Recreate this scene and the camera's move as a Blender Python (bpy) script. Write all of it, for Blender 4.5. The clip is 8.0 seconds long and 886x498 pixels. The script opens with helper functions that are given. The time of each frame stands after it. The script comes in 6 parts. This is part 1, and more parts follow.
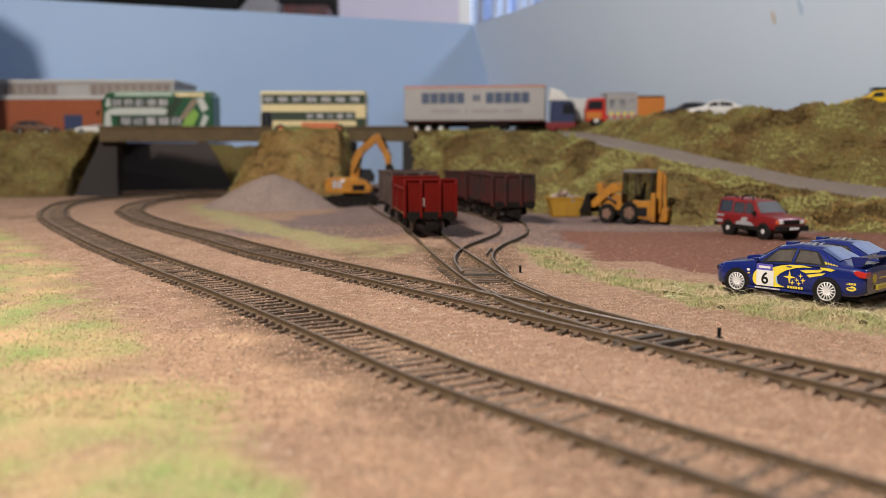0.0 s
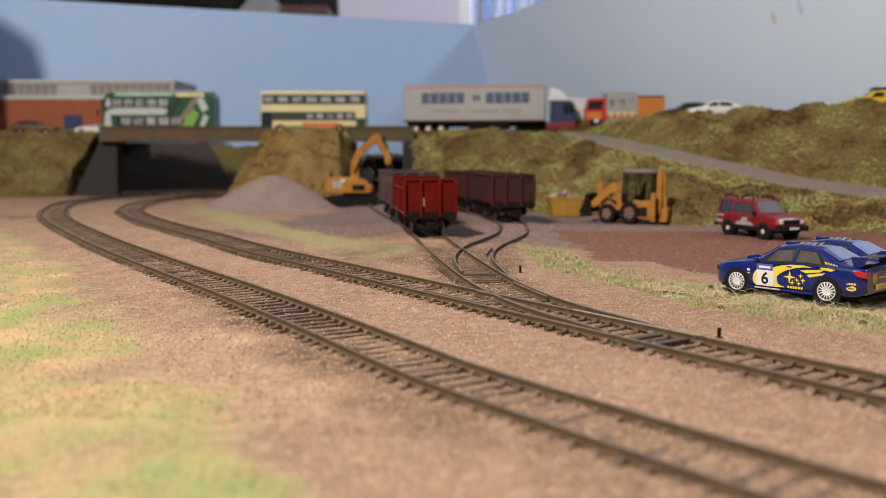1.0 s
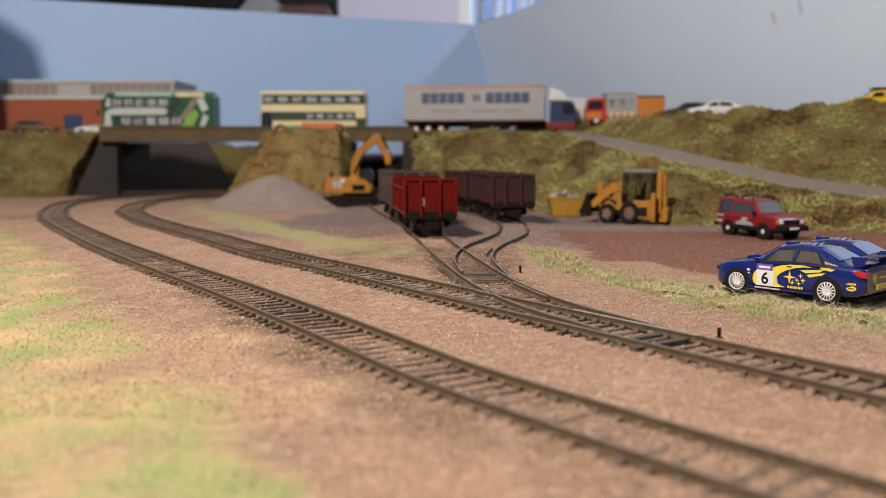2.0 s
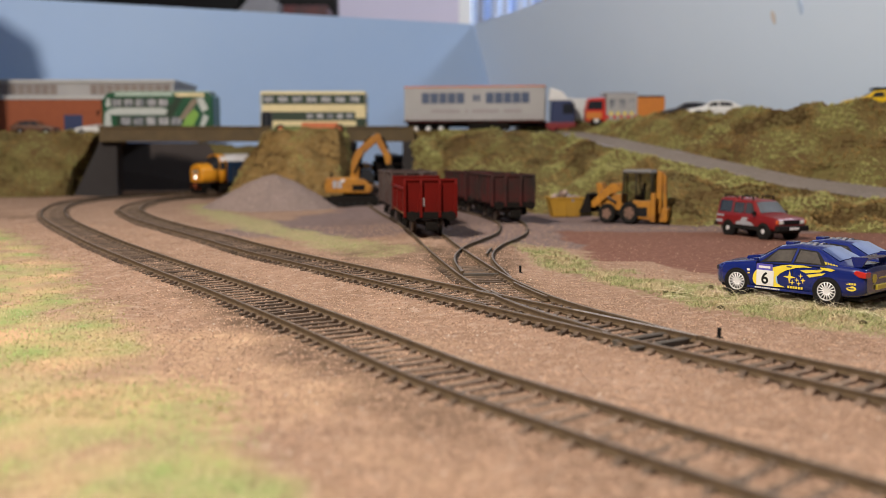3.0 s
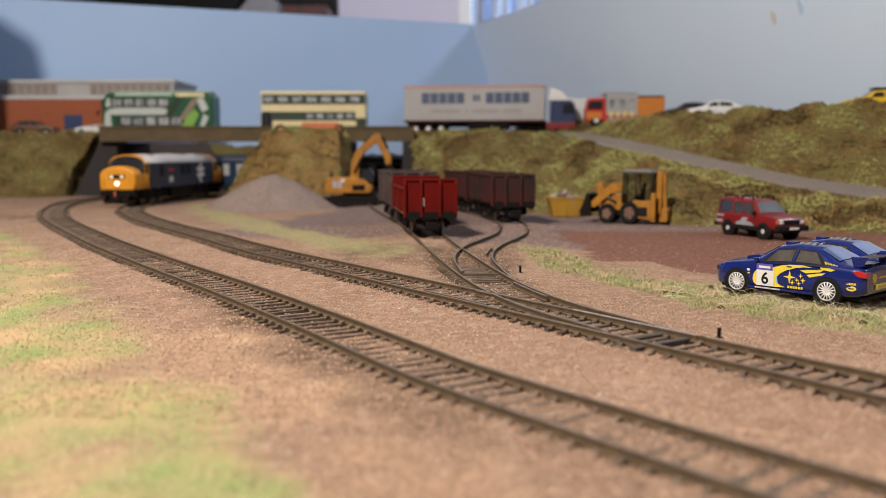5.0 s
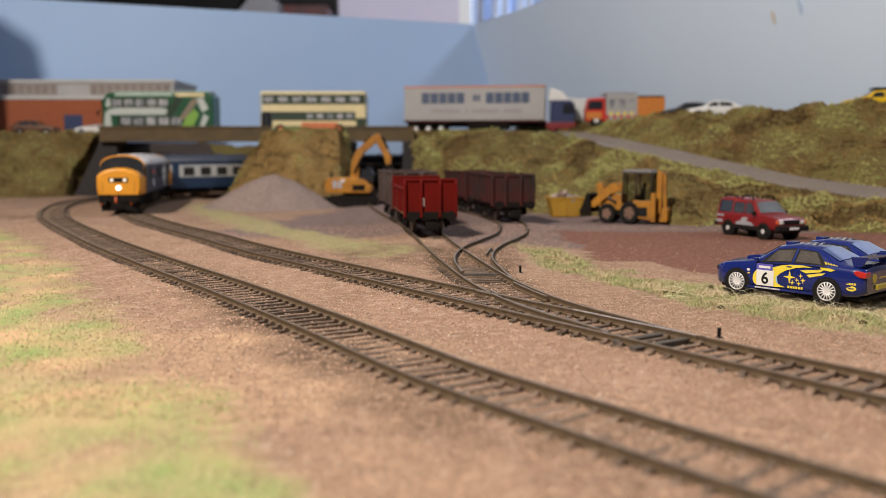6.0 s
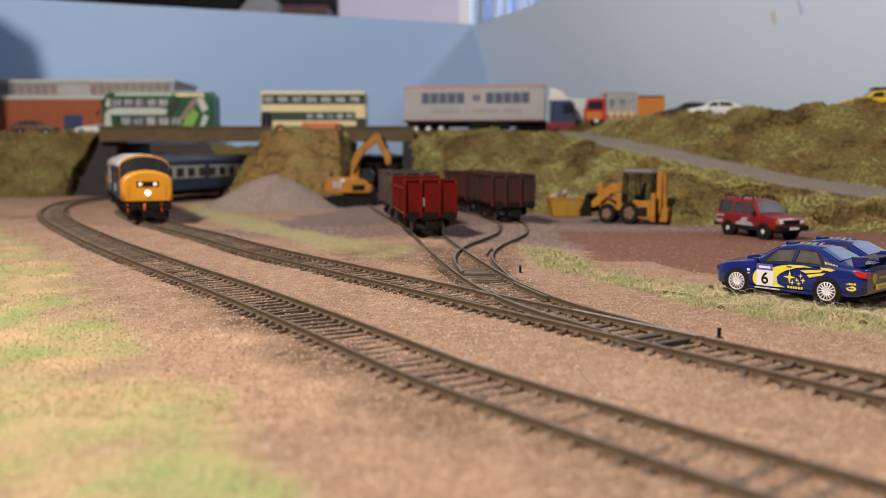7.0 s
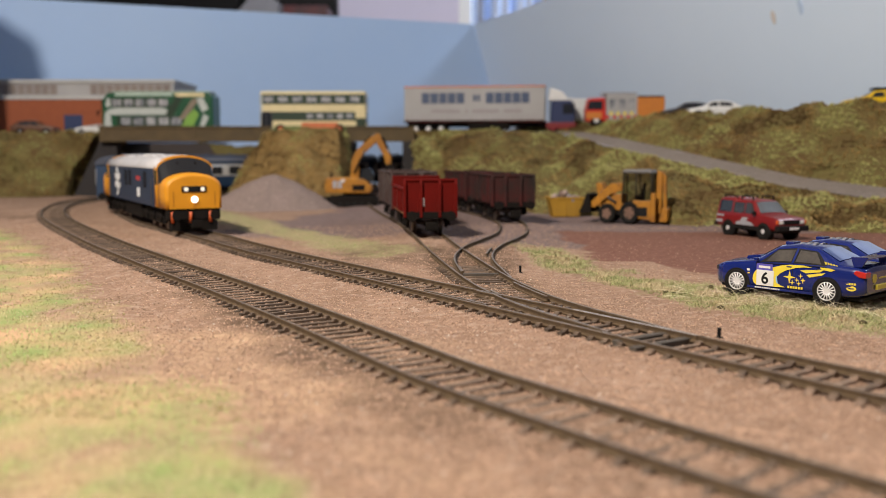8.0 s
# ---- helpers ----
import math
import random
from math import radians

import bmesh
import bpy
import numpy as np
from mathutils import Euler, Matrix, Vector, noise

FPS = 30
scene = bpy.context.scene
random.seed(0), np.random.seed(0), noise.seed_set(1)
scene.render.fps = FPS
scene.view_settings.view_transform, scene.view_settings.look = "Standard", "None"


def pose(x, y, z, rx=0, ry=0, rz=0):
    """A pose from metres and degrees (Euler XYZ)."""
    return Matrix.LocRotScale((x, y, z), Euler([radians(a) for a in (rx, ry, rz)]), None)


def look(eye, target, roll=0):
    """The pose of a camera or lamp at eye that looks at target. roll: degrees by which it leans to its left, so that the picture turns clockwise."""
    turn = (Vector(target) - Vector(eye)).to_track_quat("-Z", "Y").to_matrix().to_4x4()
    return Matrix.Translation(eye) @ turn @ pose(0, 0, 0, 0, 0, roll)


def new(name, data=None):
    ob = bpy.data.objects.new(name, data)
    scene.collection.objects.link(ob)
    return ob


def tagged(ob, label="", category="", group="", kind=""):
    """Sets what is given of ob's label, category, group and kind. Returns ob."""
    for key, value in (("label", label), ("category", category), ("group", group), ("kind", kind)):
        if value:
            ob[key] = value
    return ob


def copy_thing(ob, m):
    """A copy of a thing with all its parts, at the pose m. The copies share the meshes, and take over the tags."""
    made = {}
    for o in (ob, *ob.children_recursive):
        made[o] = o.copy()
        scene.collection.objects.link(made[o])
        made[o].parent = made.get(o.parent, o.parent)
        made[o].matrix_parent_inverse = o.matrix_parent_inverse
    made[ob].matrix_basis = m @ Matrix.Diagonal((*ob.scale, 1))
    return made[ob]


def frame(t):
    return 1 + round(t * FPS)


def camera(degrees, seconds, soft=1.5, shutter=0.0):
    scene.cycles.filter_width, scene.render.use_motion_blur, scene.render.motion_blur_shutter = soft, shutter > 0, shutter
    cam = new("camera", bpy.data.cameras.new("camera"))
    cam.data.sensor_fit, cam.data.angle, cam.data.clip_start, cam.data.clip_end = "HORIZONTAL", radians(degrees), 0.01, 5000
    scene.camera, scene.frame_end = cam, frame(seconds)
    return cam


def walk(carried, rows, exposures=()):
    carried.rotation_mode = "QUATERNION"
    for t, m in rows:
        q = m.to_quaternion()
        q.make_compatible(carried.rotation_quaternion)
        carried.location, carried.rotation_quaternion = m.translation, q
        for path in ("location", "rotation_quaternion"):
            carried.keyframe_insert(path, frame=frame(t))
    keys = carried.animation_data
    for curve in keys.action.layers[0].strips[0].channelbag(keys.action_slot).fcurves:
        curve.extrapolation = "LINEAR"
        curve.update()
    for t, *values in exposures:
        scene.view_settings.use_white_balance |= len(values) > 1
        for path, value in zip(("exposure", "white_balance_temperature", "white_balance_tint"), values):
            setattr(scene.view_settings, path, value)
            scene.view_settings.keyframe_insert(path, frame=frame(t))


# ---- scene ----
# The layout is written in millimetres; U turns them into metres.
U = 0.001
cam = camera(52.78, 8.0, soft=0.8)
EYE = pose(0, 0, 52.5 * U, 90 - 6.141, 0, 0)
walk(cam, [(0.0, EYE), (8.0, EYE)])
cam.data.dof.use_dof = True
cam.data.dof.focus_distance = 0.335
cam.data.dof.aperture_fstop = 14.3

# ---- light ----
world = bpy.data.worlds.new("room_air")
scene.world = world
world.use_nodes = True
world.node_tree.nodes["Background"].inputs[0].default_value = (0.75, 0.85, 1.0, 1)
world.node_tree.nodes["Background"].inputs[1].default_value = 0.25
scene.view_settings.exposure = 0.0


def area_lamp(name, eye, target, w, h, power, colour):
    d = bpy.data.lights.new(name, "AREA")
    d.shape, d.size, d.size_y, d.energy, d.color = "RECTANGLE", w * U, h * U, power, colour
    ob = new(name, d)
    ob.matrix_basis = look(Vector(eye) * U, Vector(target) * U)
    return ob


# key light set from the direction of the shadows; its source is unseen
area_lamp("key_light", (-450, -150, 820), (-60, 550, 40), 110, 110, 20, (1.0, 0.92, 0.835))
# unseen cool light from the right, added for the corner's soft shade
area_lamp("right_fill_light", (1500, 650, 1380), (-150, 1350, 120), 500, 240, 11.5, (0.72, 0.84, 1.0))
# unseen fill, added to brighten the far wall
area_lamp("far_wall_fill", (-100, 2350, 1380), (0, 3600, 450), 300, 300, 15, (0.93, 0.95, 1.0))
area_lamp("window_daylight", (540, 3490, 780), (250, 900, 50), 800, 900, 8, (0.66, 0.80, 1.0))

# ---- materials ----


def mat(name, base, rough=0.6, metal=0.0, second=None, scale=200.0, amount=0.5, bump=0.0, bump_scale=900.0, coat=0.0,
        fine=None, spec=0.5, per_object=0.0, emit=0.0, islands=0.0):
    """A plain surface: base colour mottled with a second one at two scales, and a fine relief. Scales are per metre."""
    m = bpy.data.materials.new(name)
    m.use_nodes = True
    nt = m.node_tree
    p = nt.nodes["Principled BSDF"]
    p.inputs["Roughness"].default_value = rough
    p.inputs["Metallic"].default_value = metal
    p.inputs["Specular IOR Level"].default_value = spec
    p.inputs["Coat Weight"].default_value = coat
    p.inputs["Coat Roughness"].default_value = 0.08
    p.inputs["Base Color"].default_value = (*base, 1)
    coords = nt.nodes.new("ShaderNodeTexCoord")
    col = None
    if second:
        n1 = nt.nodes.new("ShaderNodeTexNoise")
        n1.inputs["Scale"].default_value = scale
        n1.inputs["Detail"].default_value = 5
        n1.inputs["Roughness"].default_value = 0.65
        nt.links.new(coords.outputs["Object"], n1.inputs["Vector"])
        ramp = nt.nodes.new("ShaderNodeMapRange")
        ramp.inputs["From Min"].default_value = 0.5 - 0.25 / max(amount, 0.05) * 0.5
        ramp.inputs["From Max"].default_value = 0.5 + 0.25 / max(amount, 0.05) * 0.5
        nt.links.new(n1.outputs["Fac"], ramp.inputs["Value"])
        mix = nt.nodes.new("ShaderNodeMix")
        mix.data_type = "RGBA"
        mix.inputs[6].default_value = (*base, 1)
        mix.inputs[7].default_value = (*second, 1)
        nt.links.new(ramp.outputs["Result"], mix.inputs[0])
        col = mix.outputs[2]
        if fine:
            n2 = nt.nodes.new("ShaderNodeTexNoise")
            n2.inputs["Scale"].default_value = scale * 7
            n2.inputs["Detail"].default_value = 3
            nt.links.new(coords.outputs["Object"], n2.inputs["Vector"])
            r2 = nt.nodes.new("ShaderNodeMapRange")
            r2.inputs["From Min"].default_value = 0.52
            r2.inputs["From Max"].default_value = 0.68
            r2.inputs["To Max"].default_value = 0.7
            nt.links.new(n2.outputs["Fac"], r2.inputs["Value"])
            mix2 = nt.nodes.new("ShaderNodeMix")
            mix2.data_type = "RGBA"
            nt.links.new(r2.outputs["Result"], mix2.inputs[0])
            nt.links.new(col, mix2.inputs[6])
            mix2.inputs[7].default_value = (*fine, 1)
            col = mix2.outputs[2]
    if per_object or islands:
        info = nt.nodes.new("ShaderNodeObjectInfo" if per_object else "ShaderNodeNewGeometry")
        src = info.outputs["Random"] if per_object else info.outputs["Random Per Island"]
        rr = nt.nodes.new("ShaderNodeMapRange")
        rr.inputs["To Min"].default_value = 1 - (per_object or islands)
        rr.inputs["To Max"].default_value = 1 + (per_object or islands)
        nt.links.new(src, rr.inputs["Value"])
        hsv = nt.nodes.new("ShaderNodeHueSaturation")
        nt.links.new(rr.outputs["Result"], hsv.inputs["Value"])
        hsv.inputs["Color"].default_value = (*base, 1)
        if col:
            nt.links.new(col, hsv.inputs["Color"])
        col = hsv.outputs["Color"]
    if col:
        nt.links.new(col, p.inputs["Base Color"])
    if emit:
        p.inputs["Emission Color"].default_value = (*base, 1)
        p.inputs["Emission Strength"].default_value = emit
    if bump:
        n3 = nt.nodes.new("ShaderNodeTexNoise")
        n3.inputs["Scale"].default_value = bump_scale
        n3.inputs["Detail"].default_value = 4
        nt.links.new(coords.outputs["Object"], n3.inputs["Vector"])
        b = nt.nodes.new("ShaderNodeBump")
        b.inputs["Strength"].default_value = bump
        b.inputs["Distance"].default_value = 0.0011 if name == "ballast_earth" else 0.0006
        nt.links.new(n3.outputs["Fac"], b.inputs["Height"])
        nt.links.new(b.outputs["Normal"], p.inputs["Normal"])
    return m


def glass(name, tint=(0.6, 0.65, 0.7), rough=0.03):
    m = bpy.data.materials.new(name)
    m.use_nodes = True
    p = m.node_tree.nodes["Principled BSDF"]
    p.inputs["Base Color"].default_value = (*tint, 1)
    p.inputs["Transmission Weight"].default_value = 1.0
    p.inputs["Roughness"].default_value = rough
    p.inputs["IOR"].default_value = 1.3
    return m


def ground_material():
    """Ballast and earth, with turf, red yard dust and grey stone dust where the scenery has them; lamp light on the
    foreground is painted in.
    """
    m = mat("ballast_earth", (0.39, 0.25, 0.173), 0.95, second=(0.27, 0.165, 0.108), scale=38, amount=0.7, fine=(0.50, 0.36, 0.27),
            bump=1.0, bump_scale=1100, spec=0.15)
    nt = m.node_tree
    p = nt.nodes["Principled BSDF"]
    col = p.inputs["Base Color"].links[0].from_socket
    coords = nt.nodes["Texture Coordinate"]
    for layer, c1, c2, sc, lo, hi in (("grey", (0.245, 0.172, 0.155), (0.18, 0.128, 0.115), 60, 0.35, 0.65),
                                      ("yard", (0.25, 0.12, 0.085), (0.19, 0.088, 0.062), 35, 0.4, 0.6),
                                      ("near_light", (0.52, 0.345, 0.215), (0.40, 0.255, 0.16), 45, 0.3, 0.8),
                                      ("turf", (0.29, 0.345, 0.125), (0.58, 0.375, 0.215), 60, 0.33, 0.75),
                                      ("verge", (0.31, 0.30, 0.13), (0.40, 0.30, 0.175), 120, 0.3, 0.75),
                                      ("mud", (0.135, 0.085, 0.053), (0.23, 0.145, 0.098), 75, 0.3, 0.75)):
        at = nt.nodes.new("ShaderNodeAttribute")
        at.attribute_name = layer
        n = nt.nodes.new("ShaderNodeTexNoise")
        n.inputs["Scale"].default_value = sc
        n.inputs["Detail"].default_value = 6
        nt.links.new(coords.outputs["Object"], n.inputs["Vector"])
        inner = nt.nodes.new("ShaderNodeMix")
        inner.data_type = "RGBA"
        inner.inputs[6].default_value = (*c1, 1)
        inner.inputs[7].default_value = (*c2, 1)
        n2 = nt.nodes.new("ShaderNodeTexNoise")
        n2.inputs["Scale"].default_value = {"turf": 34, "verge": 420}.get(layer, 260)
        n2.inputs["Detail"].default_value = 4
        nt.links.new(coords.outputs["Object"], n2.inputs["Vector"])
        sharp = nt.nodes.new("ShaderNodeMapRange")
        sharp.inputs["From Min"].default_value = 0.36 if layer == "turf" else 0.38
        sharp.inputs["From Max"].default_value = 0.64 if layer == "turf" else 0.62
        nt.links.new(n2.outputs["Fac"], sharp.inputs["Value"])
        nt.links.new(sharp.outputs["Result"], inner.inputs[0])
        add = nt.nodes.new("ShaderNodeMath")
        add.operation = "ADD"
        nt.links.new(at.outputs["Fac"], add.inputs[0])
        nt.links.new(n.outputs["Fac"], add.inputs[1])
        edge = nt.nodes.new("ShaderNodeMapRange")
        edge.inputs["From Min"].default_value = 0.5 + lo
        edge.inputs["From Max"].default_value = 0.5 + hi
        nt.links.new(add.outputs[0], edge.inputs["Value"])
        mix = nt.nodes.new("ShaderNodeMix")
        mix.data_type = "RGBA"
        nt.links.new(edge.outputs["Result"], mix.inputs[0])
        nt.links.new(col, mix.inputs[6])
        nt.links.new(inner.outputs[2], mix.inputs[7])
        col = mix.outputs[2]
    nt.links.new(col, p.inputs["Base Color"])
    return m


M = {}
M["ground"] = ground_material()
M["grain"] = mat("ballast_grains", (0.43, 0.282, 0.195), 0.9, islands=0.42, spec=0.2)
M["rail_side"] = mat("rail_rust", (0.135, 0.09, 0.05), 0.85, second=(0.07, 0.045, 0.026), scale=300, spec=0.2)
M["rail_top"] = mat("rail_head", (0.13, 0.095, 0.07), 0.5, metal=0.4, second=(0.21, 0.165, 0.13), scale=120)
M["sleeper"] = mat("sleeper_dusty", (0.25, 0.17, 0.12), 0.9, second=(0.085, 0.058, 0.038), scale=170, amount=0.8, per_object=0.4, bump=0.5)
M["sleeper_bare"] = mat("sleeper_bare", (0.075, 0.052, 0.035), 0.9, second=(0.20, 0.135, 0.092), scale=170, amount=0.8, per_object=0.35, bump=0.5)
# darker than the clumps, so shade between them is in the base colour
M["turf_bank"] = mat("bank_turf", (0.155, 0.13, 0.047), 0.95, second=(0.11, 0.068, 0.029), scale=26, amount=0.9, fine=(0.17, 0.15, 0.055),
                     bump=1.0, bump_scale=500, spec=0.1)
M["turf_dry"] = mat("bank_turf_dry", (0.26, 0.16, 0.058), 0.95, second=(0.16, 0.10, 0.036), scale=30, amount=0.8, fine=(0.25, 0.18, 0.08),
                    bump=1.0, bump_scale=500, spec=0.1)
M["fibre"] = mat("grass_fibre", (0.44, 0.41, 0.19), 0.8, islands=0.4, spec=0.25)
M["straw"] = mat("straw_fibre", (0.56, 0.43, 0.26), 0.75, islands=0.3, spec=0.3)
M["road"] = mat("road_grey", (0.26, 0.215, 0.185), 0.9, second=(0.20, 0.165, 0.14), scale=40, fine=(0.32, 0.27, 0.24), bump=0.4)
M["gravel"] = mat("gravel_heap", (0.255, 0.185, 0.16), 0.95, second=(0.20, 0.145, 0.12), scale=60, fine=(0.33, 0.25, 0.215), bump=1.0, bump_scale=900)
M["girder"] = mat("girder_brown", (0.115, 0.078, 0.034), 0.85, second=(0.07, 0.048, 0.024), scale=60, bump=0.3)
# grey taken nearly to black for the shade under the bridge
M["abutment"] = mat("abutment_shaded", (0.034, 0.030, 0.030), 0.9, second=(0.024, 0.02, 0.019), scale=30, bump=0.3)
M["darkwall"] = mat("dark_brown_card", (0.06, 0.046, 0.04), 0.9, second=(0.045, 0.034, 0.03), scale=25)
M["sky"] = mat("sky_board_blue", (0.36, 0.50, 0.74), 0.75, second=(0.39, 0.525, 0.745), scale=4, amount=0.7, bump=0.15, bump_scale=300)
# paler than the rear board: brighter light on it put into the paint
M["sky_lit"] = mat("sky_board_lit", (0.70, 0.81, 0.95), 0.75, second=(0.67, 0.79, 0.94), scale=4, amount=0.7, bump=0.15, bump_scale=300)
M["wood"] = mat("baseboard_wood", (0.35, 0.24, 0.14), 0.7, second=(0.28, 0.18, 0.10), scale=12)
M["lilac"] = mat("lilac_paint", (0.62, 0.57, 0.68), 0.8, second=(0.58, 0.54, 0.66), scale=3)
M["white"] = mat("white_paint", (0.78, 0.76, 0.73), 0.6, second=(0.72, 0.70, 0.67), scale=5)
M["carpet"] = mat("carpet", (0.16, 0.13, 0.12), 0.95, second=(0.12, 0.10, 0.09), scale=40)
M["black"] = mat("black_plastic", (0.009, 0.008, 0.008), 0.65, second=(0.014, 0.013, 0.012), scale=80, spec=0.15)
M["stain_tan"] = mat("stain_tan", (0.66, 0.60, 0.54), 0.8, second=(0.60, 0.60, 0.62), scale=40)
M["stain_blue"] = mat("stain_blue", (0.46, 0.60, 0.80), 0.8, second=(0.52, 0.64, 0.80), scale=40)

# ---- building helpers ----


def part(name, bm, material, parent=None, label=""):
    """Links a bmesh drawn in millimetres as one mesh object, under a thing or part where one is given."""
    bmesh.ops.recalc_face_normals(bm, faces=bm.faces)
    for v in bm.verts:
        v.co *= U
    me = bpy.data.meshes.new(name)
    bm.to_mesh(me)
    bm.free()
    for m in (material if isinstance(material, (list, tuple)) else [material]):
        me.materials.append(m)
    ob = new(name, me)
    if parent:
        ob.parent = parent
    if label:
        tagged(ob, label)
    return ob


def raw(name, verts, faces, material, parent=None, smooth=False):
    """A mesh from vertices in millimetres."""
    me = bpy.data.meshes.new(name)
    me.from_pydata([(x * U, y * U, z * U) for x, y, z in verts], [], faces)
    me.materials.append(material)
    if smooth:
        for f in me.polygons:
            f.use_smooth = True
    ob = new(name, me)
    if parent:
        ob.parent = parent
    return ob


def thing(name, x, y, z, rz, label, category, group=""):
    ob = new(name)
    ob.empty_display_size = 0.01
    ob.matrix_basis = pose(x * U, y * U, z * U, 0, 0, rz)
    return tagged(ob, label, category, group)


def box(bm, x0, x1, y0, y1, z0, z1, bevel=0.0, mi=0, taper=0.0):
    """taper: how far the top is drawn in on each side in y."""
    c = [(x0, y0, z0), (x1, y0, z0), (x1, y1, z0), (x0, y1, z0),
         (x0, y0 + taper, z1), (x1, y0 + taper, z1), (x1, y1 - taper, z1), (x0, y1 - taper, z1)]
    v = [bm.verts.new(p) for p in c]
    fs = [bm.faces.new([v[i] for i in q]) for q in ((3, 2, 1, 0), (4, 5, 6, 7), (0, 1, 5, 4), (1, 2, 6, 5), (2, 3, 7, 6), (3, 0, 4, 7))]
    for f in fs:
        f.material_index = mi
    if bevel:
        es = list({e for f in fs for e in f.edges})
        r = bmesh.ops.bevel(bm, geom=es, offset=bevel, segments=2, affect="EDGES", profile=0.5)
        for f in r["faces"]:
            f.material_index = mi
    return bm


def cyl(bm, p0, p1, r0, r1=None, seg=14, mi=0):
    p0, p1 = Vector(p0), Vector(p1)
    r1 = r0 if r1 is None else r1
    d = (p1 - p0).normalized()
    a = d.orthogonal().normalized()
    b = d.cross(a)
    ring = []
    for p, r in ((p0, r0), (p1, r1)):
        ring.append([bm.verts.new(p + r * (math.cos(t) * a + math.sin(t) * b)) for t in (2 * math.pi * i / seg for i in range(seg))])
    for i in range(seg):
        j = (i + 1) % seg
        f = bm.faces.new((ring[0][i], ring[0][j], ring[1][j], ring[1][i]))
        f.material_index, f.smooth = mi, True
    for rg in (ring[0][::-1], ring[1]):
        f = bm.faces.new(rg)
        f.material_index = mi
    return bm


def prism(bm, pts, y0, y1, mi=0, bevel=0.0):
    """A side outline of (x, z) points drawn out from y0 to y1."""
    a = [bm.verts.new((x, y0, z)) for x, z in pts]
    b = [bm.verts.new((x, y1, z)) for x, z in pts]
    n = len(pts)
    fs = [bm.faces.new(a), bm.faces.new(b[::-1])]
    for i in range(n):
        fs.append(bm.faces.new((a[i], b[i], b[(i + 1) % n], a[(i + 1) % n])))
    for f in fs:
        f.material_index = mi
    if bevel:
        es = list({e for f in fs for e in f.edges})
        r = bmesh.ops.bevel(bm, geom=es, offset=bevel, segments=2, affect="EDGES", profile=0.5)
        for f in r["faces"]:
            f.material_index = mi
    return bm


def loft(bm, rings, closed=True, caps=True, mi=0, smooth=True):
    """Skins a row of rings with equal numbers of points."""
    vs = [[bm.verts.new(p) for p in r] for r in rings]
    n = len(rings[0])
    for a, b in zip(vs, vs[1:]):
        for i in range(n if closed else n - 1):
            j = (i + 1) % n
            f = bm.faces.new((a[i], a[j], b[j], b[i]))
            f.material_index, f.smooth = mi, smooth
    if caps and closed:
        for r in (vs[0][::-1], vs[-1]):
            f = bm.faces.new(r)
            f.material_index = mi
    return bm


def spline(pts, step):
    """A smooth line through the points, resampled at even steps."""
    p = [Vector(q) for q in pts]
    p = [2 * p[0] - p[1]] + p + [2 * p[-1] - p[-2]]
    fine = []
    for a, b, c, d in zip(p, p[1:], p[2:], p[3:]):
        for k in range(24):
            t = k / 24
            fine.append(0.5 * (2 * b + (c - a) * t + (2 * a - 5 * b + 4 * c - d) * t * t + (3 * b - a - 3 * c + d) * t ** 3))
    fine.append(p[-2])
    for _ in range(30):
        fine = [fine[0]] + [(a + 2 * b + c) / 4 for a, b, c in zip(fine, fine[1:], fine[2:])] + [fine[-1]]
    run = [0.0]
    for a, b in zip(fine, fine[1:]):
        run.append(run[-1] + (b - a).length)
    n = max(2, int(run[-1] / step))
    out, k = [], 0
    for i in range(n + 1):
        s = run[-1] * i / n
        while k < len(run) - 2 and run[k + 1] < s:
            k += 1
        out.append(fine[k].lerp(fine[k + 1], (s - run[k]) / max(run[k + 1] - run[k], 1e-6)))
    return out


def field(line):
    """The distance from a plan line, worked out once on a grid of 4 mm."""
    xs, ys = np.meshgrid(np.arange(-764, 1004, 4.0), np.arange(56, 1300, 4.0))
    best = np.full(xs.shape, 1e9)
    for (ax, ay), (bx, by) in zip(line, line[1:]):
        dx, dy = bx - ax, by - ay
        t = np.clip(((xs - ax) * dx + (ys - ay) * dy) / (dx * dx + dy * dy), 0, 1)
        best = np.minimum(best, np.hypot(ax + t * dx - xs, ay + t * dy - ys))

    def at(x, y):
        u, v = min(max((x + 764) / 4, 0), best.shape[1] - 2), min(max((y - 56) / 4, 0), best.shape[0] - 2)
        i, j = int(u), int(v)
        f, g = u - i, v - j
        return float((best[j, i] * (1 - f) + best[j, i + 1] * f) * (1 - g) + (best[j + 1, i] * (1 - f) + best[j + 1, i + 1] * f) * g)
    return at


def ridge(x, y, z, size, amp):
    return amp * noise.noise(Vector((x / size, y / size, z / size)))


# ---- plan of the tracks ----
MAIN_NEAR = [(150, 20), (100, 75), (50.5, 132.5), (29, 159.5), (5.5, 190), (-7.5, 210), (-31.3, 250), (-56.2, 290), (-81.8, 330), (-111.9, 375), (-144.5, 425), (-176.5, 475),
             (-209.9, 530), (-251, 600), (-290, 669.5), (-322, 736), (-349, 804), (-369, 870), (-378, 930), (-372, 1000), (-350, 1070), (-310, 1140),
             (-250, 1200), (-170, 1245), (-80, 1275), (40, 1300), (300, 1330), (900, 1360)]
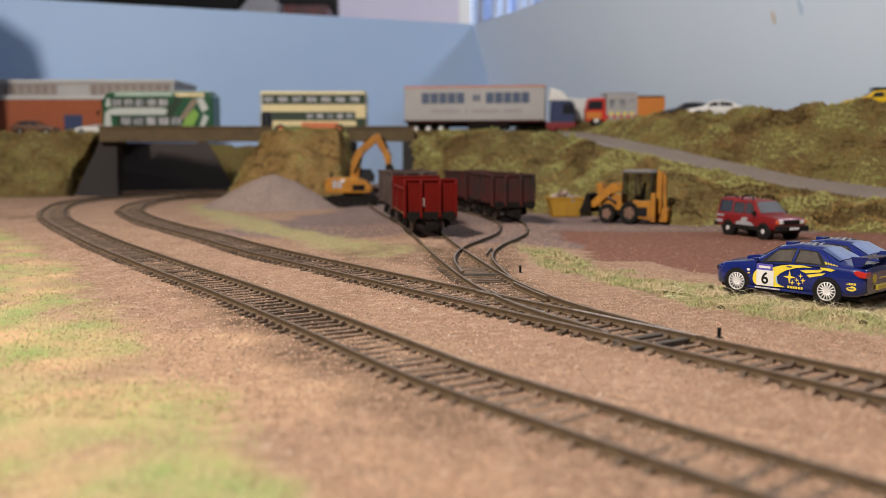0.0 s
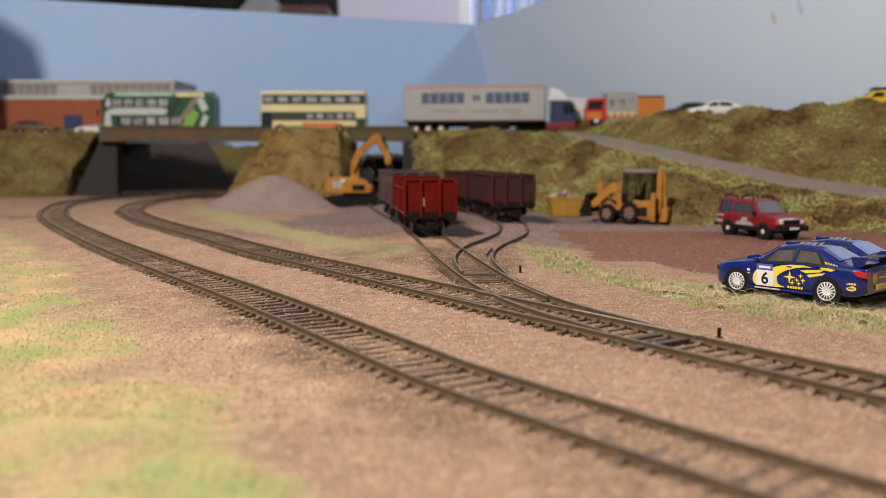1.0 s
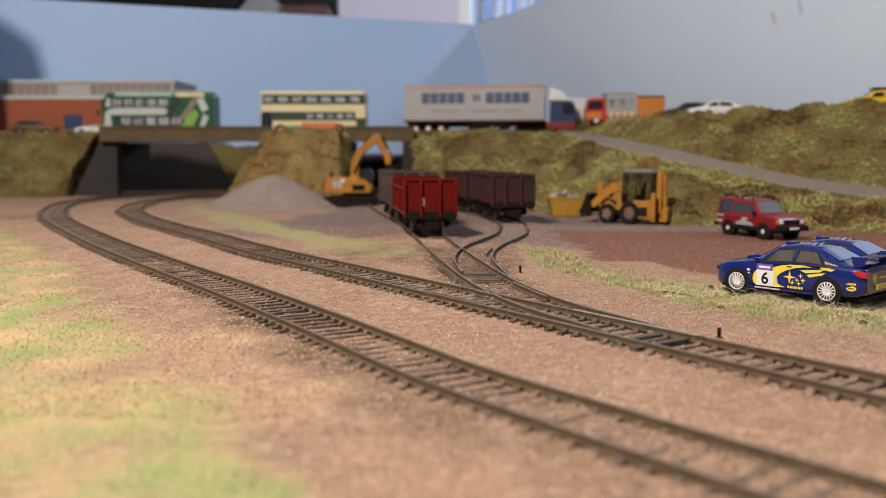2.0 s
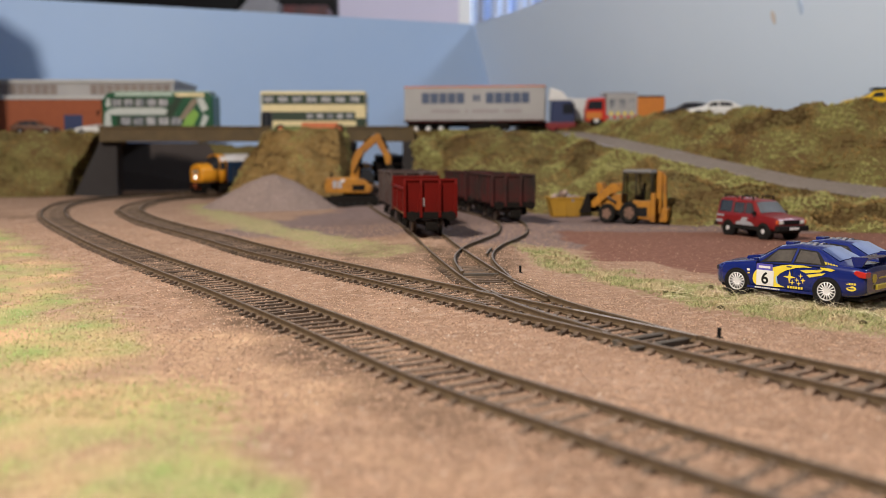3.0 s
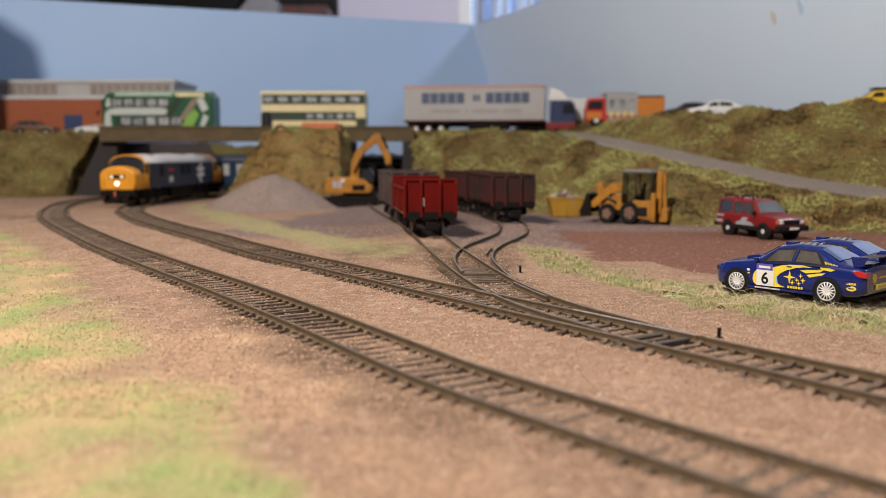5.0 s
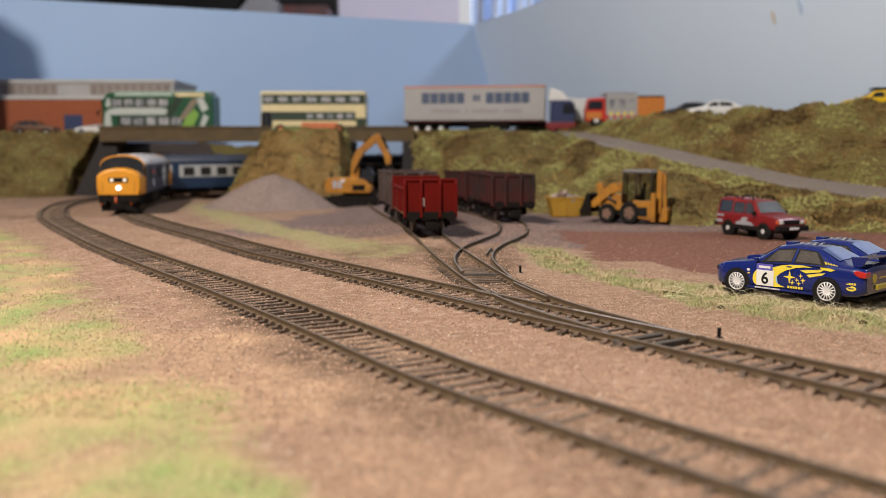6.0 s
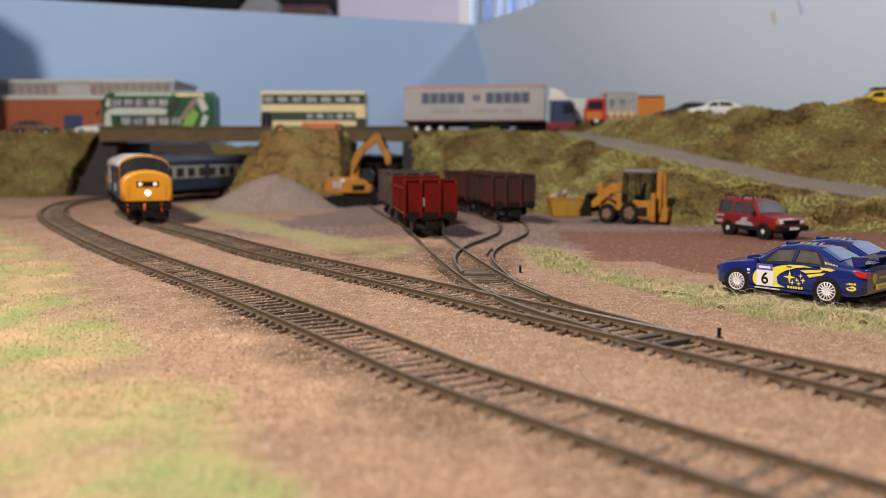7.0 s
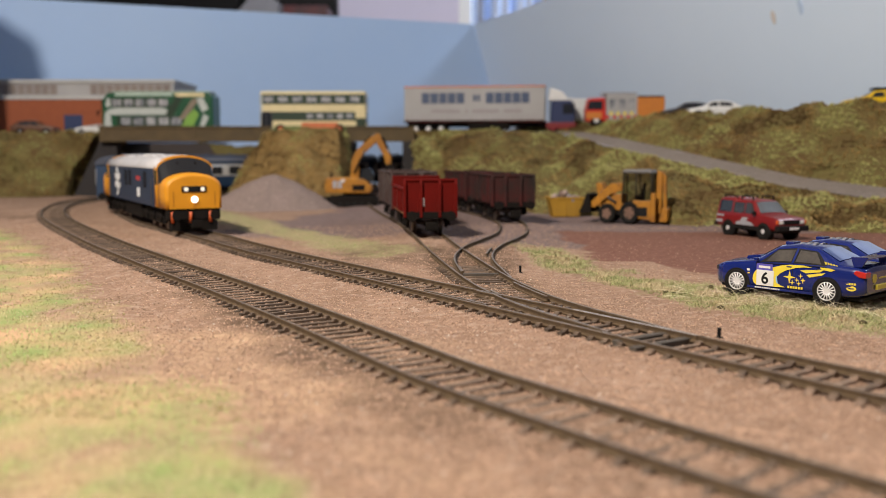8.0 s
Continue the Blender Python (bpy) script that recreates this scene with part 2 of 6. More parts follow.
MAIN_FAR = [(225, 0), (164, 86), (130, 133), (100, 175), (79.5, 203), (59.5, 232), (39, 262), (23.5, 284), (5.2, 310), (-6, 326), (-22, 349), (-48, 387), (-82, 436),
            (-110, 481), (-138, 529), (-186, 606), (-217, 659), (-247, 718), (-276, 785), (-294, 860), (-300, 930), (-290, 1000), (-262, 1066),
            (-215, 1122), (-150, 1165), (-70, 1195), (40, 1215), (300, 1240), (900, 1270)]
SIDING_A = [(79.5, 203), (59.5, 232), (46.3, 259), (39, 273), (30.1, 295), (22.4, 323), (18.0, 344), (12.7, 375), (6.6, 416), (-1.6, 476), (-9, 540), (-24, 640), (-42, 735),
            (-58, 830), (-74, 930)]
SIDING_B = [(18.5, 341), (15.9, 376), (14.2, 405), (15.2, 432), (19, 459), (24, 482), (29.8, 501), (36, 522), (42.5, 548), (46.5, 586), (48.5, 620), (46.5, 660), (39, 700),
            (22, 780), (2, 870)]
RAIL = 4.0  # height of the rail head above the ground
GAUGE = 17.8


def side_of(line, off):
    out = []
    for i, p in enumerate(line):
        d = (line[min(i + 1, len(line) - 1)] - line[max(i - 1, 0)]).normalized()
        out.append((p.x - d.y * off, p.y + d.x * off))
    return out


def rail_mesh(bm, line, a, b, lift=0.0):
    """One rail along a plan line, from share a to share b of its length: foot, web and head."""
    n = len(line)
    line = line[int(a * (n - 1)):max(int(b * (n - 1)) + 1, 2)]
    prof = [(-1.0, 2.0), (1.0, 2.0), (1.0, 2.3), (0.2, 2.5), (0.2, 3.3), (0.42, 3.45), (0.42, RAIL - 0.1), (0.32, RAIL),
            (-0.32, RAIL), (-0.42, RAIL - 0.1), (-0.42, 3.45), (-0.2, 3.3), (-0.2, 2.5), (-1.0, 2.3)]
    rings = []
    for i, p in enumerate(line):
        q, r = Vector(line[min(i + 1, len(line) - 1)]), Vector(line[max(i - 1, 0)])
        d = (q - r).normalized()
        rings.append([(p[0] - d.y * u, p[1] + d.x * u, z + lift) for u, z in prof])
    loft(bm, rings, smooth=False)
    for f in bm.faces:
        c = f.calc_center_median()
        f.material_index = 1 if c.z > RAIL + lift - 0.09 else 0


def sleeper_data(m, width=25.2):
    bm = bmesh.new()
    box(bm, -0.88, 0.88, -width / 2, width / 2, 0.7, 2.1)
    for s in (-1, 1):
        for o in (-1.6, 1.6):
            box(bm, -0.9, 0.9, s * GAUGE / 2 + o - 0.75, s * GAUGE / 2 + o + 0.75, 2.1, 2.75, taper=0.2)
    for v in bm.verts:
        v.co *= U
    me = bpy.data.meshes.new("sleeper")
    bm.to_mesh(me)
    bm.free()
    me.materials.append(M[m])
    return me


SLEEPER, SLEEPER_BARE = sleeper_data("sleeper"), sleeper_data("sleeper_bare")
SPACING = 5.5


def track(name, pts, label, rails, reach, first=0):
    """rails: (offset, from, to) for each rail; reach: plan stretch (y0, y1) in which the sleepers are laid, every one from `first` on."""
    t = tagged(new(name), label, "railway track", "tracks", "structure")
    line = spline(pts, 6)
    for off, a, b in rails:
        bm = bmesh.new()
        rail_mesh(bm, side_of(line, off), a, b)
        part("rail", bm, [M["rail_side"], M["rail_top"]], t)
    beds = spline(pts, SPACING)
    rng = random.Random(name)
    for i, p in enumerate(beds[first:-1], first):
        if not reach[0] < p.y < reach[1]:
            continue
        d = beds[i + 1] - beds[max(i - 1, 0)]
        s = new("sleeper", SLEEPER if p.y < 215 + rng.uniform(-25, 25) else SLEEPER_BARE)
        s.parent = t
        s.matrix_basis = pose(p.x * U, p.y * U, rng.uniform(-0.3, 0.12) * U, 0, rng.uniform(-1.5, 1.5), math.degrees(math.atan2(d.y, d.x)) + rng.uniform(-1.5, 1.5))
    return line


G2 = GAUGE / 2

# ---- the room ----


def room():
    bm = bmesh.new()
    box(bm, -2600, 2600, -2200, 3600, -1060, -1000)
    tagged(part("floor", bm, M["carpet"]), "dark carpeted floor of the layout room", "floor", kind="structure")
    bm = bmesh.new()
    box(bm, -2600, 2600, -2200, 3600, 1500, 1560)
    tagged(part("ceiling", bm, M["white"]), "plain white ceiling", "ceiling", kind="structure")
    for name, b in (("wall_south", (-2600, 2600, -2260, -2200)), ("wall_west", (-2660, -2600, -2200, 3600)), ("wall_east", (2600, 2660, -2200, 3600))):
        bm = bmesh.new()
        box(bm, *b, -1000, 1500)
        tagged(part(name, bm, M["lilac"]), "plain lilac painted room wall", "wall", kind="structure")
    # the far wall, with the window's opening through it
    bm = bmesh.new()
    box(bm, -2600, 110, 3600, 3680, -1000, 1500)
    box(bm, 950, 2600, 3600, 3680, -1000, 1500)
    box(bm, 110, 950, 3600, 3680, -1000, 250)
    box(bm, 110, 950, 3600, 3680, 1300, 1500)
    tagged(part("wall_north", bm, M["lilac"]), "lilac painted wall with a curtained window", "wall", kind="structure")
    w = tagged(new("window_1"), "white framed window behind a blue striped curtain", "window", kind="structure")
    bm = bmesh.new()
    for b in ((62, 112), (500, 540), (910, 955)):
        box(bm, *b, 3570, 3640, 250, 1300, 3)
    box(bm, 105, 955, 3585, 3645, 235, 275, 3)
    part("window_frame", bm, M["white"], w)
    bm = bmesh.new()
    box(bm, 150, 910, 3618, 3624, 275, 1300)
    pane = part("pane", bm, glass("window_glass", (0.95, 0.97, 1.0)), w)
    pane.visible_shadow = False
    bm = bmesh.new()
    box(bm, -400, 1500, 4100, 4110, -200, 2000)
    d = part("backdrop", bm, mat("daylight_sky", (0.62, 0.76, 1.0), 0.9, emit=2.2))
    tagged(d, "pale bright daylight sky outside the window", "sky", kind="structure")
    # curtain in folds, cream and blue stripes
    bm = bmesh.new()
    rows = []
    for z in (180, 1320):
        rows.append([(113 + 3.0 * i, 3540 + 16 * math.sin(i * 0.42) + 5 * math.sin(i * 1.13), z) for i in range(150)])
    loft(bm, rows, closed=False)
    for i, f in enumerate(bm.faces):
        f.material_index = (0, 0, 1, 0, 2, 2, 0, 1)[(i // 4) % 8]
    bmesh.ops.solidify(bm, geom=list(bm.faces), thickness=1.2)
    c = part("curtain", bm, [mat("curtain_pale", (0.80, 0.82, 0.88), 0.9, second=(0.72, 0.76, 0.86), scale=30),
                             mat("curtain_cream", (0.72, 0.66, 0.62), 0.9), mat("curtain_blue", (0.58, 0.64, 0.80), 0.9)])
    tagged(c, "pale blue and cream striped curtain hanging at the window", "curtain")
    # dark shelf unit on the far wall
    s = thing("shelf_unit", -700, 3400, 0, 0, "black shelf unit with boxes against the far wall", "shelf")
    bm = bmesh.new()
    box(bm, -1100, -36, -130, 190, 470, 1400, 4)
    box(bm, -36, 290, 100, 190, 470, 1400, 4)
    box(bm, -1100, 290, -140, 190, 440, 470, 3)
    part("carcass", bm, M["black"], s)
    bm = bmesh.new()
    prism(bm, [(-34, 471), (110, 471), (110, 590), (40, 640), (-34, 560)], -130, -10, bevel=2)
    part("grey_tray", bm, mat("grey_tray", (0.28, 0.27, 0.29), 0.6, second=(0.20, 0.2, 0.21), scale=15), s, "grey plastic tray")
    bm = bmesh.new()
    box(bm, 125, 285, -130, 60, 471, 578, 4)
    part("storage_box", bm, mat("dark_red_box", (0.12, 0.02, 0.02), 0.5, second=(0.03, 0.02, 0.02), scale=20), s, "dark red storage box")


def added_housing(name, x, y, z, w, h, label):
    """A made-up lamp housing on a rod from the ceiling, out of view, above its light."""
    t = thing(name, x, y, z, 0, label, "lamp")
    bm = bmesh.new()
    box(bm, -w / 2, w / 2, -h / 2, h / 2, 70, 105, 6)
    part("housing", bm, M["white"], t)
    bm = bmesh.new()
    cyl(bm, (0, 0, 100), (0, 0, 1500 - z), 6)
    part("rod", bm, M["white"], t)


room()
# housings made up for lights that have no visible fixture
added_housing("key_housing", -450, -150, 820, 180, 180, "unseen white housing added above the key light")
added_housing("fill_housing", 1500, 650, 1380, 520, 260, "unseen white housing added above the right-hand light")
added_housing("fill_housing", -100, 2350, 1380, 320, 320, "unseen white housing added above the far wall fill")

# ---- baseboard and sky boards ----


def boards():
    bm = bmesh.new()
    box(bm, -760, 1000, 60, 1800, -40, -3)
    for x in (-700, 900):
        for y in (120, 1700):
            box(bm, x - 25, x + 25, y - 25, y + 25, -1000, -40)
    tagged(part("baseboard", bm, M["wood"]), "wooden baseboard table that carries the layout", "table", kind="structure")
    # back board: from the corner towards the left it comes nearer
    tx, ty = 0.93, 0.368

    def slab(name, a, b, a2, b2, z0, za, zb, back, m, label):
        bm = bmesh.new()
        q = [(a2[0], a2[1], z0), (b2[0], b2[1], z0), (b[0], b[1], zb), (a[0], a[1], za)]
        v = [bm.verts.new(p) for p in q] + [bm.verts.new((p[0] + back[0], p[1] + back[1], p[2])) for p in q]
        for f in ((0, 1, 2, 3), (7, 6, 5, 4), (0, 4, 5, 1), (1, 5, 6, 2), (2, 6, 7, 3), (3, 7, 4, 0)):
            bm.faces.new([v[i] for i in f])
        tagged(part(name, bm, m), label, "backdrop", kind="structure")

    corner = (54, 1600)
    left = (54 - tx * 960, 1600 - ty * 960)
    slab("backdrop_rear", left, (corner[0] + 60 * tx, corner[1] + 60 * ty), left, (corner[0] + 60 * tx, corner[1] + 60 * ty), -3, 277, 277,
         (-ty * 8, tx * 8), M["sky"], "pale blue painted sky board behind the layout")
    near = (corner[0] + 0.37 * 1100, corner[1] - 0.929 * 1100)
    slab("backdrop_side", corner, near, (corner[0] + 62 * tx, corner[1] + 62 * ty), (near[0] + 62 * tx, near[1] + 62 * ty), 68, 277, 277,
         (tx * 8, ty * 8), M["sky_lit"], "sky board along the side, painted paler for the light on it")


boards()


def board_stain(name, s0, z0, w, h, m, label):
    """A small painted stain on the side board: s0 is measured along the board from the corner."""
    bm = bmesh.new()
    n = 14
    pts = []
    for out in (0.4, 1.2):
        ring = []
        for i in range(n):
            a = 2 * math.pi * i / n
            q = 1 + 0.3 * noise.noise(Vector((math.cos(a), math.sin(a), s0)))
            s, z = s0 + w * q * math.cos(a), z0 + h * q * math.sin(a)
            lean = 62 * (277 - z) / 209
            ring.append((54 + 0.37 * s + 0.93 * (lean - out), 1600 - 0.929 * s + 0.368 * (lean - out), z))
        pts.append(ring)
    loft(bm, pts)
    tagged(part(name, bm, m), label, "stain")


board_stain("paint_stain", 716, 192, 3, 7, M["stain_tan"], "tan paint stain on the side sky board")
board_stain("paint_stain", 755, 197, 3, 8, M["stain_blue"], "blue paint stain on the side sky board")
# panel out of view, added to cast a shadow on the rear board's left
bm = bmesh.new()
v = [bm.verts.new(p) for p in ((-564, 1068, 70), (-760, 1068, 70), (-760, 1068, 440), (-620, 1068, 348), (-573, 1068, 322), (-566, 1068, 290))]
f = bm.faces.new(v)
r = bmesh.ops.extrude_face_region(bm, geom=[f])
bmesh.ops.translate(bm, verts=[e for e in r["geom"] if isinstance(e, bmesh.types.BMVert)], vec=(0, 8, 0))
tagged(part("shadow_panel", bm, M["sky"]), "unseen blue panel added to shade the rear sky board", "backdrop", kind="structure")

# ---- ground ----
NEAR_PLAN = field([tuple(p) for p in spline(MAIN_NEAR, 40)])
FAR_PLAN = field([tuple(p) for p in spline(MAIN_FAR, 40)])

A_PLAN = field([tuple(p) for p in spline(SIDING_A, 40)])
B_PLAN = field([tuple(p) for p in spline(SIDING_B, 40)])
LEFT_TURF = [(-700, 900), (-450, 800), (-312, 645), (-170, 416), (-101, 290), (-50, 195), (-12, 130), (20, 60)]
MID_TURF = [(-240, 900), (-205, 790), (-160, 690), (-105, 590), (-55, 505), (-25, 455)]
RIGHT_TURF = [(50, 480), (59, 425), (72, 362), (101, 308), (137, 277), (205, 237)]
MID_FIELD, RIGHT_FIELD = field(MID_TURF), field(RIGHT_TURF)


def left_of(x, y):
    """How far a place lies on the grassy side of the front line, in millimetres."""
    for (ax, ay), (bx, by) in zip(LEFT_TURF, LEFT_TURF[1:]):
        if by <= y <= ay:
            return (ax + (bx - ax) * (ay - y) / (ay - by)) - x
    return -200


def layers(x, y):
    w = ridge(x, y, 3, 30, 10) + ridge(x, y, 9, 9, 5)
    turf = max(0, min(1, (left_of(x, y) + w + 8) / 26)) * (0.66 + 0.55 * noise.noise(Vector((x / 38, y / 38, 4))))
    verge = 0.78 * max(0, min(1, (30 - MID_FIELD(x, y) + w) / 20)) if y > 430 else 0
    if x > 30:
        verge = max(verge, 0.8 * max(0, min(1, (21 + max(0, x - 70) * 0.32 - RIGHT_FIELD(x, y) + w) / 14)) * (0.8 + 0.5 * noise.noise(Vector((x / 20, y / 20, 6)))))
    # warm lamp light on the foreground, put into the ground's colour
    near_light = max(0, min(1, (350 - y + 2 * w) / 140)) * (0.78 + 0.5 * noise.noise(Vector((x / 45, y / 45, 15)))) * max(0.0, min(1, (50 - x) / 80))
    yard = 0.0
    if x > 40 and y > 340:
        edge = 92 + max(0, (430 - y)) * 0.35 if y < 430 else 64 + (y - 430) * 0.02
        yard = max(0, min(1, (x - edge + w) / 20)) * max(0, min(1, (620 - y + w) / 50)) * max(0, min(1, (y - 340) / 12))
    grey = max(0, min(1, (y - 520 + (x > 0) * 60 + w) / 60)) * max(0, min(1, (x + 175 + (y - 600) * 0.28 * -1 + w) / 40)) if y > 430 else 0
    if y > 600:
        grey = max(grey, max(0, min(1, (x + 120 + w) / 40)))
    mud = max(0, min(1, (28 - abs(left_of(x, y) + 34 + w)) / 24)) * (0.62 + 0.4 * noise.noise(Vector((x / 25, y / 25, 8))))
    if y < 1000:
        mud = max(mud, 0.55 * max(0, min(1, (17 - min(NEAR_PLAN(x, y), FAR_PLAN(x, y))) / 7)))
        if y > 255:
            mud = max(mud, 0.8 * max(0, min(1, (y - 255) / 40)) * max(0, min(1, (24 - min(A_PLAN(x, y), B_PLAN(x, y)) + w) / 12)) * max(0, min(1, (520 - y) / 60)),
                      0.66 * max(0, min(1, (y - 255) / 60)) * max(0, min(1, (16 - FAR_PLAN(x, y)) / 5)),
                      0.52 * max(0, min(1, (y - 380) / 40)) * max(0, min(1, (72 - A_PLAN(x, y) + w) / 24)) * max(0, min(1, (540 - y) / 60)) * (x < 40))
    return min(1, turf), yard, grey * 0.95, mud, verge, near_light


def bed(x, y):
    """The ballast bed rises towards the tracks."""
    if y > 1000:
        return 0
    d = min(NEAR_PLAN(x, y), FAR_PLAN(x, y), A_PLAN(x, y), B_PLAN(x, y))
    z = (1.4 + 0.2 * max(0, min(1, (250 - y) / 90))) * max(0, min(1, (30 - d) / 14))
    if y > 400 and min(A_PLAN(x, y), B_PLAN(x, y)) < 40:
        z += 0.65 * min(1, (y - 400) / 40)
    return z


def ground():
    xs = np.concatenate([np.arange(-760, -330, 12), np.arange(-330, 260, 3.2), np.arange(260, 1001, 14)])
    ys = np.concatenate([np.arange(60, 560, 3.2), np.arange(560, 1000, 5), np.arange(1000, 1801, 16)])
    verts, lay = [], []
    for y in ys:
        for x in xs:
            t, yd, g, md, vg, nl = layers(x, y)
            z = ridge(x, y, 0, 60, 0.8) + ridge(x, y, 1, 7, 0.45) * (1 - 0.8 * yd)
            z += bed(x, y)
            z += max(t, vg) * (0.9 + ridge(x, y, 7, 14, 1.2))
            verts.append((x, y, z))
            lay.append((t, yd, g, md, vg, nl))
    nx = len(xs)
    faces = [(j * nx + i, j * nx + i + 1, (j + 1) * nx + i + 1, (j + 1) * nx + i) for j in range(len(ys) - 1) for i in range(nx - 1)]
    ob = raw("ground", verts, faces, M["ground"], smooth=True)
    for k, layer in enumerate(("turf", "yard", "grey", "mud", "verge", "near_light")):
        a = ob.data.attributes.new(layer, "FLOAT", "POINT")
        a.data.foreach_set("value", [q[k] for q in lay])
    tagged(ob, "tan ballast and earth ground with turf patches", "ground", kind="structure")


ground()

LINE_NEAR = track("track_near", MAIN_NEAR, "curved dusty brown model railway track nearest the edge", [(G2, 0, 1), (-G2, 0, 1)], (60, 1150))
LINE_FAR = track("track_far", MAIN_FAR, "curved dusty brown model railway track beside the sidings", [(G2, 0, 1), (-G2, 0, 1)], (120, 1150))
LINE_A = track("track_siding_a", SIDING_A, "straight siding track under the red wagon", [(G2, 0.07, 1), (-G2, 0.047, 1)], (268, 402), 8)
LINE_B = track("track_siding_b", SIDING_B, "sharply curved siding track under the rusty wagon", [(G2, 0.045, 1), (-G2, 0.02, 1)], (376, 392), 3)

# ---- banks, road and bridge ----


def sheet(name, lines, m, label, category, size=24, amp=10.5, cols=150, rows=10, lumps=4.2):
    """A rough bank: a skin over several lines in space, broken up by noise; the first and last lines stay in place."""
    smooth = []
    for ln in lines:
        fine = []
        segs = len(ln) - 1
        for i in range(cols + 1):
            s = min(i / cols * segs, segs - 1e-6)
            k = int(s)
            fine.append(Vector(ln[k]).lerp(Vector(ln[k + 1]), s - k))
        smooth.append(fine)
    verts = []
    grid = []
    n = len(lines) - 1
    for j in range(n * rows + 1):
        s = min(j / rows, n - 1e-6)
        k = int(s)
        fade = 1.0 if 0 < j < n * rows else 0.1
        for i in range(cols + 1):
            p = smooth[k][i].lerp(smooth[k + 1][i], s - k)
            q = Vector((ridge(p.x, p.y, p.z, size, amp), ridge(p.y, p.z, p.x, size, amp), ridge(p.z, p.x, p.y, size, amp) + ridge(p.x, p.y, p.z, 5, 1.2)))
            q += Vector((0.5, 0.6, 1.0)) * ridge(p.x, p.y, p.z + 40, 10, lumps)
            p = p + q * fade
            verts.append(tuple(p))
    w = cols + 1
    faces = [(j * w + i, j * w + i + 1, (j + 1) * w + i + 1, (j + 1) * w + i) for j in range(n * rows) for i in range(cols)]
    ob = raw(name, verts, faces, m, smooth=True)
    return tagged(ob, label, category, kind="structure"), verts


FOOT = [(-30, 1010, -2), (20, 900, -2), (84, 775, -2), (130, 745, -2), (172, 650, -2), (240, 600, -2), (330, 570, -2)]
RAMP_NEAR = [(-38, 1075, 79), (30, 1050, 80), (128, 1000, 75), (152, 850, 60), (205, 752, 43), (262, 680, 27), (350, 615, 14)]
RAMP_FAR = [(-38, 1180, 76.5), (60, 1170, 76.5), (170, 1075, 77), (180, 890, 66), (228, 790, 50), (290, 718, 33), (380, 655, 20)]
CREST = [(-30, 1200, 76.5), (80, 1180, 77), (190, 1085, 88), (222, 940, 91), (275, 820, 90), (322, 745, 92), (400, 680, 93)]
BACK = [(-20, 1215, 76), (90, 1190, 77), (225, 1150, 87), (290, 985, 88), (340, 880, 87), (375, 800, 88), (440, 700, 89)]

sheet("bank_lower", [FOOT, [tuple(Vector(a).lerp(Vector(b), 0.5) + Vector((0, 0, 6))) for a, b in zip(FOOT, RAMP_NEAR)], RAMP_NEAR], M["turf_bank"],
      "rough green and brown turf bank below the road", "bank")
sheet("road_ramp", [RAMP_NEAR, RAMP_FAR], M["road"], "grey dusty road climbing along the bank", "road", amp=0.6, lumps=0.1)
sheet("bank_upper", [RAMP_FAR, [tuple(Vector(a).lerp(Vector(b), 0.5) + Vector((0, 0, 5))) for a, b in zip(RAMP_FAR, CREST)], CREST, BACK], M["turf_bank"],
      "rough turf bank above the road with brown patches", "bank", amp=8)
sheet("bank_left", [[(-760, 1040, -2), (-540, 1040, -2), (-455, 1075, -2), (-440, 1180, -2)], [(-760, 1070, 45), (-540, 1065, 42), (-442, 1080, 40), (-425, 1180, 40)],
                    [(-760, 1100, 75), (-540, 1095, 75), (-415, 1092, 75), (-410, 1180, 74)], [(-760, 1134, 76), (-540, 1134, 76), (-415, 1134, 76), (-410, 1190, 75)]],
      M["turf_bank"], "mossy green and brown turf bank beside the bridge", "bank", amp=8)
sheet("bank_mound", [[(-240, 1075, -2), (-252, 1030, -2), (-225, 950, -2), (-160, 925, -2), (-108, 960, -2), (-106, 1080, -2)],
                     [(-228, 1078, 40), (-226, 1030, 42), (-208, 985, 42), (-160, 965, 42), (-112, 985, 42), (-110, 1080, 42)],
                     [(-216, 1080, 66), (-207, 1040, 72), (-200, 1015, 75), (-160, 1008, 76), (-116, 1012, 76), (-113, 1080, 70)],
                     [(-214, 1082, 66), (-205, 1082, 77), (-190, 1082, 78), (-160, 1082, 78), (-130, 1082, 78), (-113, 1082, 72)]],
      M["turf_dry"], "dry brown turf mound between the two bridge openings", "bank", amp=6)


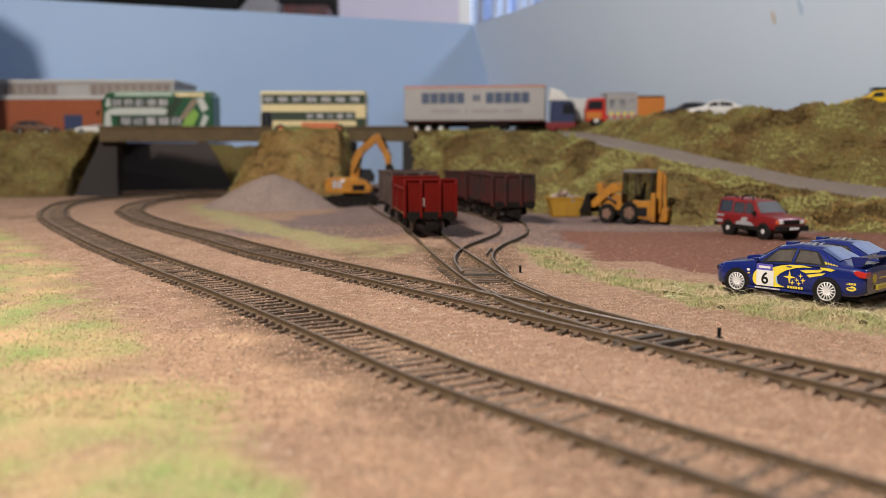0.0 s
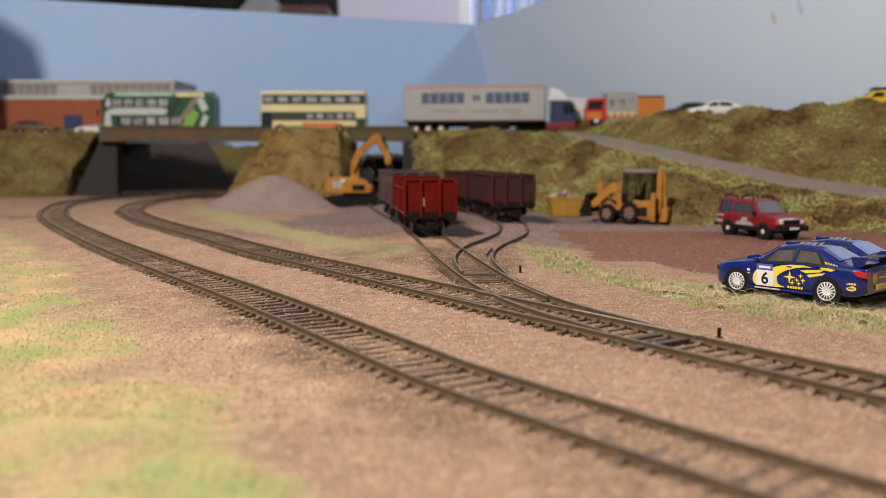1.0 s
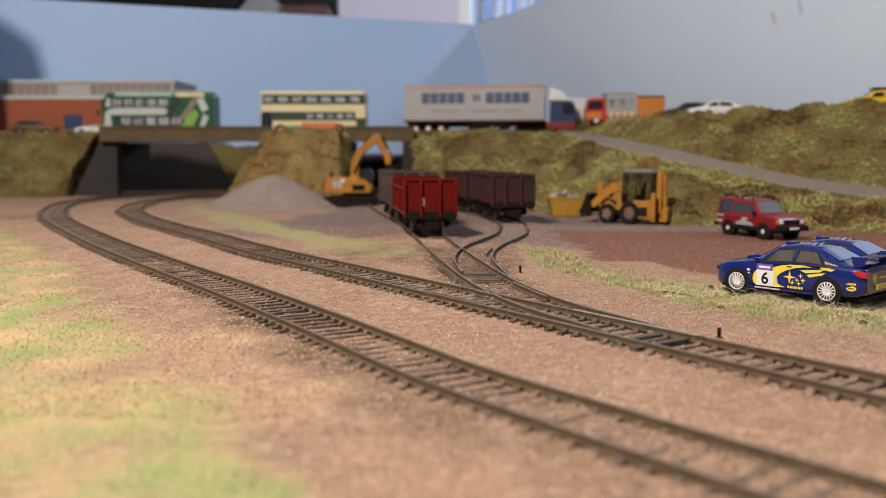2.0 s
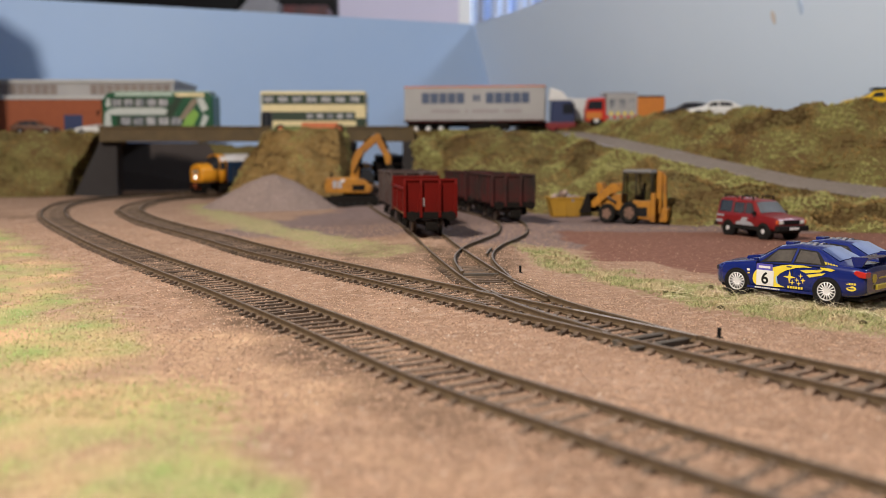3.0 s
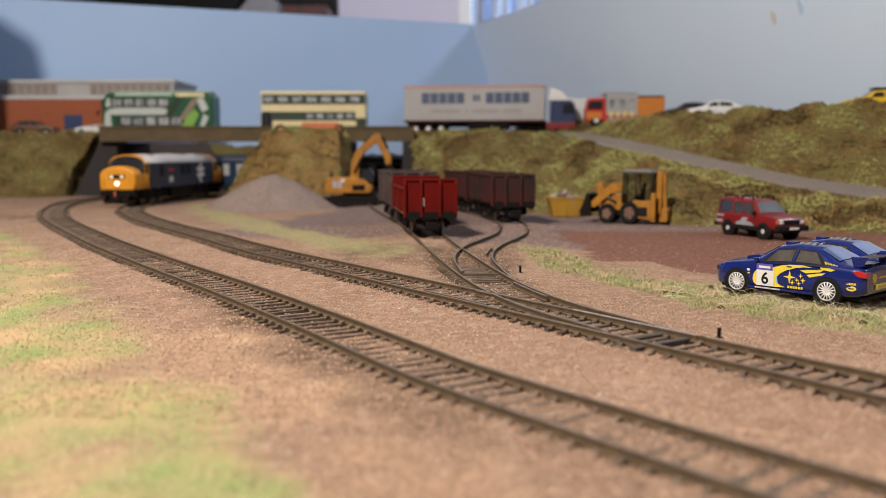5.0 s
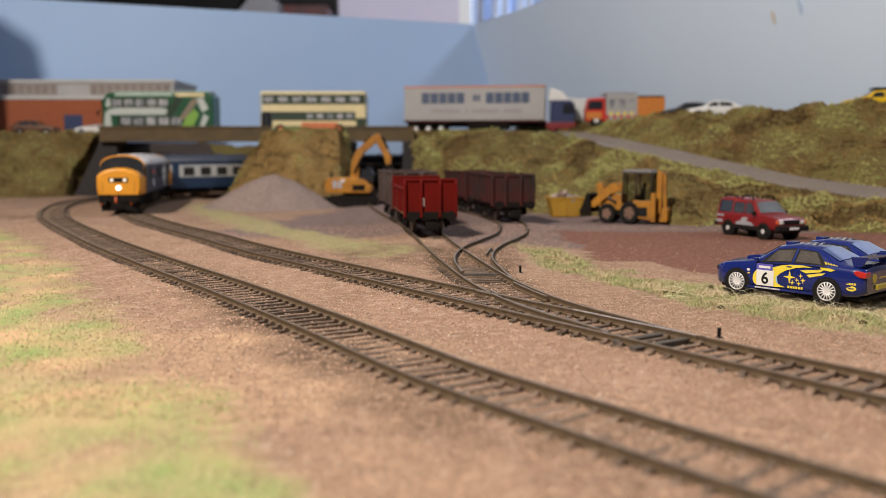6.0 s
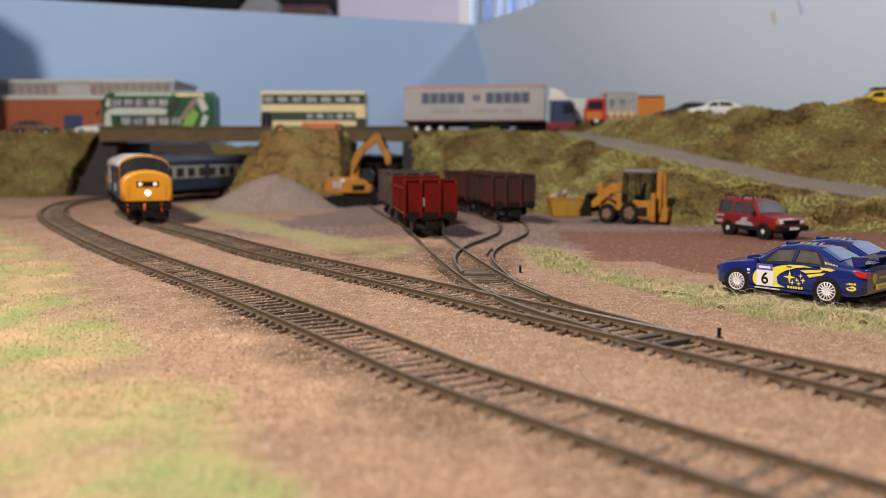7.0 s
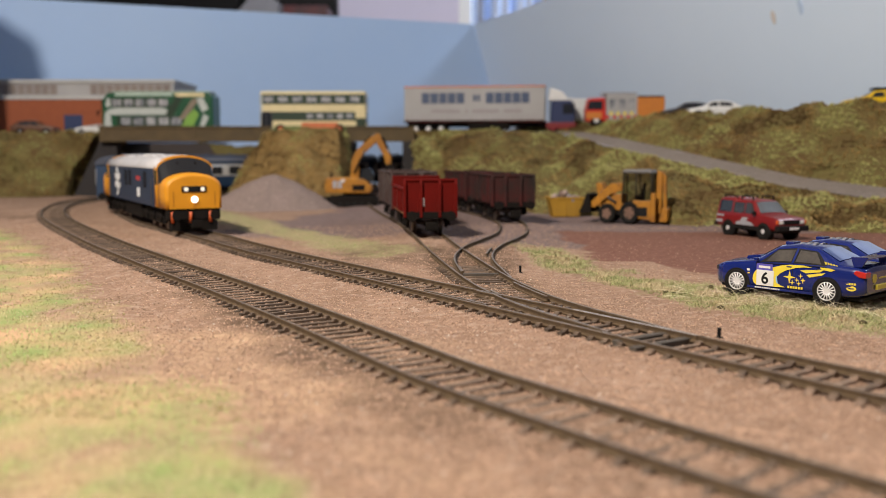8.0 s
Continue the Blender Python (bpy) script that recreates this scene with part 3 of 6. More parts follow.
def bridge():
    b = tagged(new("road_bridge"), "brown girder road bridge over the tracks", "bridge")
    for x0, x1 in ((-412, -206), (-116, -34)):
        bm = bmesh.new()
        box(bm, x0, x1, 1078, 1084, 66.5, 83.4, 0.6)
        box(bm, x0, x1, 1076.5, 1085.5, 82, 84.4, 0.4)
        box(bm, x0, x1, 1076.5, 1085.5, 66, 67.6, 0.4)
        for x in range(x0 + 6, x1 - 4, 36):
            box(bm, x, x + 2, 1077, 1079, 67.6, 82)
        part("girder", bm, M["girder"], b)
    bm = bmesh.new()
    box(bm, -412, -34, 1085.5, 1180, 67.5, 75.6)
    part("deck", bm, M["road"], b)
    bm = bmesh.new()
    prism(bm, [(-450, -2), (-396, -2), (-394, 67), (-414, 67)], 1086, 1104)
    part("abutment", bm, M["abutment"], b, "sloping abutment, its grey darkened for shade")
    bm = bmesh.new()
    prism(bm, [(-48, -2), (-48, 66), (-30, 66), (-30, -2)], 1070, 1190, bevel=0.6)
    part("pier", bm, M["abutment"], b, "square pier, its grey darkened for shade")
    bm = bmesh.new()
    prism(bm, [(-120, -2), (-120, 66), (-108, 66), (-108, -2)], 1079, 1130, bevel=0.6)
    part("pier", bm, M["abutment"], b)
    return b


bridge()
bm = bmesh.new()
box(bm, -34, 140, 1095, 1182, 69, 75.6)
tagged(part("road_upper", bm, M["road"]), "grey road level with the bridge deck", "road", kind="structure")
bm = bmesh.new()
box(bm, -760, -412, 1130, 1330, 69, 75.4)
tagged(part("pavement", bm, M["road"]), "grey forecourt in front of the brick building", "pavement", kind="structure")
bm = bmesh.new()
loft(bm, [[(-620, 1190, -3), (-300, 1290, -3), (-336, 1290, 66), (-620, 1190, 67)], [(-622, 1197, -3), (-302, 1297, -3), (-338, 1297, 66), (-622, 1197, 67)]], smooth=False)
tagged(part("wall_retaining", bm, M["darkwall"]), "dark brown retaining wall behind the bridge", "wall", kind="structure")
sheet("bank_inner", [[(-345, 1302, -2), (-300, 1302, -2), (-225, 1312, -2), (-120, 1320, -2)], [(-352, 1312, 34), (-310, 1312, 32), (-225, 1320, 30), (-120, 1326, 26)],
                     [(-372, 1326, 68), (-322, 1326, 62), (-225, 1332, 55), (-120, 1334, 48)], [(-372, 1350, 68), (-322, 1350, 62), (-225, 1350, 55), (-120, 1350, 48)]],
      M["turf_bank"], "shaded brown and green turf bank behind the bridge", "bank", amp=5, cols=60, rows=6)

# ---- paints for the vehicles ----


def paint(name, c, rough=0.35, coat=0.3, d=0.8):
    return mat(name, c, rough, second=tuple(v * d for v in c), scale=90, amount=0.4, coat=coat)


M["loco_blue"] = paint("loco_blue", (0.010, 0.032, 0.078), 0.5, 0.1, 0.6)
M["loco_yellow"] = paint("loco_yellow", (0.70, 0.285, 0.010), 0.5, 0.1, 0.82)
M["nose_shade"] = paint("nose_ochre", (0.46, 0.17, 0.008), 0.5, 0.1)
M["loco_roof"] = paint("loco_roof_grey", (0.55, 0.53, 0.53), 0.5, 0.1)
M["coach_blue"] = paint("coach_blue", (0.012, 0.036, 0.085), 0.5, 0.1)
M["coach_grey"] = paint("coach_grey", (0.48, 0.47, 0.45), 0.5, 0.1)
M["coach_roof"] = paint("coach_roof", (0.045, 0.055, 0.085), 0.55, 0.0)
# blacker than plastic is, with shade beneath the vehicles in the colour
M["under"] = mat("underframe_black", (0.0075, 0.0065, 0.006), 0.8, second=(0.014, 0.0105, 0.008), scale=150, spec=0.1)
M["pane"] = mat("dark_glass", (0.02, 0.022, 0.026), 0.08, spec=0.7)
M["cab_glass"] = mat("cab_glass", (0.018, 0.018, 0.02), 0.3, spec=0.25)
M["steel"] = mat("wheel_steel", (0.20, 0.18, 0.16), 0.4, metal=0.7, second=(0.12, 0.09, 0.07), scale=200)
M["lamp_white"] = mat("lamp_lens_white", (1.0, 0.9, 0.75), 0.3, emit=0.25)
M["headlight"] = mat("headlight_glow", (1.0, 0.97, 0.9), 0.3, emit=2.2)
M["orange"] = mat("buffer_orange", (0.65, 0.11, 0.02), 0.5, second=(0.45, 0.08, 0.02), scale=200)
M["mark_white"] = mat("marking_white", (0.75, 0.75, 0.74), 0.5, second=(0.62, 0.62, 0.62), scale=120)
M["mark_red"] = mat("marking_red", (0.42, 0.03, 0.03), 0.5)
M["wagon_red"] = mat("wagon_bauxite", (0.125, 0.0045, 0.0025), 0.65, second=(0.095, 0.005, 0.003), scale=60, amount=0.7, bump=0.2, spec=0.12)
M["wagon_rust"] = mat("wagon_rust", (0.026, 0.017, 0.014), 0.85, second=(0.075, 0.012, 0.011), scale=30, amount=0.8, fine=(0.022, 0.018, 0.015), spec=0.25, bump=0.4)
M["wagon_grey"] = mat("wagon_grey", (0.05, 0.034, 0.028), 0.8, second=(0.05, 0.02, 0.016), scale=50, fine=(0.13, 0.10, 0.085), bump=0.3)
M["wagon_inside"] = mat("wagon_inside", (0.30, 0.13, 0.055), 0.8, second=(0.22, 0.09, 0.04), scale=70)
M["tyre"] = mat("tyre_rubber", (0.008, 0.0075, 0.007), 0.8, second=(0.016, 0.014, 0.012), scale=200, spec=0.15)
M["chrome"] = mat("bright_metal", (0.72, 0.70, 0.68), 0.35, metal=0.25)
M["yellow"] = mat("plant_yellow", (0.42, 0.175, 0.008), 0.55, second=(0.27, 0.105, 0.012), scale=45, amount=0.8, fine=(0.17, 0.07, 0.014), bump=0.15, spec=0.4)
M["yellow_skip"] = mat("skip_yellow", (0.40, 0.21, 0.01), 0.65, second=(0.28, 0.15, 0.015), scale=70, bump=0.2)


# ---- railway vehicles: x forward, z up from the rail head ----


def arch(x, w, z0, zc, zt, n=8):
    """A carriage cross-section: upright sides to zc, then a curved roof to zt."""
    half = [(w, z0), (w, (z0 + zc) / 2)] + [(w * math.cos(a), zc + (zt - zc) * math.sin(a)) for a in (math.pi / 2 * i / n for i in range(n + 1))]
    return [(x, y, z) for y, z in half] + [(x, -y, z) for y, z in half[-2::-1]]


def wheel_set(parent, x, r=6.6):
    bm = bmesh.new()
    for s in (-1, 1):
        cyl(bm, (x, s * 7.4, r), (x, s * 9.6, r), r, seg=20)
        cyl(bm, (x, s * 6.9, r), (x, s * 7.4, r), r + 0.8, seg=20)
    cyl(bm, (x, -9, r), (x, 9, r), 1.1)
    return part("wheelset", bm, M["steel"], parent)


def bogie(parent, x, axles, length, deep=4):
    bm = bmesh.new()
    for s in (-1, 1):
        box(bm, x - length / 2, x + length / 2, s * 12.5 - 1, s * 12.5 + 1, deep, 12.5, 0.5)
        for a in axles:
            box(bm, x + a - 2, x + a + 2, s * 13.6 - 1, s * 13.6 + 1, 4.5, 10, 0.5)
            for q in (-4.5, 4.5):
                cyl(bm, (x + a + q, s * 13.8, 6), (x + a + q, s * 13.8, 11), 1.1, seg=8)
    box(bm, x - length * 0.3, x + length * 0.3, -11, 11, 8, 12)
    b = part("bogie", bm, M["under"], parent)
    for a in axles:
        wheel_set(b, x + a)
    return b


def buffers(parent, x, s, z=13.5, m="under", heads="under"):
    for y in (-11.5, 11.5):
        bm = bmesh.new()
        cyl(bm, (x, y, z), (x + s * 4.5, y, z), 1.4, seg=10)
        cyl(bm, (x + s * 4.5, y, z), (x + s * 5.5, y, z), 3.1, seg=14)
        part("buffer", bm, M[m], parent)


def hook(parent, x, s):
    bm = bmesh.new()
    box(bm, min(x, x + s * 8), max(x, x + s * 8), -2.6, 2.6, 3.5, 4.6, 0.3)
    box(bm, min(x + s * 6.5, x + s * 8), max(x + s * 6.5, x + s * 8), -3.6, 3.6, 3, 8, 0.4)
    part("coupling", bm, M["under"], parent)


def locomotive():
    t = thing("diesel_locomotive", 0, 0, 0, 0, "blue diesel locomotive with yellow nose and pale grey roof", "locomotive")
    bm = bmesh.new()
    loft(bm, [arch(x, 17.3, 14.5, 38.4, 39.2, 3) for x in (-90, -45, 0, 45, 90)], smooth=False)
    body = part("body", bm, M["loco_blue"], t)
    bm = bmesh.new()
    loft(bm, [arch(x, 17.4, 38.6, 39.2, 46.8) for x in (-96, -50, 0, 50, 96)])
    roof = part("roof", bm, M["loco_roof"], t)
    for x in (-60, -20, 30, 62):
        bm = bmesh.new()
        box(bm, x - 9, x + 9, -8, 8, 44.9, 47.3, 0.6)
        part("roof_hatch", bm, M["loco_roof"], roof)
    bm = bmesh.new()
    cyl(bm, (5, 0, 45.5), (5, 0, 47.8), 7, seg=20)
    part("roof_fan", bm, M["loco_roof"], roof)
    for s in (1, -1):
        bm = bmesh.new()
        rings = [arch(s * 88, 17.5, 14.6, 38.7, 47.1), arch(s * 97.6, 17.5, 14.6, 38.5, 47.0)]
        loft(bm, rings)
        cab = part("cab", bm, M["loco_yellow"], t, "yellow cab")
        bm = bmesh.new()
        loft(bm, [arch(s * x, w, 14.6, zc, zt) for x, w, zc, zt in
                  ((97.6, 17.4, 28, 36.4), (108, 17.4, 28, 36.4), (116.5, 17.3, 28, 36.3), (118.6, 16.9, 27.7, 35.9), (119.4, 16.2, 27.2, 35.1), (119.7, 15.2, 26.6, 34.1))])
        nose = part("nose", bm, M["loco_yellow"], t, "rounded yellow nose")
        # raked windscreen, dark all across
        bm = bmesh.new()
        loft(bm, [arch(s * 105.5, 17.0, 28, 28.8, 36.9), arch(s * 97.2, 17.25, 28, 38.3, 46.2)], smooth=False)
        ws = part("windscreen", bm, M["cab_glass"], cab, "dark windscreen")
        bm = bmesh.new()
        for y in (-5.6, 5.6):
            box(bm, min(s * 98.5, s * 101), max(s * 98.5, s * 101), y - 0.35, y + 0.35, 37.5, 43)
        part("window_pillar", bm, M["under"], ws)
        # nose fittings
        bm = bmesh.new()
        box(bm, min(s * 116, s * 120.2), max(s * 116, s * 120.2), -7.6, 7.6, 24.6, 28.4, 0.4)
        panel = part("headcode_panel", bm, M["black"], nose)
        for y in (-5.0, 5.0):
            bm = bmesh.new()
            cyl(bm, (s * 119.7, y, 26.5), (s * 120.5, y, 26.5), 1.3, seg=16)
            part("marker_lamp", bm, M["lamp_white"], panel)
        for y in (-1, 1):
            bm = bmesh.new()
            box(bm, min(s * 119.2, s * 119.9), max(s * 119.2, s * 119.9), y * 0.55 - 0.2, y * 0.55 + 0.2, 15.2, 24.2)
            box(bm, min(s * 118.8, s * 119.8), max(s * 118.8, s * 119.8), min(y * 12.2, y * 12.9), max(y * 12.2, y * 12.9), 16, 25)
            part("nose_seam", bm, M["nose_shade"], nose, "dull ochre seam and handrail")
        bm = bmesh.new()
        cyl(bm, (s * 118.5, 0, 20.2), (s * 120.7, 0, 20.2), 1.9, seg=18)
        part("headlight", bm, M["headlight" if s > 0 else "chrome"], nose, "round white headlight")
        bm = bmesh.new()
        box(bm, min(s * 110, s * 119), max(s * 110, s * 119), -16, 16, 7.5, 14.5, 0.8)
        beam = part("buffer_beam", bm, M["under"], t)
        buffers(beam, s * 118.5, s, 10.8)
        for y in (-13.5, -2.5, 9.5):
            bm = bmesh.new()
            cyl(bm, (s * 119.4, y, 6), (s * 119.8, y, 12.8), 0.9, seg=8)
            part("brake_pipe", bm, M["orange"], beam, "orange-red brake pipe")
        bm = bmesh.new()
        prism(bm, [(s * 112, 1.5), (s * 119, 1.2), (s * 119, 7), (s * 112, 7)], -14, 14)
        part("snow_plough", bm, M["under"], beam)
        hook(beam, s * 118, s)
        bogie(t, s * 66, (-22, -1, 21), 60)
        for y in (-1, 1):
            bm = bmesh.new()
            box(bm, min(s * 90.2, s * 97), max(s * 90.2, s * 97), y * 17.45 - 0.3, y * 17.45 + 0.3, 28.6, 38, 0.2)
            part("cab_side_window", bm, M["pane"], cab)
            bm = bmesh.new()
            box(bm, min(s * 80.5, s * 86), max(s * 80.5, s * 86), y * 17.35 - 0.25, y * 17.35 + 0.25, 15.5, 37, 0.15)
            d = part("cab_door", bm, M["loco_blue"], body)
            bm = bmesh.new()
            box(bm, min(s * 79.3, s * 79.9), max(s * 79.3, s * 79.9), y * 17.7 - 0.2, y * 17.7 + 0.2, 16, 32)
            part("handrail", bm, M["steel"], body)
    bm = bmesh.new()
    box(bm, -30, 30, -15, 15, 3.5, 14.6, 1.5)
    part("fuel_tank", bm, M["under"], t)
    for y in (-1, 1):
        # emblem on each flank, drawn as plain white bars
        bm = bmesh.new()
        for pts in ([(-57, 29), (-37, 29), (-35, 33), (-59, 33)], [(-57, 22.5), (-37, 22.5), (-35, 26.5), (-59, 26.5)],
                    [(-53, 16.5), (-47, 16.5), (-40, 22.5), (-46, 22.5)], [(-54, 26.5), (-46, 26.5), (-41, 29), (-49, 29)], [(-53, 37.8), (-47, 37.8), (-42, 33), (-48, 33)]):
            prism(bm, pts, y * 17.4 - 0.15, y * 17.4 + 0.15)
        part("emblem", bm, M["mark_white"], body, "large white emblem")
        for x0, x1, z0, z1, m in ((30, 40, 19, 25, "mark_white"), (28, 42, 30, 33, "mark_red")):
            bm = bmesh.new()
            if m == "mark_white":
                for k in range(3):
                    box(bm, x0 + k * 3.6, x0 + k * 3.6 + 2.6, y * 17.4 - 0.15, y * 17.4 + 0.15, z0, z1)
            else:
                box(bm, x0, x1, y * 17.4 - 0.15, y * 17.4 + 0.15, z0, z1)
            part("number_bars" if m == "mark_white" else "nameplate", bm, M[m], body)
        for x in (-12, 4, 58):
            bm = bmesh.new()
            for k in range(9):
                box(bm, x - 5.5, x + 5.5, y * 17.35 - 0.2, y * 17.35 + 0.2, 26 + k * 1.2, 26.7 + k * 1.2)
            part("grille", bm, M["under"], body)
    return t


def coach():
    t = thing("passenger_coach", 0, 0, 0, 0, "blue and grey passenger coach with dark roof", "coach", "coaches of the train")
    L = 129
    bm = bmesh.new()
    loft(bm, [arch(x, 17.2, 10, 38, 39, 3) for x in (-L, 0, L)], smooth=False)
    body = part("body", bm, M["coach_blue"], t)
    for y in (-1, 1):
        bm = bmesh.new()
        box(bm, -L, L, y * 17.2 - 0.35, y * 17.2 + 0.35, 22, 35.5)
        band = part("grey_band", bm, M["coach_grey"], body, "light grey band")
        for k in range(10):
            x = -101 + k * 22.4
            bm = bmesh.new()
            box(bm, x - 7, x + 7, y * 17.3 - 0.5, y * 17.3 + 0.5, 23.6, 33, 0.25)
            part("window", bm, M["pane"], band)
        for x in (-118, 0, 118):
            bm = bmesh.new()
            box(bm, x - 4.4, x + 4.4, y * 17.25 - 0.45, y * 17.25 + 0.45, 11, 36.5, 0.2)
            part("door", bm, M["coach_blue"], body)
    bm = bmesh.new()
    loft(bm, [arch(x, 17.6, 38.6, 39.4, 46.5) for x in (-L - 1, 0, L + 1)])
    for k in range(8):
        x = -105 + k * 30
        cyl(bm, (x, 0, 45.5), (x, 0, 47.7), 2.4, seg=10)
    part("roof", bm, M["coach_roof"], t)
    for s in (-1, 1):
        bm = bmesh.new()
        box(bm, min(s * L, s * (L + 4.5)), max(s * L, s * (L + 4.5)), -6.5, 6.5, 12, 38, 1)
        part("gangway", bm, M["under"], t)
        bogie(t, s * 92, (-16, 16), 44)
        buffers(t, s * L, s, 12)
        hook(t, s * L, s)
    bm = bmesh.new()
    box(bm, -40, -5, -13, 13, 3.5, 10, 0.8)
    box(bm, 10, 50, -11, 11, 4.5, 10, 0.8)
    part("underframe_boxes", bm, M["under"], t)
    return t


TRAIN = []
NOSE0, SPEED = 1511.9, 106.0
TRAIN.append((locomotive(), 120, 66))
first_coach = coach()
TRAIN.append((first_coach, 376, 92))
TRAIN.append((copy_thing(first_coach, pose(0, 0, 0)), 644, 92))
TRAIN.append((copy_thing(first_coach, pose(0, 0, 0)), 912, 92))


def wagon(x, y, rz, shell, label, inside, z1=35.5, group="open wagons in the sidings"):
    t = thing("open_wagon", x, y, RAIL, rz, label, "wagon", group)
    L, W, z0 = 37, 16.0, 13.5
    sides = []
    for y0, y1 in ((-W, -W + 1), (W - 1, W)):
        bm = bmesh.new()
        zs = z1 - 5.5 if shell == "wagon_red" else z1
        box(bm, -L + 1.05, L - 1.05, y0, y1, z0, zs, 0.2)
        s = part("side_panel", bm, M[shell], t)
        sg = -1 if y0 < 0 else 1
        for k in (-27, -14, -9, 9, 14, 27):
            bm = bmesh.new()
            box(bm, k - 0.7, k + 0.7, min(sg * W, sg * (W + 0.9)), max(sg * W, sg * (W + 0.9)), z0, zs - 1.2)
            part("stanchion", bm, M[shell], s)
        bm = bmesh.new()
        box(bm, -L, L, min(sg * (W - 1.1), sg * (W + 0.9)), max(sg * (W - 1.1), sg * (W + 0.9)), zs - 1.2, zs + 0.3, 0.3)
        part("top_rim", bm, M[shell], s)
        bm = bmesh.new()
        box(bm, -7, 7, min(sg * W, sg * (W + 0.5)), max(sg * W, sg * (W + 0.5)), z0 + 0.5, zs - 6, 0.2)
        part("side_door", bm, M[shell], s)
    for s in (-1, 1):
        bm = bmesh.new()
        box(bm, min(s * (L - 1), s * L), max(s * (L - 1), s * L), -W, W, z0, z1, 0.2)
        e = part("end_panel", bm, M[shell], t)
        for yy in (-W + 0.7, -5.6, 5.6, W - 0.7):
            bm = bmesh.new()
            prism(bm, [(s * L, z0 - 3), (s * (L + 1.7), z0 - 3), (s * (L + 1.5), z1 - 3), (s * (L + 0.6), z1 + 0.2), (s * L, z1 + 0.2)], yy - 0.85, yy + 0.85, bevel=0.15)
            part("end_stanchion", bm, M[shell], e)
        bm = bmesh.new()
        box(bm, min(s * (L - 1.2), s * (L + 0.8)), max(s * (L - 1.2), s * (L + 0.8)), -W, W, z1 - 1.3, z1 + 0.2, 0.3)
        part("end_rim", bm, M[shell], e)
        bm = bmesh.new()
        box(bm, min(s * L, s * (L + 0.25)), max(s * L, s * (L + 0.25)), 3.0 * -s - 1 - 1.5, 3.0 * -s + 1 - 1.5, 17, 22)
        if shell == "wagon_red":
            part("mark", bm, M["mark_white"], e, "small white painted mark")
        else:
            bm.free()
        bm = bmesh.new()
        box(bm, min(s * (L - 2), s * (L + 1.2)), max(s * (L - 2), s * (L + 1.2)), -W + 0.3, W - 0.3, 9.5, 13.6, 0.3)
        beam = part("buffer_beam", bm, M["under"], t)
        for yy in (-11.5, 11.5):
            bm = bmesh.new()
            cyl(bm, (s * (L + 1), yy, 11.5), (s * (L + 6), yy, 11.5), 1.5, seg=10)
            cyl(bm, (s * (L + 6), yy, 11.5), (s * (L + 7), yy, 11.5), 3.0, seg=14)
            box(bm, min(s * (L + 1), s * (L + 2.5)), max(s * (L + 1), s * (L + 2.5)), yy - 2.2, yy + 2.2, 9.3, 13.7, 0.3)
            part("buffer", bm, M["under"], beam)
        hook(beam, s * L, s)
        wheel_set(t, s * 18, 6.2)
        for q in (-1, 1):
            bm = bmesh.new()
            prism(bm, [(s * 18 - 9, 10), (s * 18 - 2.4, 3), (s * 18 + 2.4, 3), (s * 18 + 9, 10)], q * 12 - 0.5, q * 12 + 0.5)
            box(bm, s * 18 - 2, s * 18 + 2, q * 13.2 - 1.2, q * 13.2 + 1.2, 4, 8.6, 0.4)
            part("axle_guard", bm, M["under"], t)
    bm = bmesh.new()
    box(bm, -L + 0.5, L - 0.5, -W + 0.5, W - 0.5, 12, 14.4)
    part("floor_plate", bm, M[inside], t)
    bm = bmesh.new()
    for q in (-1, 1):
        box(bm, -L + 1, L - 1, q * 13 - 0.8, q * 13 + 0.8, 9.5, 12.2)
        box(bm, -20, 22, q * 14.2 - 0.4, q * 14.2 + 0.4, 4.5, 5.6)
    part("underframe", bm, M["under"], t)
    return t


def siding_spot(line, y):
    """Place and heading on a siding at a given depth of the plan."""
    i = min(range(1, len(line) - 1), key=lambda k: abs(line[k].y - y))
    d = line[max(i - 5, 0)] - line[min(i + 5, len(line) - 1)]
    return line[i].x, line[i].y, math.degrees(math.atan2(d.y, d.x))


wagon(*siding_spot(LINE_A, 566), "wagon_red", "bright bauxite red open steel wagon in the siding", "wagon_inside", 33.2)
wagon(*siding_spot(LINE_A, 655), "wagon_grey", "weathered grey-brown open steel wagon behind the red one", "wagon_grey")
wagon(*siding_spot(LINE_B, 676), "wagon_rust", "rusty dark red and brown open wagon in the siding", "wagon_rust", 33)
wagon(*siding_spot(LINE_B, 764), "wagon_rust", "rusty brown open wagon at the back of the siding", "wagon_rust", 33)

# ---- road vehicles: x forward, z up from the road; drawn in metres, k, fitted to the camera's view, turns them into model millimetres ----


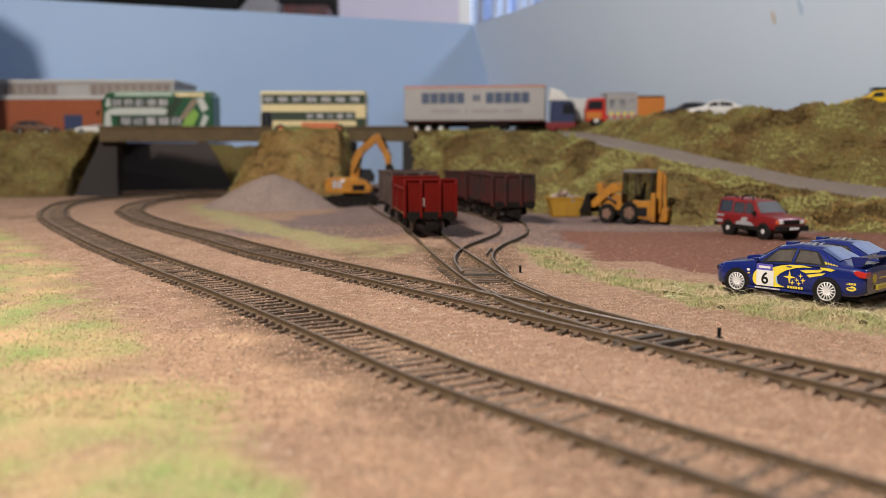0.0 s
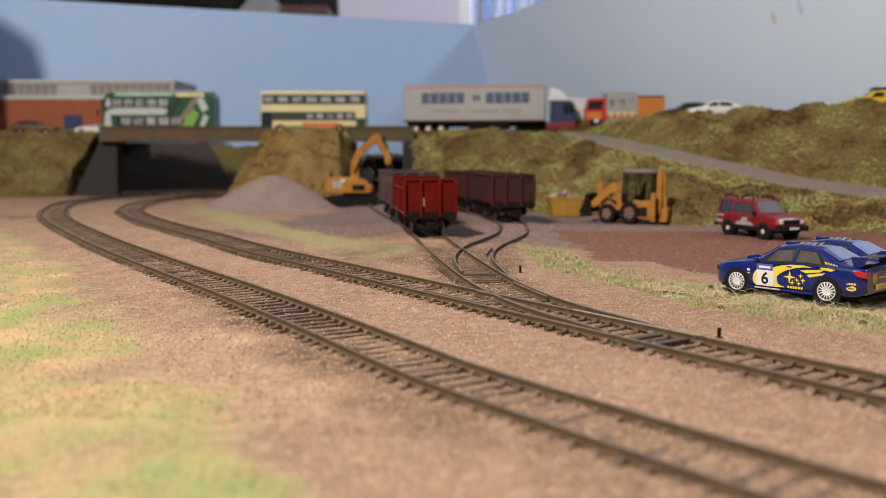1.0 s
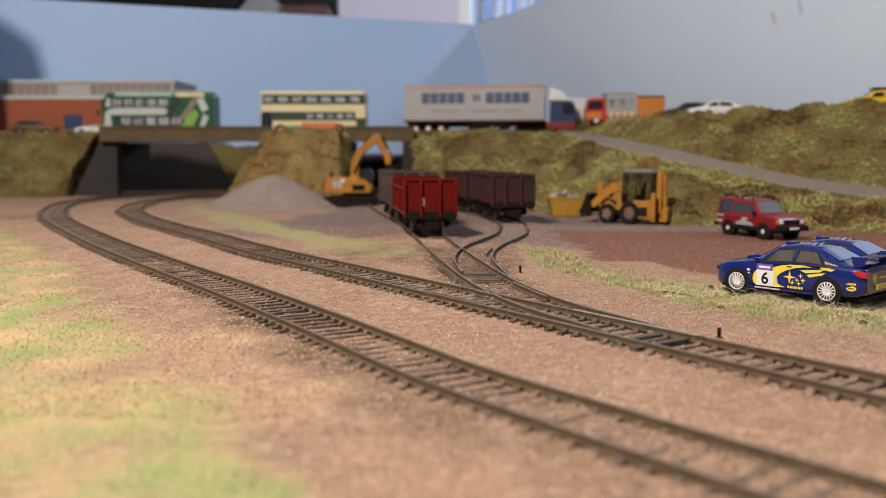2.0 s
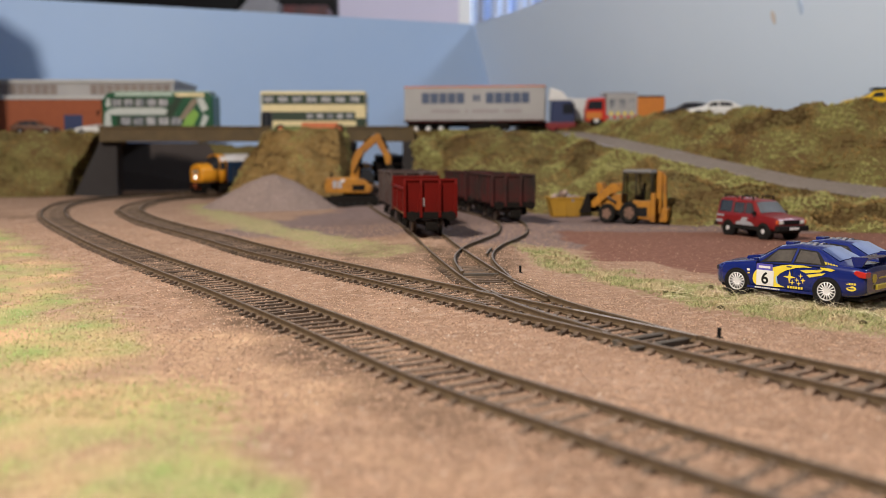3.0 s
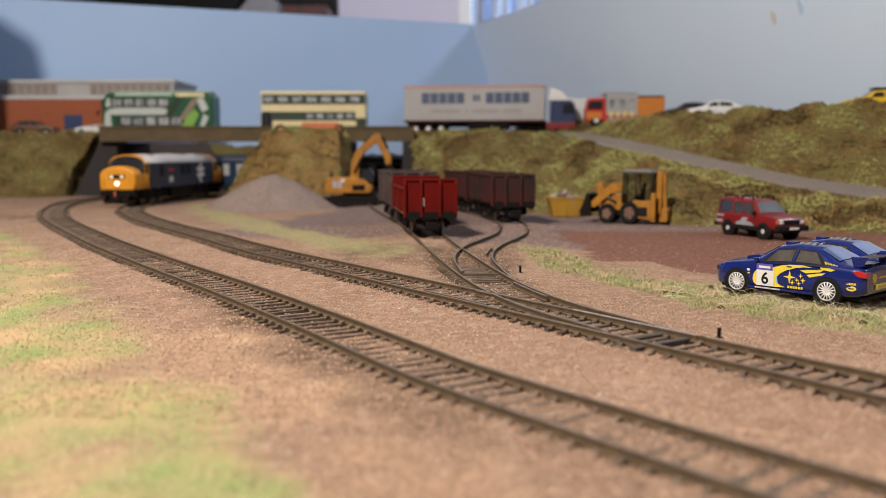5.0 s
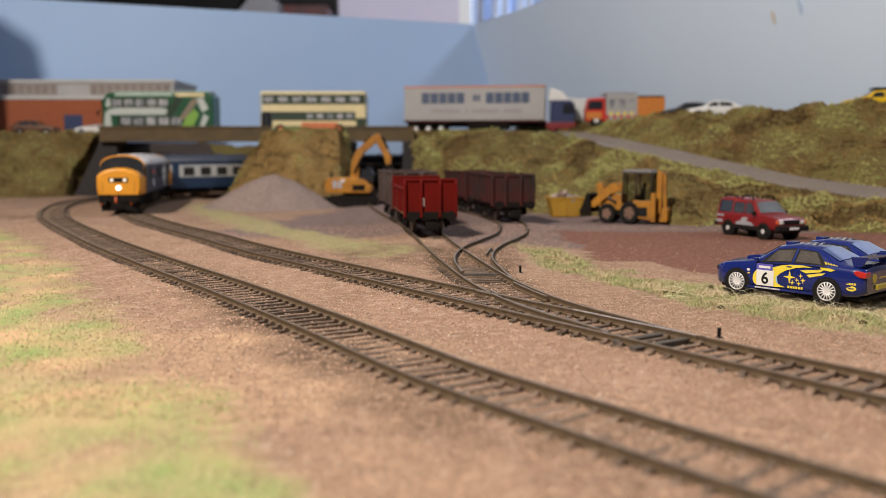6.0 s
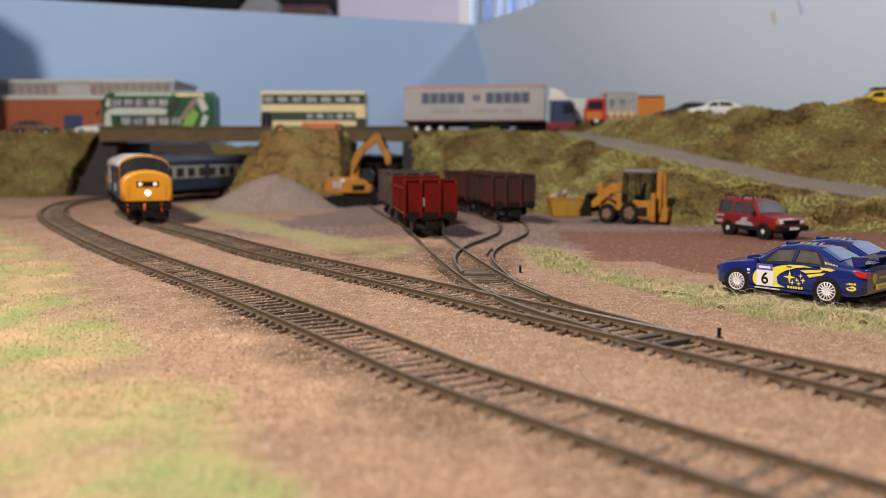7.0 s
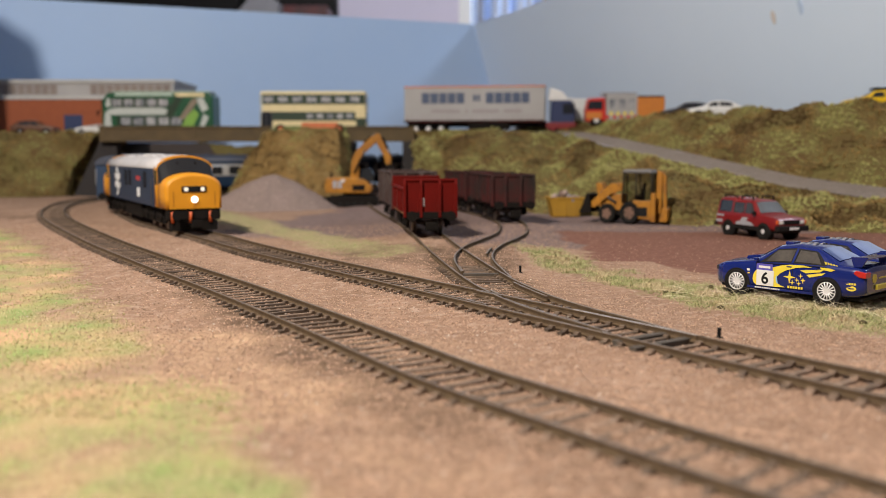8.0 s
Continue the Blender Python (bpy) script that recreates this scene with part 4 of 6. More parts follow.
def wheel(parent, x, y, r, width, k, rim="chrome", spokes=0, hub=0.68):
    """One wheel; y is the outer face, on either side."""
    s = 1 if y > 0 else -1
    bm = bmesh.new()
    n = 26
    prof = [(hub * r, 0.0), (0.93 * r, 0.0), (r, 0.06 * r), (r, width - 0.06 * r), (0.93 * r, width), (hub * r, width)]
    rings = [[((x + q * math.cos(a)) * k, (y - s * d) * k, (r + q * math.sin(a)) * k) for q, d in prof] for a in (2 * math.pi * i / n for i in range(n))]
    loft(bm, rings + rings[:1], closed=True, caps=False)
    bmesh.ops.remove_doubles(bm, verts=bm.verts, dist=1e-4)
    w = part("wheel", bm, M["tyre"], parent)
    bm = bmesh.new()
    if spokes:
        cyl(bm, (x * k, (y - s * 0.09) * k, r * k), (x * k, (y - s * 0.2) * k, r * k), hub * r * k, seg=24, mi=1)
        for i in range(spokes):
            a = 2 * math.pi * i / spokes
            p = Vector((math.cos(a), 0, math.sin(a)))
            c = Vector((x, y - s * 0.025, r))
            cyl(bm, (c + p * 0.06 * r) * k, (c + p * hub * r * 0.97) * k, 0.027 * k, 0.022 * k, seg=5)
        cyl(bm, (x * k, (y - s * 0.0) * k, r * k), (x * k, (y - s * 0.06) * k, r * k), 0.2 * r * k, seg=14)
        rings = [[((x + q * math.cos(a)) * k, (y - s * d) * k, (r + q * math.sin(a)) * k) for q, d in ((hub * r, -0.004), (hub * r * 0.9, 0.01), (hub * r * 0.9, 0.06), (hub * r, 0.06))]
                 for a in (2 * math.pi * i / 24 for i in range(25))]
        loft(bm, rings, caps=False)
    else:
        cyl(bm, (x * k, (y - s * 0.03) * k, r * k), (x * k, (y - s * 0.15) * k, r * k), hub * r * k, seg=20)
        cyl(bm, (x * k, (y + s * 0.0) * k, r * k), (x * k, (y - s * 0.05) * k, r * k), 0.3 * r * k, seg=12)
        for i in range(5):
            a = 2 * math.pi * i / 5
            cyl(bm, ((x + 0.45 * r * math.cos(a)) * k, (y - s * 0.02) * k, (r + 0.45 * r * math.sin(a)) * k),
                ((x + 0.45 * r * math.cos(a)) * k, (y - s * 0.06) * k, (r + 0.45 * r * math.sin(a)) * k), 0.09 * r * k, seg=6, mi=1)
    part("rim", bm, [M[rim], M["black"]], w)
    return w


class Shell:
    """A car's skin over stations (x, half width, sill, belt, top, half width of the top)."""

    def __init__(self, stations, k):
        self.st, self.k = stations, k

    def at(self, x):
        st = self.st
        for a, b in zip(st, st[1:]):
            if b[0] <= x <= a[0]:
                f = (x - a[0]) / (b[0] - a[0])
                return [p + (q - p) * f for p, q in zip(a, b)]
        return list(st[0] if x > st[0][0] else st[-1])

    def ring(self, x):
        _, w, zb, belt, top, wr = self.at(x)
        mid = zb + (belt - zb) * 0.5
        half = [(0.0, zb), (w - 0.12, zb), (w - 0.03, zb + 0.06), (w, zb + 0.2), (w + 0.01, mid), (w, belt - 0.1), (w - 0.035, belt),
                (wr + 0.02, top - min(0.09, (top - belt) * 0.4)), (wr - 0.05, top - 0.025), (wr * 0.5, top + 0.012), (0.0, top + 0.02)]
        k = self.k
        return [(x * k, y * k, z * k) for y, z in half] + [(x * k, -y * k, z * k) for y, z in half[-2:0:-1]]

    def build(self, m, parent, name="body"):
        bm = bmesh.new()
        xs = sorted({a[0] for a in self.st} | {a[0] + (b[0] - a[0]) * f for a, b in zip(self.st, self.st[1:]) for f in (0.33, 0.67)})
        loft(bm, [self.ring(x) for x in xs])
        return part(name, bm, m, parent)

    def side(self, x, f, s, out=0.01):
        _, w, zb, belt, top, wr = self.at(x)
        t = top - min(0.09, (top - belt) * 0.4)
        return Vector((x, s * (w - 0.035 + (wr + 0.02 - w + 0.035) * f + out), belt + (t - belt) * f + out * 0.3)) * self.k

    def side_window(self, x0, x1, parent, m="pane", lo=0.08, hi=0.93, n=8, slant0=0.0, slant1=0.0, name="side_window", proud=0.012):
        """A pane on each flank between x0 and x1; slants lean its upright edges."""
        for s in (-1, 1):
            bm = bmesh.new()
            rows = []
            for out in (proud, -0.02):
                rows.append([[self.side(x0 + (x1 - x0) * i / n + f * (slant0 + (slant1 - slant0) * i / n), f, s, out) for i in range(n + 1)] for f in (lo, hi)])
            for (a, b) in rows[:1]:
                loft(bm, [a, b], closed=False, smooth=False)
            part(name, bm, M[m], parent)

    def across(self, x0, x1, parent, name, m="pane", inset=0.08, out=0.014):
        """A raked screen over the top between two stations."""
        bm = bmesh.new()
        rows = []
        for i in range(7):
            x = x0 + (x1 - x0) * i / 6
            _, w, zb, belt, top, wr = self.at(x)
            h = wr - inset
            rows.append([((x) * self.k, h * j / 4 * self.k, (top + 0.02 + out - 0.03 * (abs(j) / 4) ** 2) * self.k) for j in range(-4, 5)])
        loft(bm, rows, closed=False)
        return part(name, bm, M[m], parent)

    def arches(self, parent, xs, r, w):
        for x in xs:
            for s in (-1, 1):
                # black disc in place of the shaded hollow round the wheel
                bm = bmesh.new()
                cyl(bm, (x * self.k, s * (w + 0.018) * self.k, r * 0.93 * self.k), (x * self.k, s * (w - 0.3) * self.k, r * 0.93 * self.k), r * 1.13 * self.k, seg=26)
                part("arch_shade", bm, M["black"], parent)


def plate(parent, pts, s, y, m, k, name, thick=0.006, label=""):
    """A flat marking on a flank, from (x, z) points in metres."""
    bm = bmesh.new()
    prism(bm, [(x * k, z * k) for x, z in pts], s * y * k, s * (y + thick) * k)
    return part(name, bm, M[m], parent, label)


def digit(text, size, m, parent, at, rz):
    c = bpy.data.curves.new("text", "FONT")
    c.body, c.size, c.extrude, c.align_x, c.offset = text, size * U, 0.04 * U, "CENTER", 0.12 * U
    tmp = bpy.data.objects.new("text", c)
    scene.collection.objects.link(tmp)
    me = bpy.data.meshes.new_from_object(tmp.evaluated_get(bpy.context.evaluated_depsgraph_get()))
    bpy.data.objects.remove(tmp)
    me.materials.append(M[m])
    ob = new("race_number", me)
    ob.parent = parent
    ob.matrix_basis = pose(at[0] * U, at[1] * U, at[2] * U, 90, 0, rz)
    return ob


M["rally_blue"] = mat("rally_blue", (0.0055, 0.015, 0.13), 0.25, second=(0.0045, 0.012, 0.105), scale=60, coat=0.8)
M["rally_yellow"] = paint("rally_yellow", (0.85, 0.66, 0.06), 0.4)
M["panel_white"] = paint("panel_white", (0.80, 0.77, 0.72), 0.45)
M["banner"] = paint("banner_violet", (0.11, 0.09, 0.42), 0.45)
M["taillight"] = mat("tail_lamp_red", (0.45, 0.02, 0.015), 0.15, coat=0.6)
M["screen_glass"] = mat("dull_screen_glass", (0.07, 0.062, 0.055), 0.35, second=(0.03, 0.028, 0.026), scale=90, spec=0.25)
M["pale_blue"] = paint("pale_blue", (0.30, 0.52, 0.72), 0.4)
M["car_glass"] = mat("tinted_side_glass", (0.10, 0.088, 0.075), 0.1, second=(0.045, 0.04, 0.038), scale=110, amount=0.8, spec=0.8)
# blue patches paint the window's reflection into the screens
M["reflection_glass"] = mat("reflection_glass", (0.20, 0.30, 0.62), 0.12, metal=0.6, second=(0.10, 0.16, 0.42), scale=120, spec=0.9, coat=0.6)
M["grey_glass"] = mat("smoked_side_glass", (0.045, 0.038, 0.034), 0.12, second=(0.02, 0.018, 0.018), scale=90, spec=0.7)


def rally_car(x, y, rz, z=0.6, label="blue and yellow rally saloon car parked on the grass edge"):
    k = 1000 / 75
    t = thing("rally_car", x, y, z, rz, label, "car", "rally cars beside the yard")
    sh = Shell([(2.14, 0.36, 0.28, 0.54, 0.60, 0.32), (2.08, 0.56, 0.20, 0.62, 0.68, 0.48), (1.94, 0.72, 0.18, 0.70, 0.76, 0.60), (1.7, 0.83, 0.17, 0.78, 0.84, 0.70), (1.0, 0.87, 0.17, 0.86, 0.94, 0.74),
                (0.82, 0.87, 0.17, 0.88, 0.97, 0.74), (0.22, 0.87, 0.17, 0.92, 1.36, 0.60), (-0.3, 0.87, 0.17, 0.94, 1.42, 0.59), (-0.85, 0.87, 0.17, 0.95, 1.38, 0.59),
                (-1.5, 0.87, 0.18, 0.96, 1.06, 0.70), (-2.0, 0.86, 0.24, 0.94, 1.01, 0.72), (-2.16, 0.82, 0.3, 0.9, 0.97, 0.70), (-2.21, 0.76, 0.36, 0.8, 0.86, 0.66)], k)
    body = sh.build(M["rally_blue"], t)
    sh.side_window(0.64, -1.24, body, "black", 0.02, 1.0, 16, -0.44, 0.34, "window_surround", 0.006)
    sh.side_window(0.50, -0.24, body, "car_glass", 0.12, 0.90, slant0=-0.32, slant1=-0.06, proud=0.016)
    sh.side_window(-0.36, -1.10, body, "car_glass", 0.12, 0.90, slant0=-0.06, slant1=0.28, proud=0.016)
    sh.side_window(-0.265, -0.325, body, "rally_blue", 0.0, 1.0, 3, -0.05, -0.05, "door_pillar", 0.02)
    sh.across(0.76, 0.28, body, "windscreen", "reflection_glass")
    sh.across(-0.92, -1.44, body, "rear_window", "reflection_glass")
    sh.arches(body, (1.27, -1.255), 0.335, 0.87)
    for xx in (1.27, -1.255):
        for yy in (-0.9, 0.9):
            wheel(t, xx, yy, 0.325, 0.22, k, "chrome", 15, hub=0.74)
    # rear wing
    bm = bmesh.new()
    prism(bm, [(-1.80 * k, 1.16 * k), (-2.2 * k, 1.20 * k), (-2.2 * k, 1.23 * k), (-1.78 * k, 1.21 * k)], -0.74 * k, 0.74 * k, bevel=0.12)
    for s in (-1, 1):
        prism(bm, [(-1.86 * k, 0.98 * k), (-2.06 * k, 1.0 * k), (-2.22 * k, 1.26 * k), (-1.78 * k, 1.24 * k)], s * 0.74 * k - 0.35, s * 0.74 * k + 0.35, bevel=0.1)
    part("rear_wing", bm, M["rally_blue"], t)
    bm = bmesh.new()
    box(bm, 0.02 * k, 0.26 * k, -0.2 * k, 0.2 * k, 1.36 * k, 1.45 * k, 0.4)
    part("roof_vent", bm, M["rally_blue"], t)
    bm = bmesh.new()
    prism(bm, [(0.9 * k, 0.94 * k), (1.35 * k, 0.90 * k), (1.32 * k, 0.98 * k), (0.95 * k, 1.03 * k)], -0.28 * k, 0.28 * k, bevel=0.2)
    part("bonnet_scoop", bm, M["rally_blue"], t)
    bm = bmesh.new()
    for i in range(6):
        for j in range(3):
            if (i + j) % 2 == 0:
                box(bm, (-0.62 + i * 0.09) * k, (-0.55 + i * 0.09) * k, (-0.3 + j * 0.2) * k, (-0.12 + j * 0.2) * k, 1.395 * k, 1.436 * k)
    part("roof_panel", bm, M["silver_grey"], t, "chequered white roof marking")
    for s in (-1, 1):
        bm = bmesh.new()
        box(bm, 0.64 * k, 0.74 * k, min(s * 0.84, s * 0.96) * k, max(s * 0.84, s * 0.96) * k, 0.94 * k, 1.02 * k, 0.25)
        part("door_mirror", bm, M["rally_blue"], t)
        yy = 0.878
        plate(body, [(0.80, 0.43), (0.785, 0.55), (0.74, 0.64), (0.68, 0.70), (0.22, 0.80), (-0.02, 0.87), (-0.26, 0.91), (-0.63, 0.925), (-0.85, 0.885), (-0.62, 0.875), (-0.42, 0.84),
                     (-0.155, 0.756), (0.03, 0.644), (0.10, 0.56), (0.121, 0.48), (0.084, 0.39), (0.0, 0.335), (-0.13, 0.30), (0.19, 0.28), (0.68, 0.28), (0.77, 0.34)],
              s, yy, "rally_yellow", k, "yellow_flash")
        for band in ([(-0.53, 0.79), (-0.85, 0.83), (-1.19, 0.87), (-1.06, 0.79), (-0.69, 0.73)], [(-1.06, 0.915), (-1.27, 0.915), (-1.46, 0.885), (-1.35, 0.835), (-1.11, 0.86)],
                     [(-0.71, 0.69), (-1.01, 0.75), (-1.2, 0.78), (-1.12, 0.715), (-0.79, 0.63)]):
            plate(body, band, s, yy - 0.006, "rally_yellow", k, "yellow_band", 0.014)
        plate(body, [(0.09, 0.62), (0.14, 0.52), (0.11, 0.40), (0.06, 0.36), (0.085, 0.44), (0.10, 0.54)], s, yy + 0.004, "pale_blue", k, "pale_blue_edge")
        plate(body, [(0.685, 0.285), (0.19, 0.285), (0.19, 0.70), (0.685, 0.70)], s, yy + 0.008, "panel_white", k, "number_panel")
        plate(body, [(0.69, 0.70), (0.225, 0.70), (0.225, 0.87), (0.69, 0.87)], s, yy + 0.008, "banner", k, "banner")
        plate(body, [(0.62, 0.755), (0.29, 0.755), (0.29, 0.815), (0.62, 0.815)], s, yy + 0.015, "panel_white", k, "banner_bar", 0.003)
        for cx, cz, r in ((-0.25, 0.585, 0.175), (-0.55, 0.64, 0.07), (-0.45, 0.525, 0.065), (-0.62, 0.53, 0.075), (-0.33, 0.445, 0.075), (-0.51, 0.44, 0.065)):
            pts = []
            for i in range(8):
                a = math.pi / 4 * i
                q = r if i % 2 == 0 else r * 0.26
                pts.append((cx + q * math.cos(a), cz + q * math.sin(a)))
            plate(body, pts, s, yy, "rally_yellow", k, "star")
        for i in range(6):
            plate(body, [(-0.2 - i * 0.073, 0.29), (-0.252 - i * 0.073, 0.29), (-0.252 - i * 0.073, 0.35), (-0.2 - i * 0.073, 0.35)], s, yy - 0.004, "rally_yellow", k, "lettering_bar")
        for i in range(14):
            plate(body, [(0.72 - i * 0.052, 0.205), (0.685 - i * 0.052, 0.205), (0.685 - i * 0.052, 0.24), (0.72 - i * 0.052, 0.24)], s, yy + 0.016, "panel_white", k, "lettering_bar")
        for i in range(5):
            q = -1.16 - i * 0.07
            plate(body, [(q, 1.005 - i * 0.006), (q - 0.045, 1.0 - i * 0.006), (q - 0.03, 1.06 - i * 0.016), (q + 0.015, 1.065 - i * 0.016)], s, 0.80, "rally_yellow", k, "pillar_mark", 0.02)
        plate(body, [(0.98, 0.64), (0.90, 0.64), (0.90, 0.70), (0.98, 0.70)], s, yy - 0.006, "panel_white", k, "sponsor_patch")
        plate(body, [(0.96, 0.55), (0.89, 0.55), (0.89, 0.60), (0.96, 0.60)], s, yy - 0.006, "rally_yellow", k, "sponsor_patch")
        for q in (0.72, -0.32, -1.0):
            plate(body, [(q, 0.24), (q - 0.014, 0.24), (q - 0.014, 0.9), (q, 0.9)], s, 0.874, "black", k, "door_gap", 0.005)
        plate(body, [(0.95, 0.19), (-0.9, 0.19), (-0.9, 0.25), (0.95, 0.25)], s, 0.862, "rally_blue", k, "side_skirt", 0.03)
        for q in (-0.16, -0.86):
            plate(body, [(q, 0.84), (q - 0.14, 0.84), (q - 0.14, 0.87), (q, 0.87)], s, 0.872, "rally_blue", k, "door_handle", 0.02)
        plate(body, [(0.72, 0.865), (-1.2, 0.925), (-1.2, 0.94), (0.72, 0.88)], s, 0.85, "black", k, "window_seal", 0.02)
        digit("6", 0.43 * k, "black", body, (0.44 * k, s * (yy + 0.018) * k, 0.345 * k), 0 if s < 0 else 180)
        bm = bmesh.new()
        prism(bm, [(-2.22 * k, 0.74 * k), (-2.23 * k, 0.88 * k), (-1.96 * k, 0.92 * k), (-1.9 * k, 0.84 * k), (-2.05 * k, 0.75 * k)],
              min(s * 0.6, s * 0.875) * k, max(s * 0.6, s * 0.875) * k, bevel=0.25)
        part("tail_lamp", bm, M["taillight"], t)
        bm = bmesh.new()
        box(bm, 1.8 * k, 2.03 * k, min(s * 0.4, s * 0.68) * k, max(s * 0.4, s * 0.68) * k, 0.56 * k, 0.69 * k, 0.3)
        part("headlamp", bm, M["grey_glass"], t)
        for i in range(4):
            plate(body, [(-1.74 - i * 0.065, 0.55), (-1.79 - i * 0.065, 0.55), (-1.79 - i * 0.065, 0.60), (-1.74 - i * 0.065, 0.60)], s, 0.868, "rally_yellow", k, "lettering_bar")
        plate(body, [(-1.87 + 0.125 * math.cos(math.pi * i / 8), 0.46 + 0.065 * math.sin(math.pi * i / 8)) for i in range(16)], s, 0.862, "rally_yellow", k, "sponsor_patch")
        plate(body, [(-1.80, 0.445), (-1.94, 0.445), (-1.94, 0.475), (-1.80, 0.475)], s, 0.869, "rally_blue", k, "patch_bar")
    bm = bmesh.new()
    cyl(bm, (-2.2 * k, 0.35 * k, 0.70 * k), (-2.218 * k, 0.35 * k, 0.70 * k), 0.12 * k, seg=18)
    box(bm, -2.218 * k, -2.2 * k, -0.3 * k, 0.1 * k, 0.68 * k, 0.72 * k, 0.03)
    part("boot_emblem", bm, M["rally_yellow"], t)
    bm = bmesh.new()
    box(bm, -2.27 * k, -2.2 * k, -0.3 * k, 0.3 * k, 0.42 * k, 0.54 * k, 0.08)
    part("registration_plate", bm, M["rally_yellow"], t)
    bm = bmesh.new()
    box(bm, -2.1 * k, 1.85 * k, -0.7 * k, 0.7 * k, 0.13 * k, 0.24 * k, 0.3)
    part("chassis", bm, M["black"], t)
    return t


M["car_red"] = paint("estate_red", (0.20, 0.009, 0.010), 0.4)
M["car_white"] = paint("car_white", (0.75, 0.74, 0.72), 0.35)
M["car_yellow"] = paint("car_yellow", (0.75, 0.47, 0.01), 0.35)
# bronze darkened to carry the shade that the car stands in
M["car_brown"] = paint("car_bronze", (0.13, 0.062, 0.034), 0.3, 0.6)
M["car_dark"] = paint("car_dark", (0.03, 0.03, 0.035), 0.35)
M["silver_grey"] = paint("silver_stripe", (0.36, 0.35, 0.37), 0.4)


def off_road_car(x, y, rz, z=0.2):
    k = 1000 / 78
    t = thing("off_road_car", x, y, z, rz, "red off-road estate car with grey side stripes and roof bars", "car")
    sh = Shell([(2.16, 0.80, 0.46, 0.86, 0.92, 0.74), (2.08, 0.86, 0.42, 0.98, 1.02, 0.80), (1.2, 0.88, 0.42, 1.06, 1.13, 0.82), (0.96, 0.88, 0.42, 1.08, 1.16, 0.82),
                (0.42, 0.88, 0.42, 1.10, 1.74, 0.70), (0.2, 0.88, 0.42, 1.10, 1.80, 0.70), (-0.9, 0.88, 0.42, 1.10, 1.82, 0.70), (-0.95, 0.88, 0.42, 1.10, 1.88, 0.70),
                (-2.0, 0.88, 0.42, 1.10, 1.88, 0.70), (-2.18, 0.87, 0.44, 1.08, 1.74, 0.70), (-2.24, 0.85, 0.5, 1.06, 1.14, 0.78)], k)
    body = sh.build(M["car_red"], t)
    sh.side_window(0.66, -0.12, body, "grey_glass", slant0=-0.36)
    sh.side_window(-0.2, -0.98, body, "grey_glass", hi=0.88)
    sh.side_window(-1.1, -2.04, body, "pane", hi=0.9)
    sh.across(0.92, 0.46, body, "windscreen", "screen_glass", 0.06)
    sh.arches(body, (1.27, -1.27), 0.38, 0.88)
    for xx in (1.27, -1.27):
        for yy in (-0.92, 0.92):
            wheel(t, xx, yy, 0.36, 0.23, k, "chrome", 0, hub=0.62)
    for s in (-1, 1):
        plate(body, [(0.62, 0.58), (-0.75, 0.58), (-0.62, 0.74), (-0.42, 0.74), (-0.2, 0.96), (0.22, 0.96), (0.05, 0.80), (0.40, 0.74)], s, 0.886, "silver_grey", k, "side_stripe")
        plate(body, [(-1.72, 0.62), (-2.18, 0.62), (-2.18, 0.76), (-1.72, 0.76)], s, 0.886, "silver_grey", k, "side_stripe")
        plate(body, [(-1.62, 0.92), (-2.16, 0.92), (-2.16, 1.02), (-1.62, 1.02)], s, 0.886, "silver_grey", k, "side_stripe")
        for x0, x1 in ((0.2, -0.6), (-0.95, -1.9)):
            bm = bmesh.new()
            cyl(bm, (x0 * k, s * 0.62 * k, 1.95 * k), (x1 * k, s * 0.62 * k, 1.97 * k), 0.03 * k, seg=8)
            for q in (x0, x1):
                cyl(bm, (q * k, s * 0.62 * k, 1.78 * k), (q * k, s * 0.62 * k, 1.96 * k), 0.035 * k, seg=8)
            part("roof_bar", bm, M["black"], t)
        bm = bmesh.new()
        box(bm, 0.62 * k, 0.74 * k, min(s * 0.87, s * 1.06) * k, max(s * 0.87, s * 1.06) * k, 1.1 * k, 1.28 * k, 0.25)
        part("door_mirror", bm, M["black"], t)
        bm = bmesh.new()
        box(bm, 2.1 * k, 2.19 * k, min(s * 0.5, s * 0.72) * k, max(s * 0.5, s * 0.72) * k, 0.76 * k, 0.92 * k, 0.2)
        part("headlamp", bm, M["panel_white"], t)
        bm = bmesh.new()
        box(bm, 2.04 * k, 2.17 * k, min(s * 0.73, s * 0.86) * k, max(s * 0.73, s * 0.86) * k, 0.76 * k, 0.92 * k, 0.2)
        part("indicator", bm, M["orange"], t)
    bm = bmesh.new()
    box(bm, 2.1 * k, 2.18 * k, -0.48 * k, 0.48 * k, 0.74 * k, 0.94 * k, 0.15)
    part("grille", bm, M["black"], t)
    for s in (-1, 1):
        bm = bmesh.new()
        box(bm, -0.9 * k, 0.9 * k, min(s * 0.8, s * 0.895) * k, max(s * 0.8, s * 0.895) * k, 0.38 * k, 0.56 * k, 0.2)
        part("sill", bm, M["black"], t)
    for x0, x1 in ((2.05, 2.34), (-2.34, -2.15)):
        bm = bmesh.new()
        box(bm, x0 * k, x1 * k, -0.9 * k, 0.9 * k, 0.42 * k, 0.68 * k, 0.5)
        part("bumper", bm, M["black"], t)
    bm = bmesh.new()
    box(bm, 2.335 * k, 2.36 * k, -0.26 * k, 0.26 * k, 0.50 * k, 0.61 * k)
    part("registration_plate", bm, M["mark_white"], t)
    bm = bmesh.new()
    box(bm, -2.0 * k, 2.0 * k, -0.7 * k, 0.7 * k, 0.3 * k, 0.46 * k, 0.3)
    part("chassis", bm, M["black"], t)
